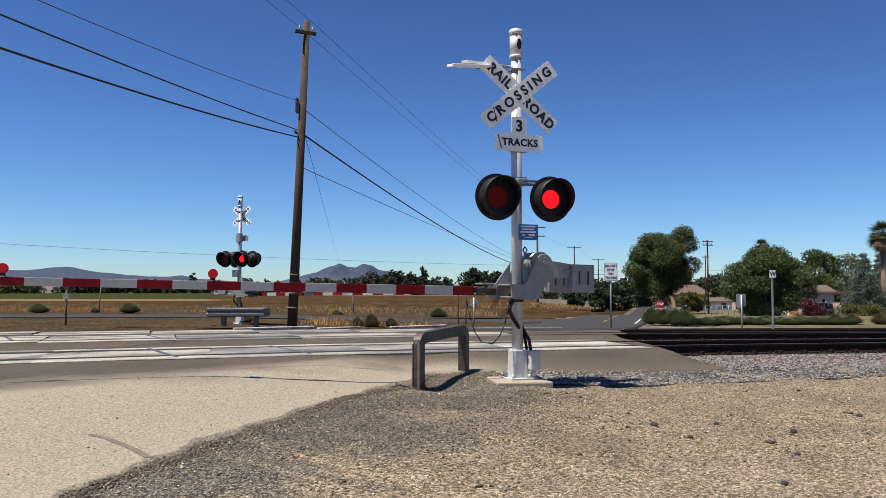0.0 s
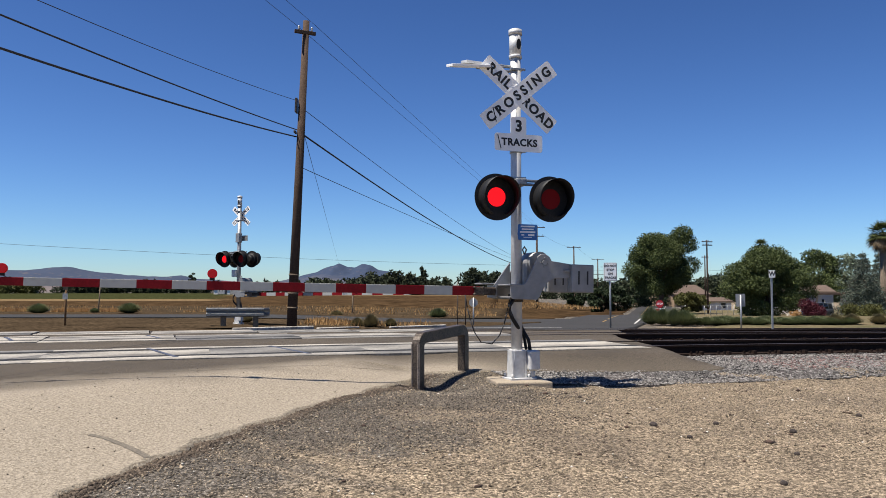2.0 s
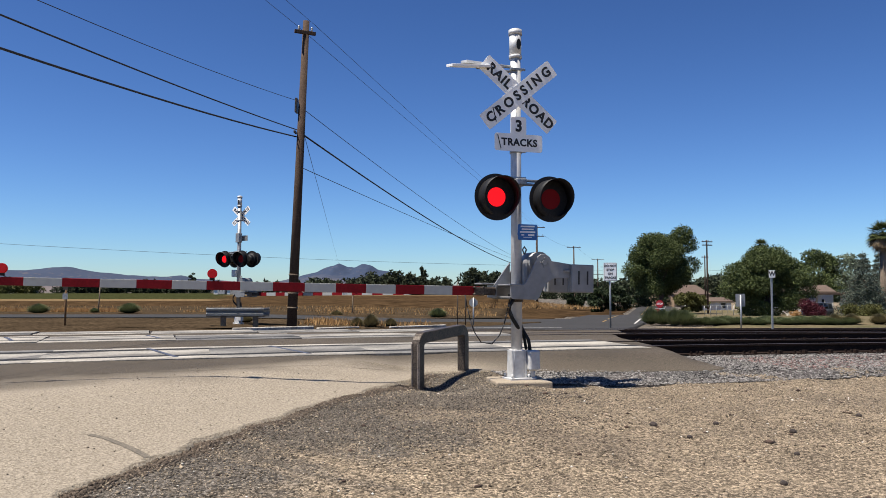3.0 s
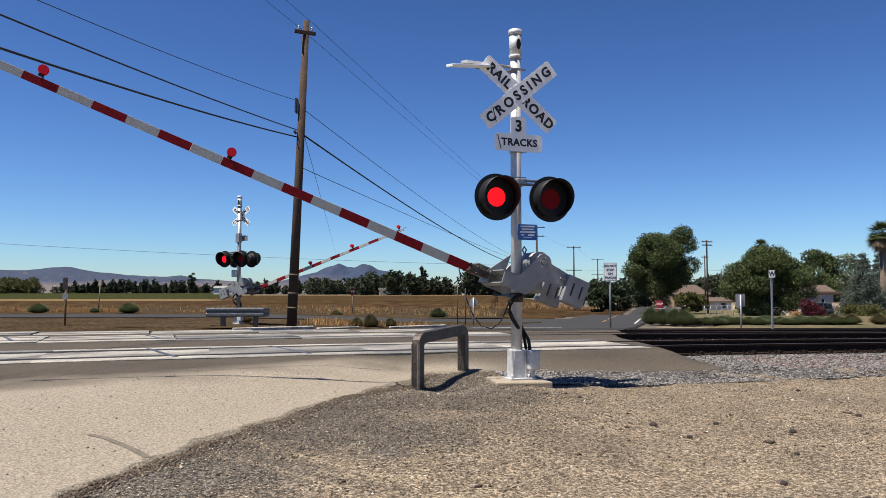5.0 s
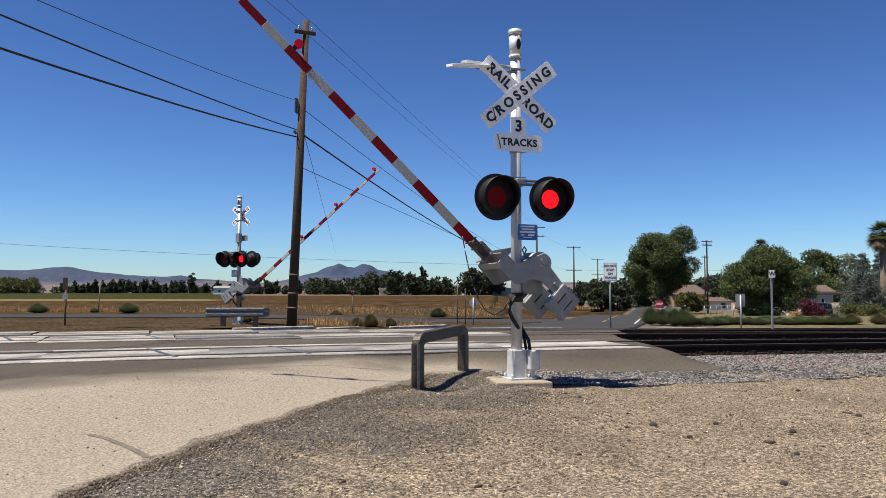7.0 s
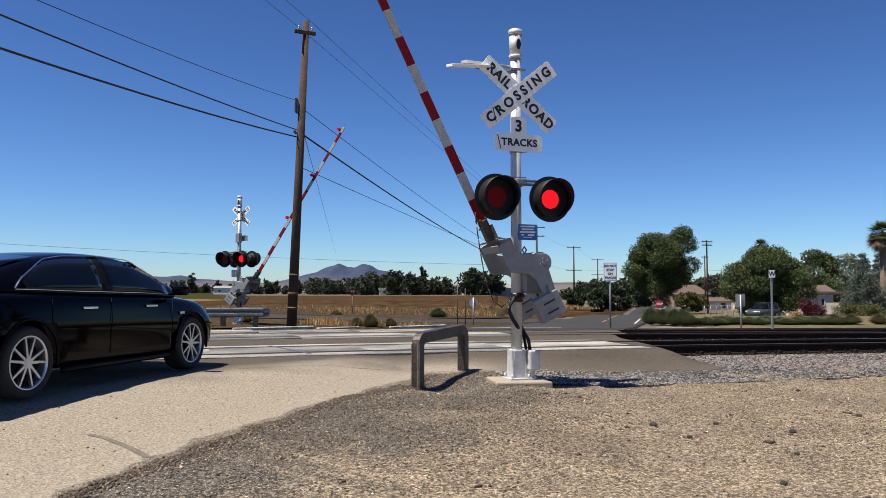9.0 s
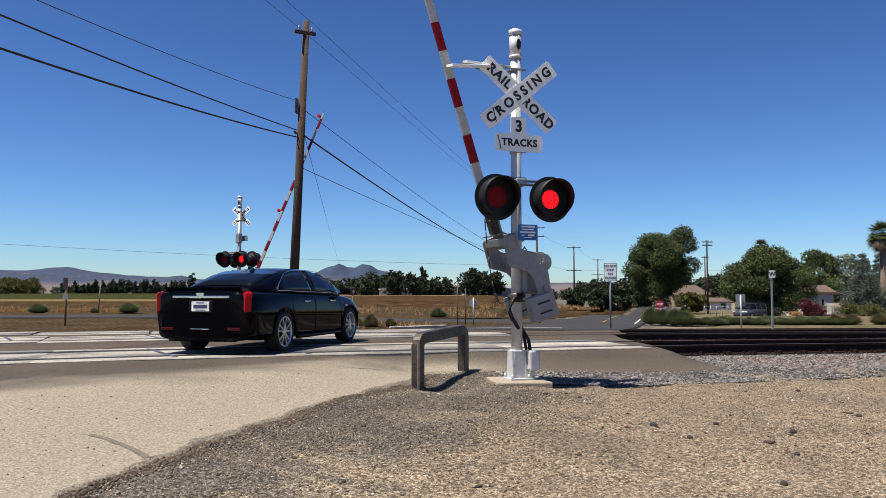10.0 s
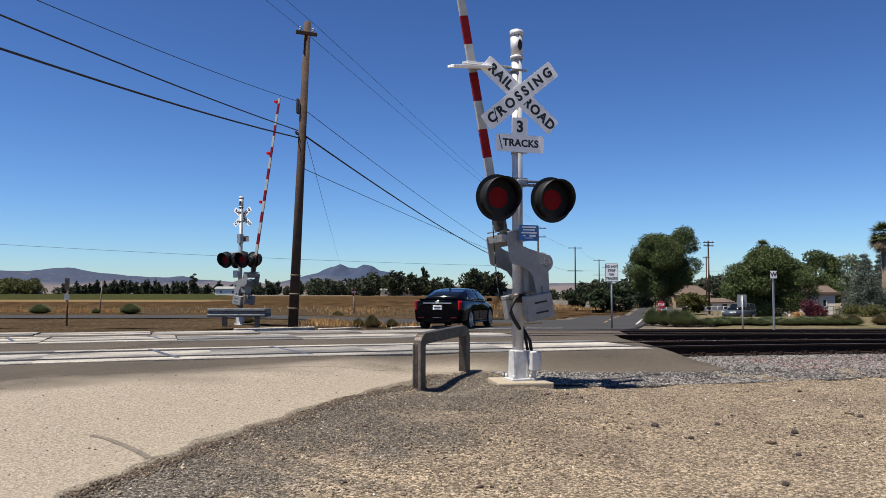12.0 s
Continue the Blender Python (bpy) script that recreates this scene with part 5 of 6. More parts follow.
# the blue in these colours is distance haze painted over the land cover
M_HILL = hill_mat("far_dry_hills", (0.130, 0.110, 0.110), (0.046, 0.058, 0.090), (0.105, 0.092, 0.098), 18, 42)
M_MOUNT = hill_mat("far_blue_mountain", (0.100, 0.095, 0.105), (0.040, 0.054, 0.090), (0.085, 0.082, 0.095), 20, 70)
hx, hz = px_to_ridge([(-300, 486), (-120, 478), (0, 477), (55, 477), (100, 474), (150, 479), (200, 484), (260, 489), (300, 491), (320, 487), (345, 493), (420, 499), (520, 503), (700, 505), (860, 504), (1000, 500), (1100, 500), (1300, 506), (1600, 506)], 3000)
ridge("backdrop_hills", hx, hz, 2500, M_HILL, "low dry hills with distance haze in their colours", 500, 3)
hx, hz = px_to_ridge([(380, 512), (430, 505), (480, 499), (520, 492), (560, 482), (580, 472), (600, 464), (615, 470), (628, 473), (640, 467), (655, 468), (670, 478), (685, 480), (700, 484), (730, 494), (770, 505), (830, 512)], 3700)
ridge("backdrop_mountain", hx, hz, 3100, M_MOUNT, "twin-peaked mountain far behind the fields, blue haze in its colour", 600, 8)


# ---- plants ----
K = 1.85  # the yard beyond the tracks lies lower and farther off


def foot(x, y, sink=0.0):
    return pose(x, y, float(ground_z(x, y)) + 0.02 - sink)


def leaf_cloud(rng, centers, radii, n, size, squash=0.8):
    """Small leaf quads scattered in clumps, thicker towards each clump's skin."""
    c = np.asarray(centers)
    idx = rng.choice(len(c), n, p=np.asarray(radii) ** 2 / np.sum(np.asarray(radii) ** 2))
    d = rng.normal(size=(n, 3))
    d /= np.linalg.norm(d, axis=1)[:, None]
    rad = np.asarray(radii)[idx] * rng.uniform(0.25, 1.0, n) ** 0.45 * rng.uniform(0.85, 1.18, n)
    p = c[idx] + d * rad[:, None] * np.array([1, 1, squash])
    a = rng.normal(size=(n, 3))
    a /= np.linalg.norm(a, axis=1)[:, None]
    b = np.cross(a, rng.normal(size=(n, 3)))
    b /= np.linalg.norm(b, axis=1)[:, None]
    s = size * rng.uniform(0.6, 1.4, n)[:, None]
    v = np.stack([p - a * s, p + b * s * 0.45, p + a * s, p - b * s * 0.45], 1).reshape(-1, 3)
    f = [(4 * i, 4 * i + 1, 4 * i + 2, 4 * i + 3) for i in range(n)]
    return v, f


M_LEAF = island_mat("leaf_green", (0.026, 0.040, 0.013), (0.105, 0.132, 0.042), 0.7, 0.15)
M_LEAFDARK = island_mat("leaf_dark_green", (0.0112, 0.021, 0.0084), (0.0315, 0.0455, 0.0168), 0.7, 0.15)
M_LEAFBLUE = island_mat("spruce_blue_green", (0.063, 0.084, 0.056), (0.154, 0.182, 0.119), 0.7, 0.1)
M_LEAFPURPLE = island_mat("plum_leaf", (0.049, 0.0084, 0.0154), (0.105, 0.021, 0.0315), 0.7, 0.2)
M_LEAFYELLOW = island_mat("olive_yellow_leaf", (0.062, 0.066, 0.018), (0.100, 0.098, 0.030), 0.7, 0.2)
# distance haze is mixed into this colour, lighter than the dark leaves
M_FARTREE = island_mat("distant_leaf", (0.026, 0.034, 0.019), (0.046, 0.055, 0.030), 0.9, 0.2)
M_DRY = island_mat("dry_grass", (0.30, 0.165, 0.060), (0.50, 0.31, 0.135), 0.9, 0.2)
M_BARK = mat("bark", (0.07, 0.049, 0.035), 0.95, vary=0.35, scale=3, fine=30, bump=0.6)


def tree(x, y, h, w, seed, leaf, label, n=7000, trunk=0.22, size=0.16, bare=0.28, clumps=38, category="tree", lobes=None):
    rng = np.random.RandomState(seed)
    t = thing("tree", foot(x, y), label, category)
    bm = bmesh.new()
    top = h * 0.72
    tube(bm, [(0.0, 0, -0.2), (0.05 * w * 0.3, 0, top * 0.3), (-0.03 * w, 0.02 * w, top * 0.6), (0, 0, top)], trunk, 10)
    for v in bm.verts:
        k = 1 - 0.75 * max(0.0, v.co.z) / top
        v.co.x *= 0.35 + 0.65 * k
        v.co.y *= 0.35 + 0.65 * k
    centers, radii = [], []
    for i in range(clumps):
        a, u = rng.uniform(0, 2 * math.pi), rng.uniform(0, 1)
        zz = bare + (1 - bare) * (0.10 + 0.80 * u)
        prof = math.sin(math.pi * min(1.0, 0.16 + 0.80 * u)) ** 0.6
        rr = w / 2 * prof * rng.uniform(0.35, 0.86)
        centers.append((rr * math.cos(a), rr * math.sin(a), zz * h))
        radii.append(w * rng.uniform(0.09, 0.19))
    for lx, lz, lr in lobes or ():
        centers.append((lx, 0, lz + 0.5))
        radii.append(lr)
    for i in range(0, len(centers), 4):
        cx, cy, cz = centers[i]
        z0 = top * rng.uniform(0.35, 0.8)
        tube(bm, [(0, 0, z0), (cx * 0.5, cy * 0.5, (z0 + cz) / 2 + 0.1), (cx * 0.92, cy * 0.92, cz)], trunk * 0.22, 5)
    part("trunk", bm, M_BARK, t)
    v, f = leaf_cloud(rng, centers, radii, n, size)
    pydata("crown", v, f, leaf, t)
    return t


def conifer(x, y, h, w, seed, leaf, label, n=6000):
    rng = np.random.RandomState(seed)
    t = thing("conifer", foot(x, y), label, "tree")
    bm = bmesh.new()
    cyl(bm, 0.14, 0.02, (0, 0, -0.2), (0, 0, h * 0.97), 8)
    c, r = [], []
    for tier in range(13):
        u = tier / 13
        reach = w / 2 * (1 - u) ** 0.9
        count = 5 + int(6 * (1 - u))
        for k in range(count):
            a = 2 * math.pi * (k + rng.uniform(-0.3, 0.3)) / count + tier
            rr = reach * rng.uniform(0.75, 1.08)
            tip = (rr * math.cos(a), rr * math.sin(a), h * (0.06 + 0.9 * u) - rr * 0.22)
            tube(bm, [(0, 0, h * (0.09 + 0.9 * u)), tip], 0.025, 4)
            for q in (0.45, 0.72, 0.95):
                c.append((tip[0] * q, tip[1] * q, h * (0.09 + 0.9 * u) * (1 - q) + tip[2] * q))
                r.append((0.06 * w + 0.075 * w * (1 - u)) * (1.15 - 0.5 * q))
    part("trunk", bm, M_BARK, t)
    v, f = leaf_cloud(rng, c, r, n, 0.09, 0.62)
    pydata("crown", v, f, leaf, t)
    return t


M_PALMBARK = mat("palm_bark", (0.20, 0.155, 0.115), 0.95, vary=0.35, scale=3, fine=14, bump=0.6)
M_LEAFPALM = island_mat("palm_frond", (0.05, 0.065, 0.02), (0.15, 0.165, 0.06), 0.6, 0.2)
M_SKIRT = island_mat("dead_palm_frond", (0.20, 0.14, 0.085), (0.46, 0.35, 0.22), 0.9, 0.2)


def palm(x, y, h, seed, label, fr=1.9):
    rng = np.random.RandomState(seed)
    t = thing("palm_tree", foot(x, y), label, "palm tree")
    bm = bmesh.new()
    tube(bm, [(0, 0, -0.2), (0.05, 0, h * 0.4), (0.0, 0, h)], 0.05 * h, 12)
    part("trunk", bm, M_PALMBARK, t)
    for name, lm, n, lo, hi in (("frond_crown", M_LEAFPALM, 150, -30, 80), ("dry_skirt", M_SKIRT, 120, -88, -30)):
        v, f = [], []
        for i in range(n):
            a, e = rng.uniform(0, 2 * math.pi), radians(rng.uniform(lo, hi))
            d = np.array([math.cos(a) * math.cos(e), math.sin(a) * math.cos(e), math.sin(e)])
            L = fr * rng.uniform(0.7, 1.0) * (1 if lo > -30 else 0.75)
            side = np.array([-math.sin(a), math.cos(a), 0])
            for k in range(16):
                fa = (k / 15 - 0.5) * 2.2
                dd = d * math.cos(fa) + side * math.sin(fa)
                p0 = np.array([0, 0, h]) + d * L * 0.45
                p1 = p0 + dd * L * 0.55 + np.array([0, 0, -0.18 * L])
                b = len(v)
                q = np.cross(dd, [0, 0, 1.0]) * 0.07
                v += [p0 - q, p0 + q, p1]
                f.append((b, b + 1, b + 2))
            b = len(v)
            v += [np.array([0, 0, h]) - side * 0.015, np.array([0, 0, h]) + side * 0.015, np.array([0, 0, h]) + d * L * 0.47]
            f.append((b, b + 1, b + 2))
        pydata(name, v, f, lm, t)
    return t


tree(15.75 * K, 57 * K, 5.83 * K, 4.9 * K, 11, M_LEAF, "broad dense green shade tree with a dark trunk", 80000, 0.40, 0.125, 0.22, 40, lobes=[(0.3, 5.6, 2.4), (-0.6, 7.0, 2.0), (1.5, 7.2, 1.9), (-1.9, 4.6, 1.7), (2.0, 4.8, 1.8), (3.1, 10.2, 1.5), (3.5, 8.8, 1.6), (2.6, 9.6, 1.5), (-1.4, 9.0, 1.7), (-2.6, 7.6, 1.6), (-3.6, 5.4, 1.5), (3.9, 6.0, 1.5)])
tree(20.7 * K, 50 * K, 4.22 * K, 5.3 * K, 12, M_LEAF, "wide low green tree with drooping leaves", 80000, 0.36, 0.12, 0.0, 42, lobes=[(0, 3.6, 2.2), (-1.8, 3.0, 1.8), (1.9, 3.0, 1.8), (-3.6, 4.6, 1.8), (3.6, 4.2, 1.7), (4.2, 2.6, 1.5), (-4.3, 2.8, 1.6), (-2.2, 1.6, 1.3), (2.0, 1.6, 1.2), (0.8, 6.6, 1.6), (-1.5, 6.2, 1.5)])
tree(35.0 * K, 74 * K, 5.75 * K, 6.0 * K, 13, M_LEAF, "dark green tree behind the house", 20000, 0.4, 0.2, 0.1, 40)
tree(33.2 * K, 64 * K, 4.95 * K, 3.4 * K, 18, M_LEAFBLUE, "thin grey-green tree with airy branches", 2600, 0.2, 0.2, 0.2, 22)
M_SPRUCE = island_mat("spruce_needles", (0.034, 0.048, 0.038), (0.130, 0.155, 0.118), 0.7, 0.1)
conifer(26.7 * K, 50 * K, 4.35 * K, 3.7 * K, 14, M_SPRUCE, "blue-green spruce in the front yard", 22000)
conifer(29.4 * K, 53 * K, 4.5 * K, 3.4 * K, 19, M_SPRUCE, "blue-green spruce in the front yard", 22000)
palm(28.6 * K, 51 * K, 5.35 * K, 15, "stout palm with a dry brown skirt", 1.75 * K)
palm(38.5 * K, 95 * K, 7.15 * K, 16, "small fan palm rising behind the trees", 1.7 * K)
for x, y, h, w, sd in ((12.6, 62, 1.9, 2.9, 31), (14.6, 66, 2.3, 2.6, 32), (11.4, 68, 2.0, 2.0, 33), (19.8, 80, 2.7, 3.5, 34), (22.5, 84, 2.7, 4.0, 35), (27.5, 92, 3.6, 5.0, 36), (19.2, 62, 1.5, 2.4, 37), (21.4, 66, 1.4, 2.0, 38)):
    tree(x * K, y * K, h * K, w * K, sd, M_LEAFDARK if sd < 37 else M_LEAFYELLOW, "dense dark green roadside tree" if sd < 37 else "low olive yard tree", 3500, 0.15, 0.2, 0.0, 24)


def shrub(x, y, w, h, seed, leaf, label, n=2600, size=0.05):
    rng = np.random.RandomState(seed)
    t = thing("shrub", foot(x, y), label, "shrub", "the low shrubs along the verges")
    bm = bmesh.new()
    c, r = [], []
    for i in range(12):
        a, q = rng.uniform(0, 2 * math.pi), rng.uniform(0, 0.36) * w
        c.append((q * math.cos(a), q * math.sin(a) * 0.7, h * rng.uniform(0.25, 0.75)))
        r.append(h * rng.uniform(0.25, 0.42))
        tube(bm, [(0, 0, -0.05), c[-1]], 0.01, 4)
    part("stems", bm, M_BARK, t)
    v, f = leaf_cloud(rng, c, r, n, size)
    pydata("foliage", v, f, leaf, t)
    return t


def tuft(x, y, w, h, seed, leaf, label, n=4200):
    """A fine, wispy mound: thin blades that spring outwards from the base."""
    rng = np.random.RandomState(seed)
    t = thing("shrub", foot(x, y), label, "shrub", "the low shrubs along the verges")
    a, e = rng.uniform(0, 2 * math.pi, n), rng.uniform(0.15, 1.5, n)
    L = rng.uniform(0.55, 1.06, n)
    r0 = rng.uniform(0, 0.3, n)
    dx, dy, dz = np.cos(a) * np.cos(e), np.sin(a) * np.cos(e), np.sin(e)
    base = np.stack([dx * r0 * w * 0.5, dy * r0 * w * 0.5, 0.02 + 0.5 * L * dz * h * r0], 1)
    tip = np.stack([dx * L * w * 0.5, dy * L * w * 0.5, 0.03 + dz ** 0.8 * L * h], 1)
    side = np.stack([-np.sin(a), np.cos(a), np.zeros(n)], 1) * rng.uniform(0.004, 0.011, n)[:, None] * (1 + 6 * max(0.0, w - 1) * 0.2)
    v = np.stack([base - side, base + side, tip], 1).reshape(-1, 3)
    pydata("foliage", v, [(3 * i, 3 * i + 1, 3 * i + 2) for i in range(n)], leaf, t)
    bm = bmesh.new()
    for k in range(7):
        tube(bm, [(0, 0, -0.05), (0.25 * w * math.cos(k), 0.25 * w * math.sin(k), 0.45 * h)], 0.008, 4)
    part("stems", bm, M_BARK, t)
    return t


M_TUFT = island_mat("sage_blade", (0.055, 0.070, 0.030), (0.150, 0.175, 0.085), 0.8, 0.25)
M_TUFTDRY = island_mat("dry_sage_blade", (0.085, 0.075, 0.035), (0.20, 0.165, 0.085), 0.8, 0.25)
SHRUBS = [(-21.7, 42.3, 1.55, 0.52), (-16.8, 42.2, 1.6, 0.56), (-2.7, 29.6, 0.85, 0.52), (-0.25, 41.0, 1.35, 0.50), (-5.6, 41.5, 1.0, 0.32), (-19.0, 43.0, 0.7, 0.26), (-3.3, 30.4, 0.7, 0.36), (-2.0, 30.2, 0.7, 0.34), (-7.6, 30.5, 0.7, 0.3)]
for i, (x, y, w, h) in enumerate(SHRUBS):
    tuft(x, y, w, h, 50 + i, M_TUFT if i in (0, 1, 3, 5) else M_TUFTDRY, "grey-green tumbleweed shrub on the dry verge" if i in (0, 1, 3, 5) else "half-dried tan weed clump on the dry verge", 9000)
rng0 = np.random.RandomState(5)
for i in range(26):
    tuft(8.75 + i * 0.33 + rng0.uniform(-0.12, 0.12), 32.2 + rng0.uniform(-0.8, 0.9) + 0.05 * i, rng0.uniform(1.2, 1.7), rng0.uniform(0.52, 0.66) * (1.15 if i < 4 else 0.54), 80 + i, M_TUFT, "low wispy sage green plant beside the tracks", 5000)
for i, x in enumerate((18.3, 19.1, 20.4)):
    tuft(x * 0.89, 32.8, 1.2, 0.46, 130 + i, M_TUFTDRY, "olive tan weed clump beside the tracks", 5000)
shrub(21.2 * K, 45.5 * K, 1.9 * K, 1.25 * K, 99, M_LEAFPURPLE, "round plum-purple ornamental bush", 4500, 0.09)
shrub(19.9 * K, 44.5 * K, 0.9 * K, 0.5 * K, 98, M_DRY, "small brown dried bush", 900, 0.08)
for i, (x, y) in enumerate(((24.5, 47), (25.8, 47.5), (23.8, 44))):
    shrub(x * K, y * K, 1.8 * K, 0.9 * K, 110 + i, M_LEAFYELLOW, "rounded olive green garden shrub", 2500, 0.1)


def far_trees(name, spec, seed, leaf, label, zb=-0.2):
    """A distant belt of trees: many crowns in one object."""
    rng = np.random.RandomState(seed)
    V, F = [], []
    for x, y, h, w in spec:
        k = 5
        c = [(x + rng.uniform(-0.3, 0.3) * w, y + rng.uniform(-0.3, 0.3) * w, zb + h * u) for u in np.linspace(0.18, 0.86, k + 2)]
        r = [w * 0.5 * s for s in (0.75, 0.95, 1.0, 0.95, 0.8, 0.6, 0.4)]
        v, f = leaf_cloud(rng, c, r, int(70 + 15 * w * h), 0.58, 0.8)
        b = len(V)
        V += list(v)
        F += [tuple(i + b for i in q) for q in f]
    return tagged(pydata(name, V, F, leaf), label, "trees", kind="stuff")


rr = np.random.RandomState(21)
belt = lambda x0, x1, n, d, h0, h1, w0, w1: [((px - 784) / 1391 * d, d + rr.uniform(-15, 15), rr.uniform(h0, h1), rr.uniform(w0, w1)) for px in np.linspace(x0, x1, n)]
far_trees("tree_belt", belt(132, 330, 46, 470, 6.0, 10.0, 2.0, 3.4) + belt(352, 392, 9, 470, 5.5, 9.5, 1.8, 3.0) + belt(333, 338, 1, 440, 12.5, 13.0, 3.6, 4.0) + belt(100, 420, 40, 485, 2.6, 5.0, 5, 7), 22, M_FARTREE, "distant row of dark green poplars behind the fields")
far_trees("tree_belt", belt(2, 62, 7, 430, 6.5, 9.5, 8, 11), 23, M_LEAFYELLOW, "distant rounded yellow-green trees")
far_trees("tree_belt", belt(420, 560, 20, 330, 2.6, 6.8, 2.2, 4) + belt(560, 650, 12, 300, 3.2, 6.5, 4, 7), 24, M_FARTREE, "distant dark trees at the field edge")
far_trees("tree_belt", belt(650, 735, 9, 250, 5.0, 8.2, 5, 7) + belt(744, 792, 6, 262, 4.2, 6.6, 3.5, 4.5) + belt(748, 753, 1, 255, 10, 10.5, 3, 3.5) + belt(828, 874, 6, 240, 7.0, 9.0, 5, 6) + belt(640, 905, 22, 285, 1.8, 3.4, 4, 6), 25, M_FARTREE, "tall dark eucalyptus grove behind the field")
far_trees("tree_belt", belt(1034, 1110, 10, 260, 4.5, 6.4, 5, 8) + belt(905, 1034, 11, 275, 1.8, 2.9, 4, 6) + belt(1110, 1568, 40, 230, 5.0, 7.6, 6, 10), 26, M_FARTREE, "distant dark trees behind the houses", -1.4)


def dry_grass(name, patches, n, label, h=0.4):
    rng = np.random.RandomState(len(name) + n)
    V, F = [], []
    for x0, x1, y0, y1, k in patches:
        m = int(n * k)
        x, y = rng.uniform(x0, x1, m), rng.uniform(y0, y1, m)
        keep = np.sin(x * 0.43 + 2 * np.sin(x * 0.17)) + np.sin(y * 1.3 + x * 0.35) + rng.normal(size=m) * 0.6 > 0.15
        for a, b in zip(x[keep], y[keep]):
            hh, wd, t = h * rng.uniform(0.4, 1.1), rng.uniform(0.010, 0.026), rng.uniform(0, math.pi)
            dx, dy = wd * math.cos(t), wd * math.sin(t)
            i, z0 = len(V), -0.17 - 0.17 * float(smoothstep(-9, 0, a))
            V += [(a - dx, b - dy, z0 - 0.03), (a + dx, b + dy, z0 - 0.03), (a + rng.uniform(-0.1, 0.1), b + rng.uniform(-0.1, 0.1), z0 + hh)]
            F.append((i, i + 1, i + 2))
    return tagged(pydata(name, V, F, M_DRY), label, "grass", kind="stuff")


dry_grass("dry_grass", [(-22.3, -17.6, 44, 46.5, 0.85), (-28, -24.0, 44, 46.5, 0.20), (-14.5, -11, 44, 47, 0.07), (-7, 3, 42, 58, 0.05), (-5.5, -0.5, 29, 34, 0.06), (3, 12, 60, 90, 0.10), (-40, 2, 44, 60, 0.10)], 60000, "dry orange-tan grass along the field edge", 0.24)

# ---- buildings ----
M_WALLWHITE = mat("white_stucco", (0.66, 0.63, 0.59), 0.9, vary=0.12, scale=1, fine=10)
M_WALLTAN = mat("tan_stucco", (0.28, 0.196, 0.133), 0.9, vary=0.12, scale=1, fine=10)
M_ROOF = mat("brown_shingle_roof", (0.098, 0.0665, 0.049), 0.9, vary=0.3, scale=2, fine=12)
M_TIN = mat("weathered_tin", (0.252, 0.259, 0.245), 0.6, 0.3, vary=0.2, scale=0.5, fine=4)
M_PANE = mat("dark_window_pane", (0.02, 0.025, 0.03), 0.1, vary=0)


def house(x, y, w, d, hw, hr, wall, roof, label, windows=3, turn=0.0, name="house", category="house"):
    t = thing(name, foot(x, y, 0.05) @ pose(0, 0, 0, 0, 0, turn), label, category)
    bm = bmesh.new()
    box(bm, w, d, hw, pose(0, 0, hw / 2), 0.02)
    part("wall", bm, wall, t)
    bm = bmesh.new()
    e = 0.3
    prism(bm, [(-d / 2 - e, hw - 0.05), (0, hw + hr), (d / 2 + e, hw - 0.05), (d / 2 + e, hw + 0.08), (0, hw + hr + 0.14), (-d / 2 - e, hw + 0.08)], -w / 2 - e, w / 2 + e, pose(0, 0, 0, 0, 0, 90))
    part("roof", bm, roof, t)
    for i in range(windows):
        wx = -w / 2 + w * (i + 0.5) / windows
        bm = bmesh.new()
        for ox, oz, sx, sz in ((0, 0.45, 0.98, 0.08), (0, -0.45, 0.98, 0.08), (-0.45, 0, 0.08, 0.82), (0.45, 0, 0.08, 0.82)):
            box(bm, sx, 0.08, sz, pose(wx + ox, -d / 2 - 0.03, hw * 0.55 + oz))
        wn_ = part("window", bm, M_WHITEPAINT, t)
        bm = bmesh.new()
        box(bm, 0.84, 0.03, 0.84, pose(wx, -d / 2 - 0.012, hw * 0.55))
        part("pane", bm, M_PANE, wn_)
    return t


house(25.4 * K, 58 * K, 5.0 * K, 4.0 * K, 1.6 * K, 0.45 * K, M_WALLWHITE, M_ROOF, "low white stucco house with a brown roof", 3, -8)
porch = thing("porch", foot(24.9 * K, 53.5 * K, 0.03) @ Matrix.Scale(1.0, 4), "flat brown porch roof on pale square posts", "porch")
bm = bmesh.new()
box(bm, 4.0 * K, 2.4 * K, 0.16 * K, pose(0, 0, 1.5 * K), 0.02)
part("roof", bm, M_ROOF, porch)
for px in (-1.8, 0.2, 1.8):
    bm = bmesh.new()
    box(bm, 0.26 * K, 0.26 * K, 1.5 * K, pose(px * K, -0.9 * K, 0.72 * K), 0.02)
    part("post", bm, M_WALLWHITE, porch)
house(25.6 * K, 86 * K, 4.5 * K, 5 * K, 1.3 * K, 1.0 * K, M_WALLTAN, M_ROOF, "tan stucco house with a pitched brown roof", 2, 20)
house(23.5 * K, 70 * K, 3.0 * K, 3 * K, 0.75 * K, 0.3 * K, M_WALLWHITE, M_ROOF, "low pale shed behind a yard fence", 2, 5, "shed", "shed")
house(19.5, 247, 9, 6, 2.6, 1.2, M_TIN, M_TIN, "grey tin barn at the far field edge", 2, 10, "barn", "barn")
house(7.5, 245, 3.2, 3, 2.6, 0.3, M_WALLWHITE, M_TIN, "white trailer at the far field edge", 1, 0, "trailer", "trailer")
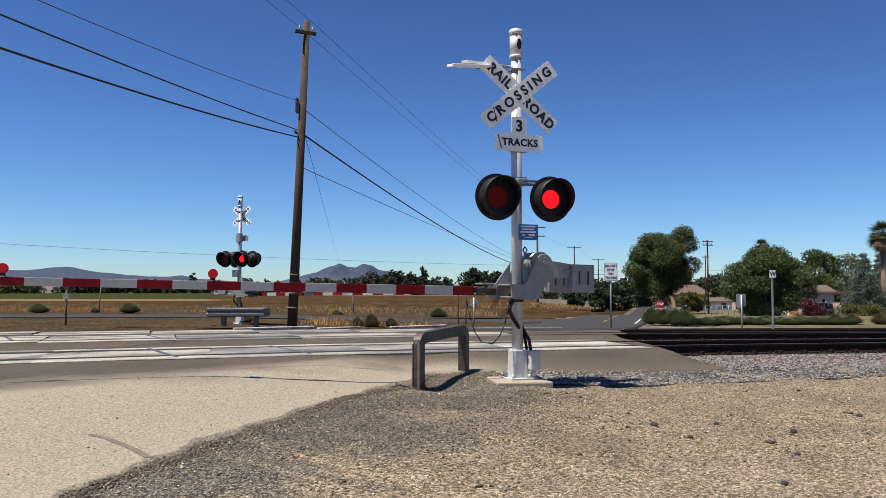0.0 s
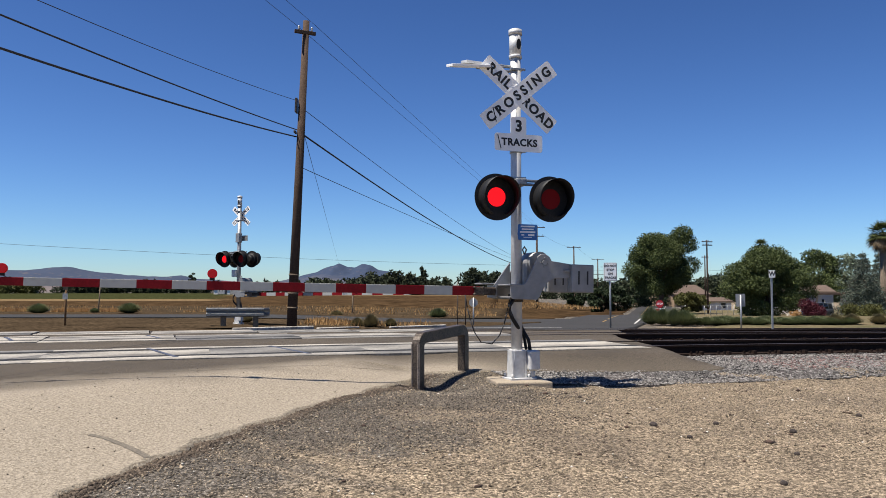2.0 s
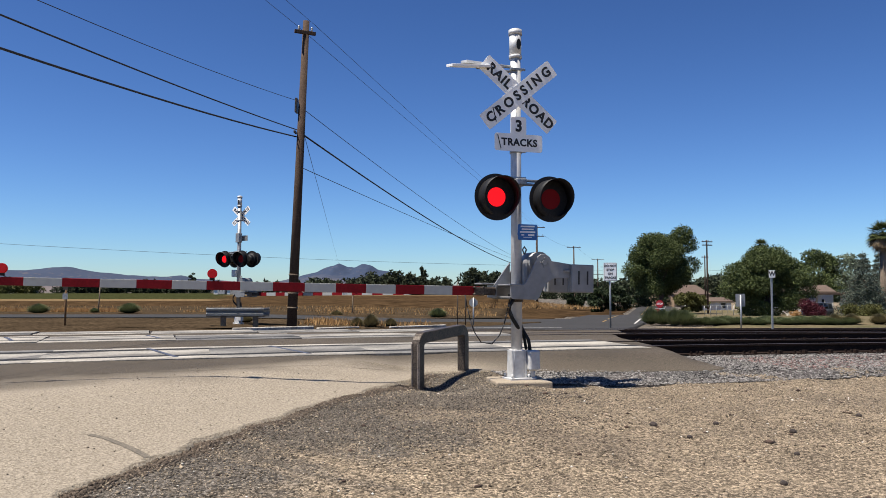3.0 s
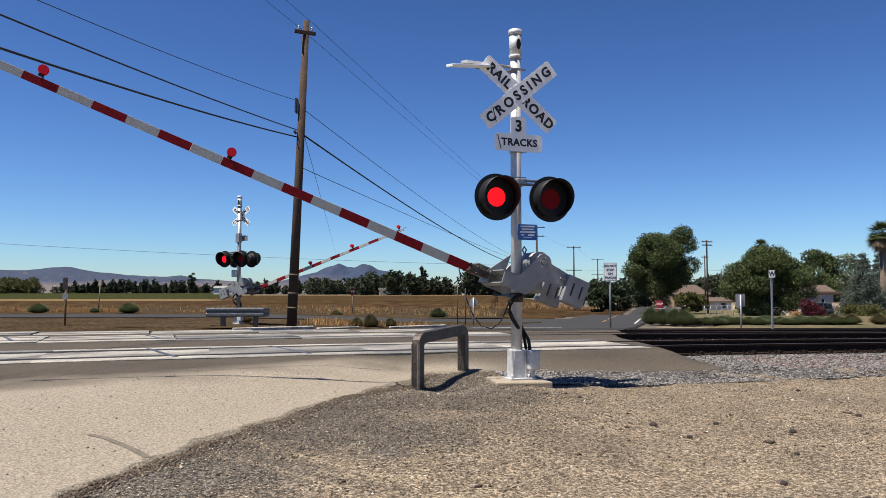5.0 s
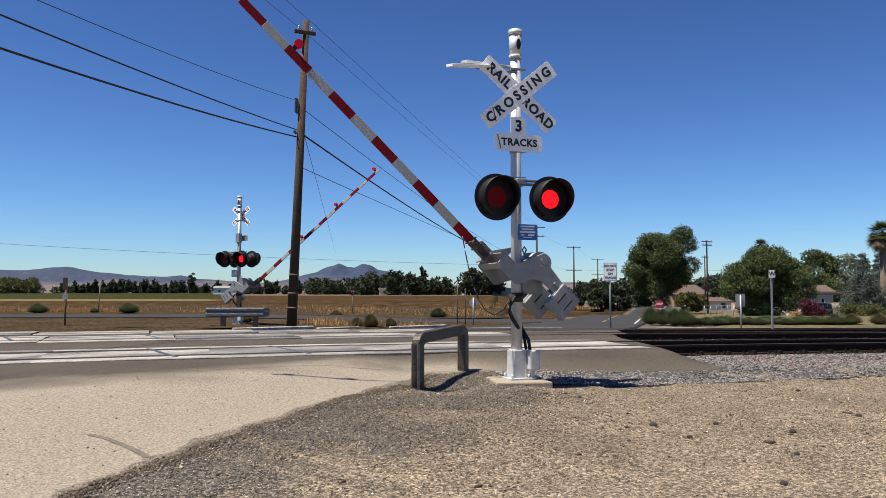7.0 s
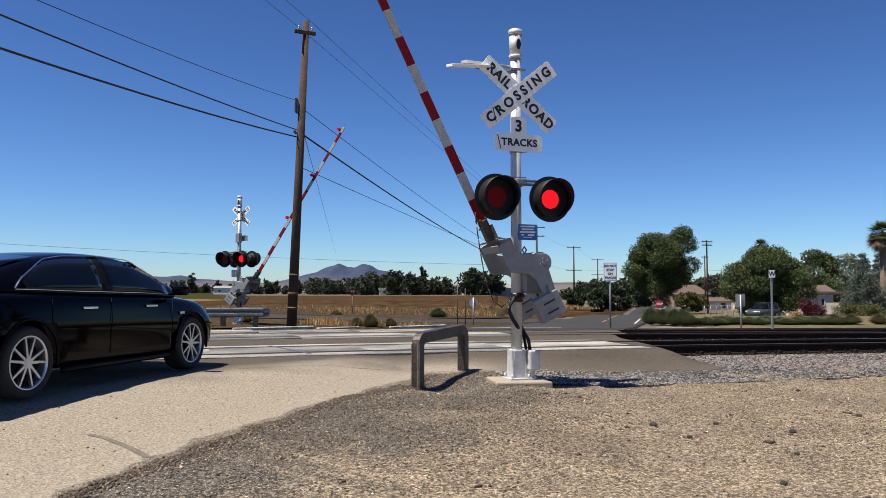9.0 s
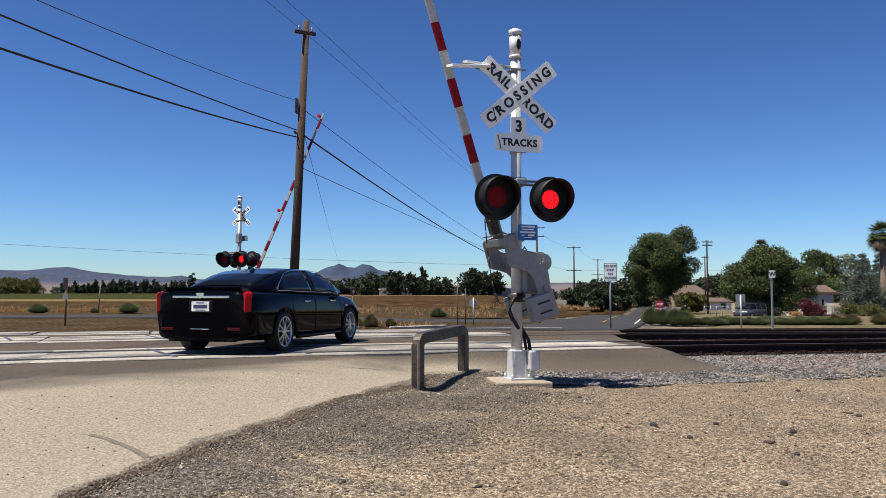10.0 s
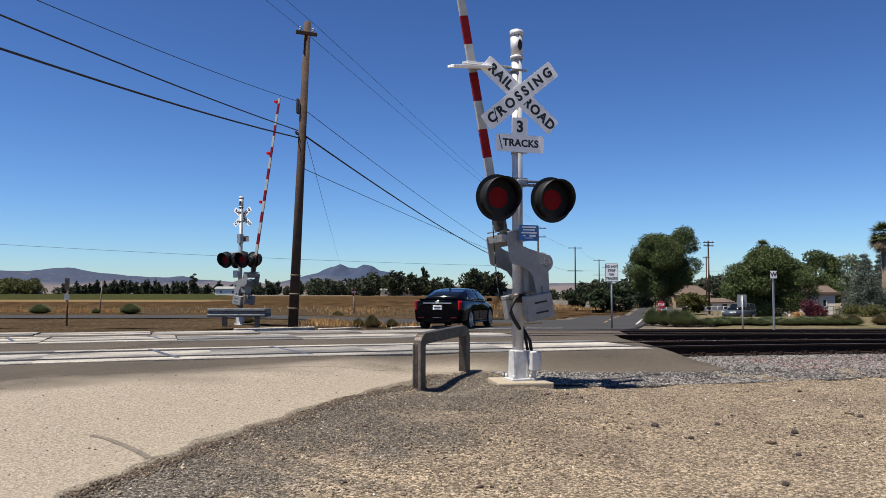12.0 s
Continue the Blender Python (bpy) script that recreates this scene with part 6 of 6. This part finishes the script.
house(-82, 300, 9, 6, 2.4, 0.8, M_WALLWHITE, M_TIN, "distant pale farm building", 2, 0, "farm_building", "building")
house(-15, 250, 10, 5, 1.8, 0.5, M_WALLWHITE, M_TIN, "distant low white farm shed", 3, 0, "farm_building", "building")
house(-236, 440, 16, 8, 2.6, 1.0, M_WALLWHITE, M_TIN, "distant row of low pale sheds", 5, 0, "farm_building", "building")
fence = thing("fence", foot(17.6 * K, 53 * K), "thin grey metal yard fence", "fence")
for i in range(24):
    bm = bmesh.new()
    cyl(bm, 0.035, 0.035, (i * 0.72, 0, -0.2), (i * 0.72, 0, 1.25), 6)
    part("post", bm, M_GALV, fence)
for zz in (1.2, 0.7, 0.2):
    bm = bmesh.new()
    cyl(bm, 0.022, 0.022, (0, 0, zz), (16.6, 0, zz), 6)
    part("rail", bm, M_GALV, fence)
SUV_Y = 86.0


def build_suv():
    t = thing("suv", pose(40.83, SUV_Y, -1.8, 0, 0, 222), "grey-blue sport utility vehicle driving along the yard street", "car")
    paint = mat("grey_blue_paint", (0.063, 0.0735, 0.0875), 0.3, 0.3, vary=0)
    bm = bmesh.new()
    loft(bm, [(u, [(0.02, 0.32), (0.84 * k, 0.32), (0.92 * k, 0.62), (0.88 * k, zz), (0.02, zz + 0.03)]) for u, k, zz in ((-2.3, 0.85, 0.95), (-2.15, 1, 1.05), (0.9, 1, 1.05), (2.0, 0.96, 0.95), (2.3, 0.8, 0.8))])
    part("body", bm, paint, t)
    bm = bmesh.new()
    loft(bm, [(u, [(0.02, 1.02), (0.82, 1.02), (0.68, zz), (0.02, zz + 0.02)]) for u, zz in ((-2.2, 1.15), (-2.0, 1.66), (0.3, 1.7), (1.1, 1.08))])
    part("cabin", bm, M_CARGLASS, t)
    bm = bmesh.new()
    box(bm, 2.3, 1.34, 0.05, pose(-0.85, 0, 1.715), 0.02)
    part("roof", bm, paint, t)
    for u in (-2.12, -1.0, 0.1):
        for s_ in (-1, 1):
            bm = bmesh.new()
            box(bm, 0.08, 0.05, 0.72, pose(u, s_ * 0.76, 1.36, s_ * 12, 0, 0), 0.01)
            part("pillar", bm, paint, t)
    for wx in (-1.4, 1.4):
        for s_ in (-0.82, 0.82):
            bm = bmesh.new()
            cyl(bm, 0.36, 0.36, (wx, s_ - 0.11, 0.36), (wx, s_ + 0.11, 0.36), 20)
            w = part("wheel", bm, M_TYRE, t)
            bm = bmesh.new()
            cyl(bm, 0.23, 0.23, (wx, s_ * 1.08 - 0.06, 0.36), (wx, s_ * 1.08 + 0.06, 0.36), 16)
            part("rim", bm, M_RIM, w)
    for s_ in (-0.66, 0.66):
        bm = bmesh.new()
        box(bm, 0.06, 0.3, 0.14, pose(2.22, s_, 0.82), 0.02)
        part("headlight", bm, M_WHITEPAINT, t)
    return t


suv = build_suv()

# ---- road marks and cracks ----
from mathutils.bvhtree import BVHTree
ROAD_TREE = BVHTree.FromPolygons([Vector(p) for p in rv], rf)


def road_z(x, y):
    hit = ROAD_TREE.ray_cast(Vector((x, y, 3.0)), Vector((0, 0, -1)))[0]
    return hit.z if hit else float(ground_z(x, y))


def strip(name, pts, w, material, label, z=0.006, on_road=True, category="road marking"):

    """A thin raised ribbon along a path on the road."""
    bm = bmesh.new()
    P = [Vector((x, y, 0)) for x, y in pts]
    rows = []
    for i, p in enumerate(P):
        t = (P[min(i + 1, len(P) - 1)] - P[max(i - 1, 0)]).normalized()
        n_ = Vector((-t.y, t.x, 0)) * w / 2
        zz = z + (road_z(p.x, p.y) if on_road else float(road_fall(p.y)))
        rows.append([bm.verts.new((p + n_) + Vector((0, 0, zz))), bm.verts.new((p - n_) + Vector((0, 0, zz)))])
    for a, b in zip(rows, rows[1:]):
        bm.faces.new((a[0], a[1], b[1], b[0]))
    bmesh.ops.recalc_face_normals(bm, faces=bm.faces)
    if bm.faces[:][0].normal.z < 0:
        bmesh.ops.reverse_faces(bm, faces=bm.faces)
    ob = part(name, bm, material)
    return tagged(ob, label, category, kind="structure")


def seg(x0, y0, x1, y1, n=12, wob=0.0, seed=0):
    rng = np.random.RandomState(seed)
    return [(x0 + (x1 - x0) * s + rng.normal() * wob, y0 + (y1 - y0) * s + rng.normal() * wob) for s in np.linspace(0, 1, n)]


strip("road_line", seg(7.9, 32.5, 57, 200, 30), 0.09, M_PAINTLINE, "worn white edge line")
strip("road_line", seg(7.0, 34.5, 53, 200, 30), 0.08, M_YELLOWLINE, "worn yellow centre line")
strip("road_line", seg(1.0, 27.2, 4.2, 28.0), 0.14, M_PAINTLINE, "worn white stop line")
strip("road_line", seg(-13, 20.6, -6.6, 21.9, 12), 0.12, M_PAINTLINE, "worn white edge line")

M_CRACK = mat("dark_crack", (0.0525, 0.0406, 0.0294), 1.0, vary=0.3, scale=8, fine=40)
M_PATCH = mat("dark_tar_patch", (0.119, 0.101, 0.077), 0.9, vary=0.3, scale=4, fine=60)
SEAM = [(-5.15, 9.21), (-4.33, 9.58), (-3.42, 9.91), (-2.13, 10.52), (-1.14, 11.05), (-0.56, 11.42)]
strip("road_crack", [p for a, b in zip(SEAM, SEAM[1:]) for p in seg(*a, *b, 6, 0.008, 1)[:-1]], 0.014, M_CRACK, "thin dark crack along an asphalt seam", 0.004, True, "crack")
strip("tar_patch", [(-2.95, 6.64), (-2.80, 6.59), (-2.60, 6.45), (-2.45, 6.32), (-2.33, 6.20), (-2.27, 6.12)], 0.06, M_PATCH, "dark curved tar patch on the pale asphalt", 0.004, True, "tar patch")

# ---- ballast bed and loose stones ----
M_BALLAST = mat("grey_ballast_bed", (0.049, 0.0448, 0.042), 0.95, vary=0.5, scale=1.5, fine=28, bump=1.0, second=(0.077, 0.0595, 0.0525))
M_STONE = island_mat("ballast_stone", (0.018, 0.017, 0.017), (0.29, 0.27, 0.25), 0.85)
M_STONERED = island_mat("reddish_ballast_stone", (0.05, 0.03, 0.028), (0.24, 0.145, 0.13), 0.85)
M_PEBBLE = island_mat("gravel_pebble", (0.045, 0.035, 0.025), (0.42, 0.335, 0.235), 0.9)


def bed_z(x, n):
    px, py = track_point(x, n)
    g = ground_z(px, py)
    return g + (road_fall(np.minimum(py, 36.0)) - 0.195 - g) * smoothstep(-2.6, -0.7, n) + 0.012


bx, bn = np.linspace(0.5, 70, 120), np.concatenate([np.linspace(-3.4, 0, 16), np.linspace(0.4, 13, 14)])
bv, bf = [], []
for n in bn:
    for x in bx:
        p = track_point(x, n)
        bv.append((p[0], p[1], float(bed_z(x, n)) + 0.006 * math.sin(x * 9 + n * 5) - (0.05 if n < -3.3 else 0)))
bf = [(j * len(bx) + i, j * len(bx) + i + 1, (j + 1) * len(bx) + i + 1, (j + 1) * len(bx) + i) for j in range(len(bn) - 1) for i in range(len(bx) - 1)]
tagged(pydata("ballast_bed", bv, bf, M_BALLAST, smooth=True), "grey crushed stone ballast bed under the tracks", "ballast", kind="structure")


def stones(name, P, size, material, label, category, seed, squash=0.6):
    """Loose angular stones: jittered octahedra lying at the points P."""
    rng = np.random.RandomState(seed)
    n = len(P)
    base = np.array([(1, 0, 0), (0, 1, 0), (-1, 0, 0), (0, -1, 0), (0, 0, 1), (0, 0, -1)], float)
    v = base[None] * rng.uniform(0.6, 1.3, (n, 6, 1)) + rng.normal(size=(n, 6, 3)) * 0.18
    a = rng.uniform(0, 2 * math.pi, n)
    ca, sa = np.cos(a)[:, None], np.sin(a)[:, None]
    x, y = v[..., 0] * ca - v[..., 1] * sa, v[..., 0] * sa + v[..., 1] * ca
    s = size * np.clip(np.exp(rng.normal(size=n) * 0.42), 0.4, 2.3)[:, None]
    v = np.stack([x * s, y * s, v[..., 2] * s * squash], -1)
    v[..., 2] += s * squash * 0.35
    v += np.asarray(P)[:, None, :]
    tri = np.array([(0, 1, 4), (1, 2, 4), (2, 3, 4), (3, 0, 4), (1, 0, 5), (2, 1, 5), (3, 2, 5), (0, 3, 5)])
    f = (tri[None] + 6 * np.arange(n)[:, None, None]).reshape(-1, 3)
    me = bpy.data.meshes.new(name)
    me.vertices.add(n * 6)
    me.vertices.foreach_set("co", v.reshape(-1))
    me.loops.add(len(f) * 3)
    me.loops.foreach_set("vertex_index", f.reshape(-1).astype(np.int32))
    me.polygons.add(len(f))
    me.polygons.foreach_set("loop_start", np.arange(0, len(f) * 3, 3, dtype=np.int32))
    me.update(calc_edges=True)
    me.materials.append(material)
    return tagged(new(name, me), label, category, kind="stuff")


rg = np.random.RandomState(77)


def ballast_points(n, x0, x1, n0, n1, power=1.0):
    x = x0 + (x1 - x0) * rg.uniform(0, 1, n) ** power
    nn = rg.uniform(n0, n1, n)
    p = track_point(x, nn)
    pts = np.stack([p[0], p[1], bed_z(x, nn)], 1)
    edge = np.interp(pts[:, 1], EDGE_Y, EDGE_X)
    return pts[(pts[:, 0] > edge + 0.02) | ((pts[:, 1] < 12.1) & (pts[:, 0] > 0.2))]


stones("ballast_stones", ballast_points(60000, 0.2, 17, -3.3, -0.25, 1.4), 0.0135, M_STONE, "grey angular crushed ballast stones beside the track", "ballast", 1)
stones("ballast_stones", ballast_points(9000, 4.9, 20, -2.6, -0.7, 1.3), 0.0135, M_STONERED, "reddish angular ballast stones beside the track", "ballast", 2)
stones("ballast_stones", ballast_points(10000, 4.2, 26, 0.1, 5.0, 1.4), 0.026, M_STONE, "grey angular ballast stones between the tracks", "ballast", 3)
stones("ballast_stones", ballast_points(4000, 4.2, 30, 5.0, 12.0, 1.4), 0.03, M_STONE, "grey angular ballast stones between the tracks", "ballast", 4)


def shoulder_points(n, x0, x1, y0, y1, power=1.0):
    x, y = rg.uniform(x0, x1, n), y0 + (y1 - y0) * rg.uniform(0, 1, n) ** power
    keep = x > np.interp(y, EDGE_Y, EDGE_X) + wobble(y) + 0.03
    keep &= np.abs(x) < y * 0.66 + 0.6
    bare = np.sin(x * 1.1 + 1.5 * np.sin(y * 0.9)) + np.sin(y * 1.7 - x * 0.6) + 0.12 * x
    keep &= bare < rg.normal(size=n) * 1.0 + 1.5
    x, y = x[keep], y[keep]
    return np.stack([x, y, rough_ground(x, y)], 1)


stones("gravel_pebbles", shoulder_points(120000, -4, 8, 4.2, 11.8, 0.8), 0.0055, M_PEBBLE, "small mixed tan and grey gravel pebbles", "gravel", 5)
stones("gravel_pebbles", shoulder_points(12000, -4, 8, 4.2, 11.8, 1.0), 0.0085, M_PEBBLE, "coarser mixed gravel pebbles", "gravel", 6)
M_CRUSH = island_mat("dark_crushed_gravel", (0.0196, 0.0168, 0.0133), (0.21, 0.178, 0.143), 0.85)


def patch_points(n, cx, cy, rx, ry):
    x, y = cx + rg.normal(size=n) * rx, cy + rg.normal(size=n) * ry
    keep = (x > np.interp(y, EDGE_Y, EDGE_X) + wobble(y) + 0.03) & (y < 12.0) & (y > 4.2)
    keep &= np.sin(x * 3.1 + np.sin(y * 2.2)) + np.sin(y * 3.7 - x) + rg.normal(size=n) * 0.7 > -0.7
    x, y = x[keep], y[keep]
    return np.stack([x, y, rough_ground(x, y)], 1)


for k, (cx, cy, rx, ry, n) in enumerate(((0.2, 9.4, 0.75, 0.95, 42000), (-1.0, 7.3, 0.7, 0.7, 26000), (0.3, 11.2, 0.7, 0.4, 9000))):
    stones("dark_gravel", patch_points(n, cx, cy, rx, ry), 0.0065, M_CRUSH, "dark grey crushed gravel spread beside the road edge", "gravel", 31 + k)
stones("gravel_chips", shoulder_points(700, -4, 8, 4.2, 11.8), 0.0085, island_mat("pale_chip", (0.5, 0.46, 0.4), (0.72, 0.68, 0.62), 0.8), "pale white stone chips in the gravel", "gravel", 7)
stones("dark_clods", shoulder_points(200, -3, 8, 4.6, 11.2), 0.018, island_mat("dark_clod", (0.035, 0.0245, 0.0196), (0.105, 0.07, 0.0525), 0.9), "dark brown lava rocks scattered on the shoulder", "stones", 8)
ey = rg.uniform(4.4, 11.4, 9000)
ex = np.interp(ey, EDGE_Y, EDGE_X) + wobble(ey) + np.abs(rg.normal(size=9000)) * 0.10 + 0.005
stones("edge_debris", np.stack([ex, ey, rough_ground(ex, ey)], 1), 0.010, island_mat("dark_soil_crumb", (0.0315, 0.0238, 0.0182), (0.14, 0.108, 0.0805), 0.95), "dark crumbled soil and asphalt along the road edge", "gravel", 10)
rp = []
for i in range(700):
    x, y = rg.uniform(-6, -0.6), rg.uniform(5.2, 10.4)
    if x < np.interp(y, EDGE_Y, EDGE_X) - 0.1:
        rp.append((x, y, road_z(x, y)))
stones("road_pebbles", np.array(rp), 0.0055, island_mat("road_pebble", (0.042, 0.035, 0.028), (0.175, 0.14, 0.105), 0.9), "loose dark pebbles strewn over the dusty asphalt", "gravel", 9)
for i, (x, y, r) in enumerate(((2.05, 7.75, 0.075), (2.75, 8.0, 0.06), (3.35, 7.6, 0.065), (2.25, 7.25, 0.05), (3.0, 6.75, 0.05), (2.5, 5.85, 0.055), (1.6, 9.3, 0.05), (0.75, 8.9, 0.05), (4.4, 8.4, 0.06))):
    rng = np.random.RandomState(200 + i)
    bm = bmesh.new()
    r *= 0.52
    bmesh.ops.create_icosphere(bm, subdivisions=2, radius=r)
    for v in bm.verts:
        v.co *= 1 + 0.28 * noise.noise(v.co * 14 + Vector((i, 0, 0)))
        v.co.z *= 0.85
    ob = part("rock", bm, mat("dark_rock", (0.042, 0.0315, 0.0266), 0.9, vary=0.4, scale=20, fine=90, bump=0.5))
    ob.matrix_basis = pose(x, y, float(rough_ground(x, y)) + r * 0.3, 0, 0, 40 * i)
    tagged(ob, "fist-sized dark brown rock on the gravel shoulder", "rock", "the loose dark rocks")
# ---- moving things ----
SWITCH = [0.55, 1.09, 1.63, 2.17, 2.71, 3.25, 3.79, 4.33, 4.93, 5.45, 5.99, 6.54, 7.08, 7.62, 8.17, 8.72, 9.28, 9.82, 10.38, 10.72]


def unlit_disc_rows(right):
    """The added disc: before the diodes while the lamp is dark, drawn back into the housing while it is lit."""
    dark, lit = pose(0, 0, 0), pose(0, 0.028, 0)
    on = right
    rows = [(0.0, lit if on else dark)]
    for i, t in enumerate(SWITCH):
        wait = 0.035 if on else 0.0
        rows.append((t - 1 / 60 + wait, lit if on else dark))
        on = (not on) if i < len(SWITCH) - 1 else False
        rows.append((t + 1 / 60 + wait, lit if on else dark))
    rows.append((12.0, lit if on else dark))
    return rows


NEAR_ANGLES = [(0, 1.1), (3.2, 1.1), (3.45, 1.8), (3.8, 5.5), (4.2, 11.0), (4.8, 18.9), (5.0, 21.5), (5.5, 27.4), (6.0, 33.1), (6.5, 38.6), (7.0, 43.8), (7.6, 49.8), (8.2, 55.9), (8.8, 62.0),
               (9.0, 63.8), (9.5, 68.4), (10.0, 73.0), (10.5, 77.3), (10.8, 80.4), (11.0, 81.8), (11.3, 82.0), (11.6, 80.8), (12.0, 79.9)]
FAR_ANGLES = [(0, 0.3), (3.2, 0.3), (3.45, 0.9), (3.8, 3.6), (4.2, 8.6), (4.8, 15.8), (5.0, 18.1), (5.5, 22.9), (6.0, 27.6), (6.5, 32.2), (7.0, 36.9), (7.6, 42.2), (8.2, 47.4), (8.8, 52.5),
              (9.0, 54.3), (9.5, 58.7), (10.0, 62.8), (10.5, 67.0), (11.0, 72.6), (11.5, 77.6), (12.0, 80.3)]
# the right front wheel: seconds, x, y, heading to the right of straight ahead
WHEEL_WAY = [(0.0, -4.75, -7.5, 4.0), (5.0, -4.75, -7.5, 4.0), (6.0, -4.62, -5.2, 4.5), (7.0, -4.34, -0.9, 6.0), (8.0, -3.88, 4.3, 9.0), (8.8, -3.42, 9.0, 11.0), (9.0, -3.28, 10.2, 11.9), (9.2, -3.04, 11.45, 13.3), (9.5, -2.70, 13.4, 15.0), (10.0, -1.91, 15.95, 15.0),
             (10.5, -1.135, 19.3, 15.2), (11.0, -0.335, 22.85, 15.8), (11.5, 0.625, 26.45, 16.2), (12.0, 1.73, 30.4, 16.5)]
SUV_WAY = [(0.0, 40.82), (6.9, 40.82), (7.6, 39.15), (8.2, 36.97), (8.8, 35.19), (9.3, 34.49), (9.8, 33.81), (10.2, 33.12), (10.6, 32.42), (11.0, 32.17), (12.0, 32.13)]


def glide(rows, t, k):
    """A smooth value of column k of the rows at t."""
    ts, ds = [r[0] for r in rows], [r[k] for r in rows]
    sl = [0.0] + [(ds[i + 1] - ds[i - 1]) / (ts[i + 1] - ts[i - 1]) for i in range(1, len(ts) - 1)] + [(ds[-1] - ds[-2]) / (ts[-1] - ts[-2])]
    sl[1] = 0.0
    i = max(0, min(len(ts) - 2, int(np.searchsorted(ts, t, side="right")) - 1))
    h = ts[i + 1] - ts[i]
    u = (t - ts[i]) / h
    return (2 * u**3 - 3 * u**2 + 1) * ds[i] + (u**3 - 2 * u**2 + u) * h * sl[i] + (-2 * u**3 + 3 * u**2) * ds[i + 1] + (u**3 - u**2) * h * sl[i + 1]


def hang(p, q):
    """A slack chain of equal links between two points, in the plane of the gate."""
    step = CABLE_L / LINKS
    c = p + (q - p) * np.linspace(0, 1, LINKS + 1)[:, None]
    c[1:-1, 1] -= 0.25
    for _ in range(260):
        c[1:-1, 1] -= 0.003
        for i in range(LINKS):
            d = c[i + 1] - c[i]
            L = math.hypot(*d)
            d = d * (0.5 * (L - step) / L)
            c[i] += d
            c[i + 1] -= d
        c[0], c[-1] = p, q
    return c


def cable_rows():
    """For each link, its place at each time while the arm rises."""
    rows = [[] for _ in range(LINKS)]
    for t in [0.0] + [3.2 + 0.2 * i for i in range(45)]:
        a = radians(float(np.interp(t, [r[0] for r in NEAR_ANGLES], [r[1] for r in NEAR_ANGLES])))
        p = np.array([0.275 - 0.97 * math.cos(a) - 0.45 * math.sin(a), 1.58 + 0.97 * math.sin(a) - 0.45 * math.cos(a)])
        c = hang(p, np.array([-0.06, 1.10]))
        for i in range(LINKS):
            d = c[i + 1] - c[i]
            rows[i].append((t, pose(c[i][0], 0.09, c[i][1], 0, -math.degrees(math.atan2(d[1], d[0])), 0)))
    return rows


def motions():
    for link, rows in zip(cable_links, cable_rows()):
        walk(link, rows)
    for vs in (near_unlit_discs, far_unlit_discs):
        walk(vs[0], unlit_disc_rows(False))
        walk(vs[1], unlit_disc_rows(True))
    walk(near_gate, [(t, pose(0.275, 0.14, 1.58, 0, a, 0)) for t, a in NEAR_ANGLES])
    walk(far_gate, [(t, pose(0.05, 0.1, 1.52, 0, -a, 0)) for t, a in FAR_ANGLES])
    times = [0.0] + [5.0 + 0.1 * i for i in range(71)]
    rows, turn, roll = [], 0.0, []
    last = None
    for t in times:
        x, y, hd = (glide(WHEEL_WAY, t, k) for k in (1, 2, 3))
        a = radians(hd)
        turn += math.hypot(x - last[0], y - last[1]) / TYRE_R if last else 0.0
        last = (x, y)
        roll.append(math.degrees(turn))
        z = float(road_fall(y - 1.4))
        rows.append((t, pose(x - math.cos(a) * 0.86, y + math.sin(a) * 0.86, z, 0, 0, 90 - hd)))
    walk(car, rows)
    for w, (wx, wy) in car_wheels:
        walk(w, [(t, pose(wx, wy, TYRE_R, 0, r, 0)) for t, r in zip(times, roll)])
    walk(suv, [(t, pose(x, SUV_Y, float(ground_z(x, SUV_Y)) + 0.04, 0, 0, 222)) for t, x in SUV_WAY])


motions()
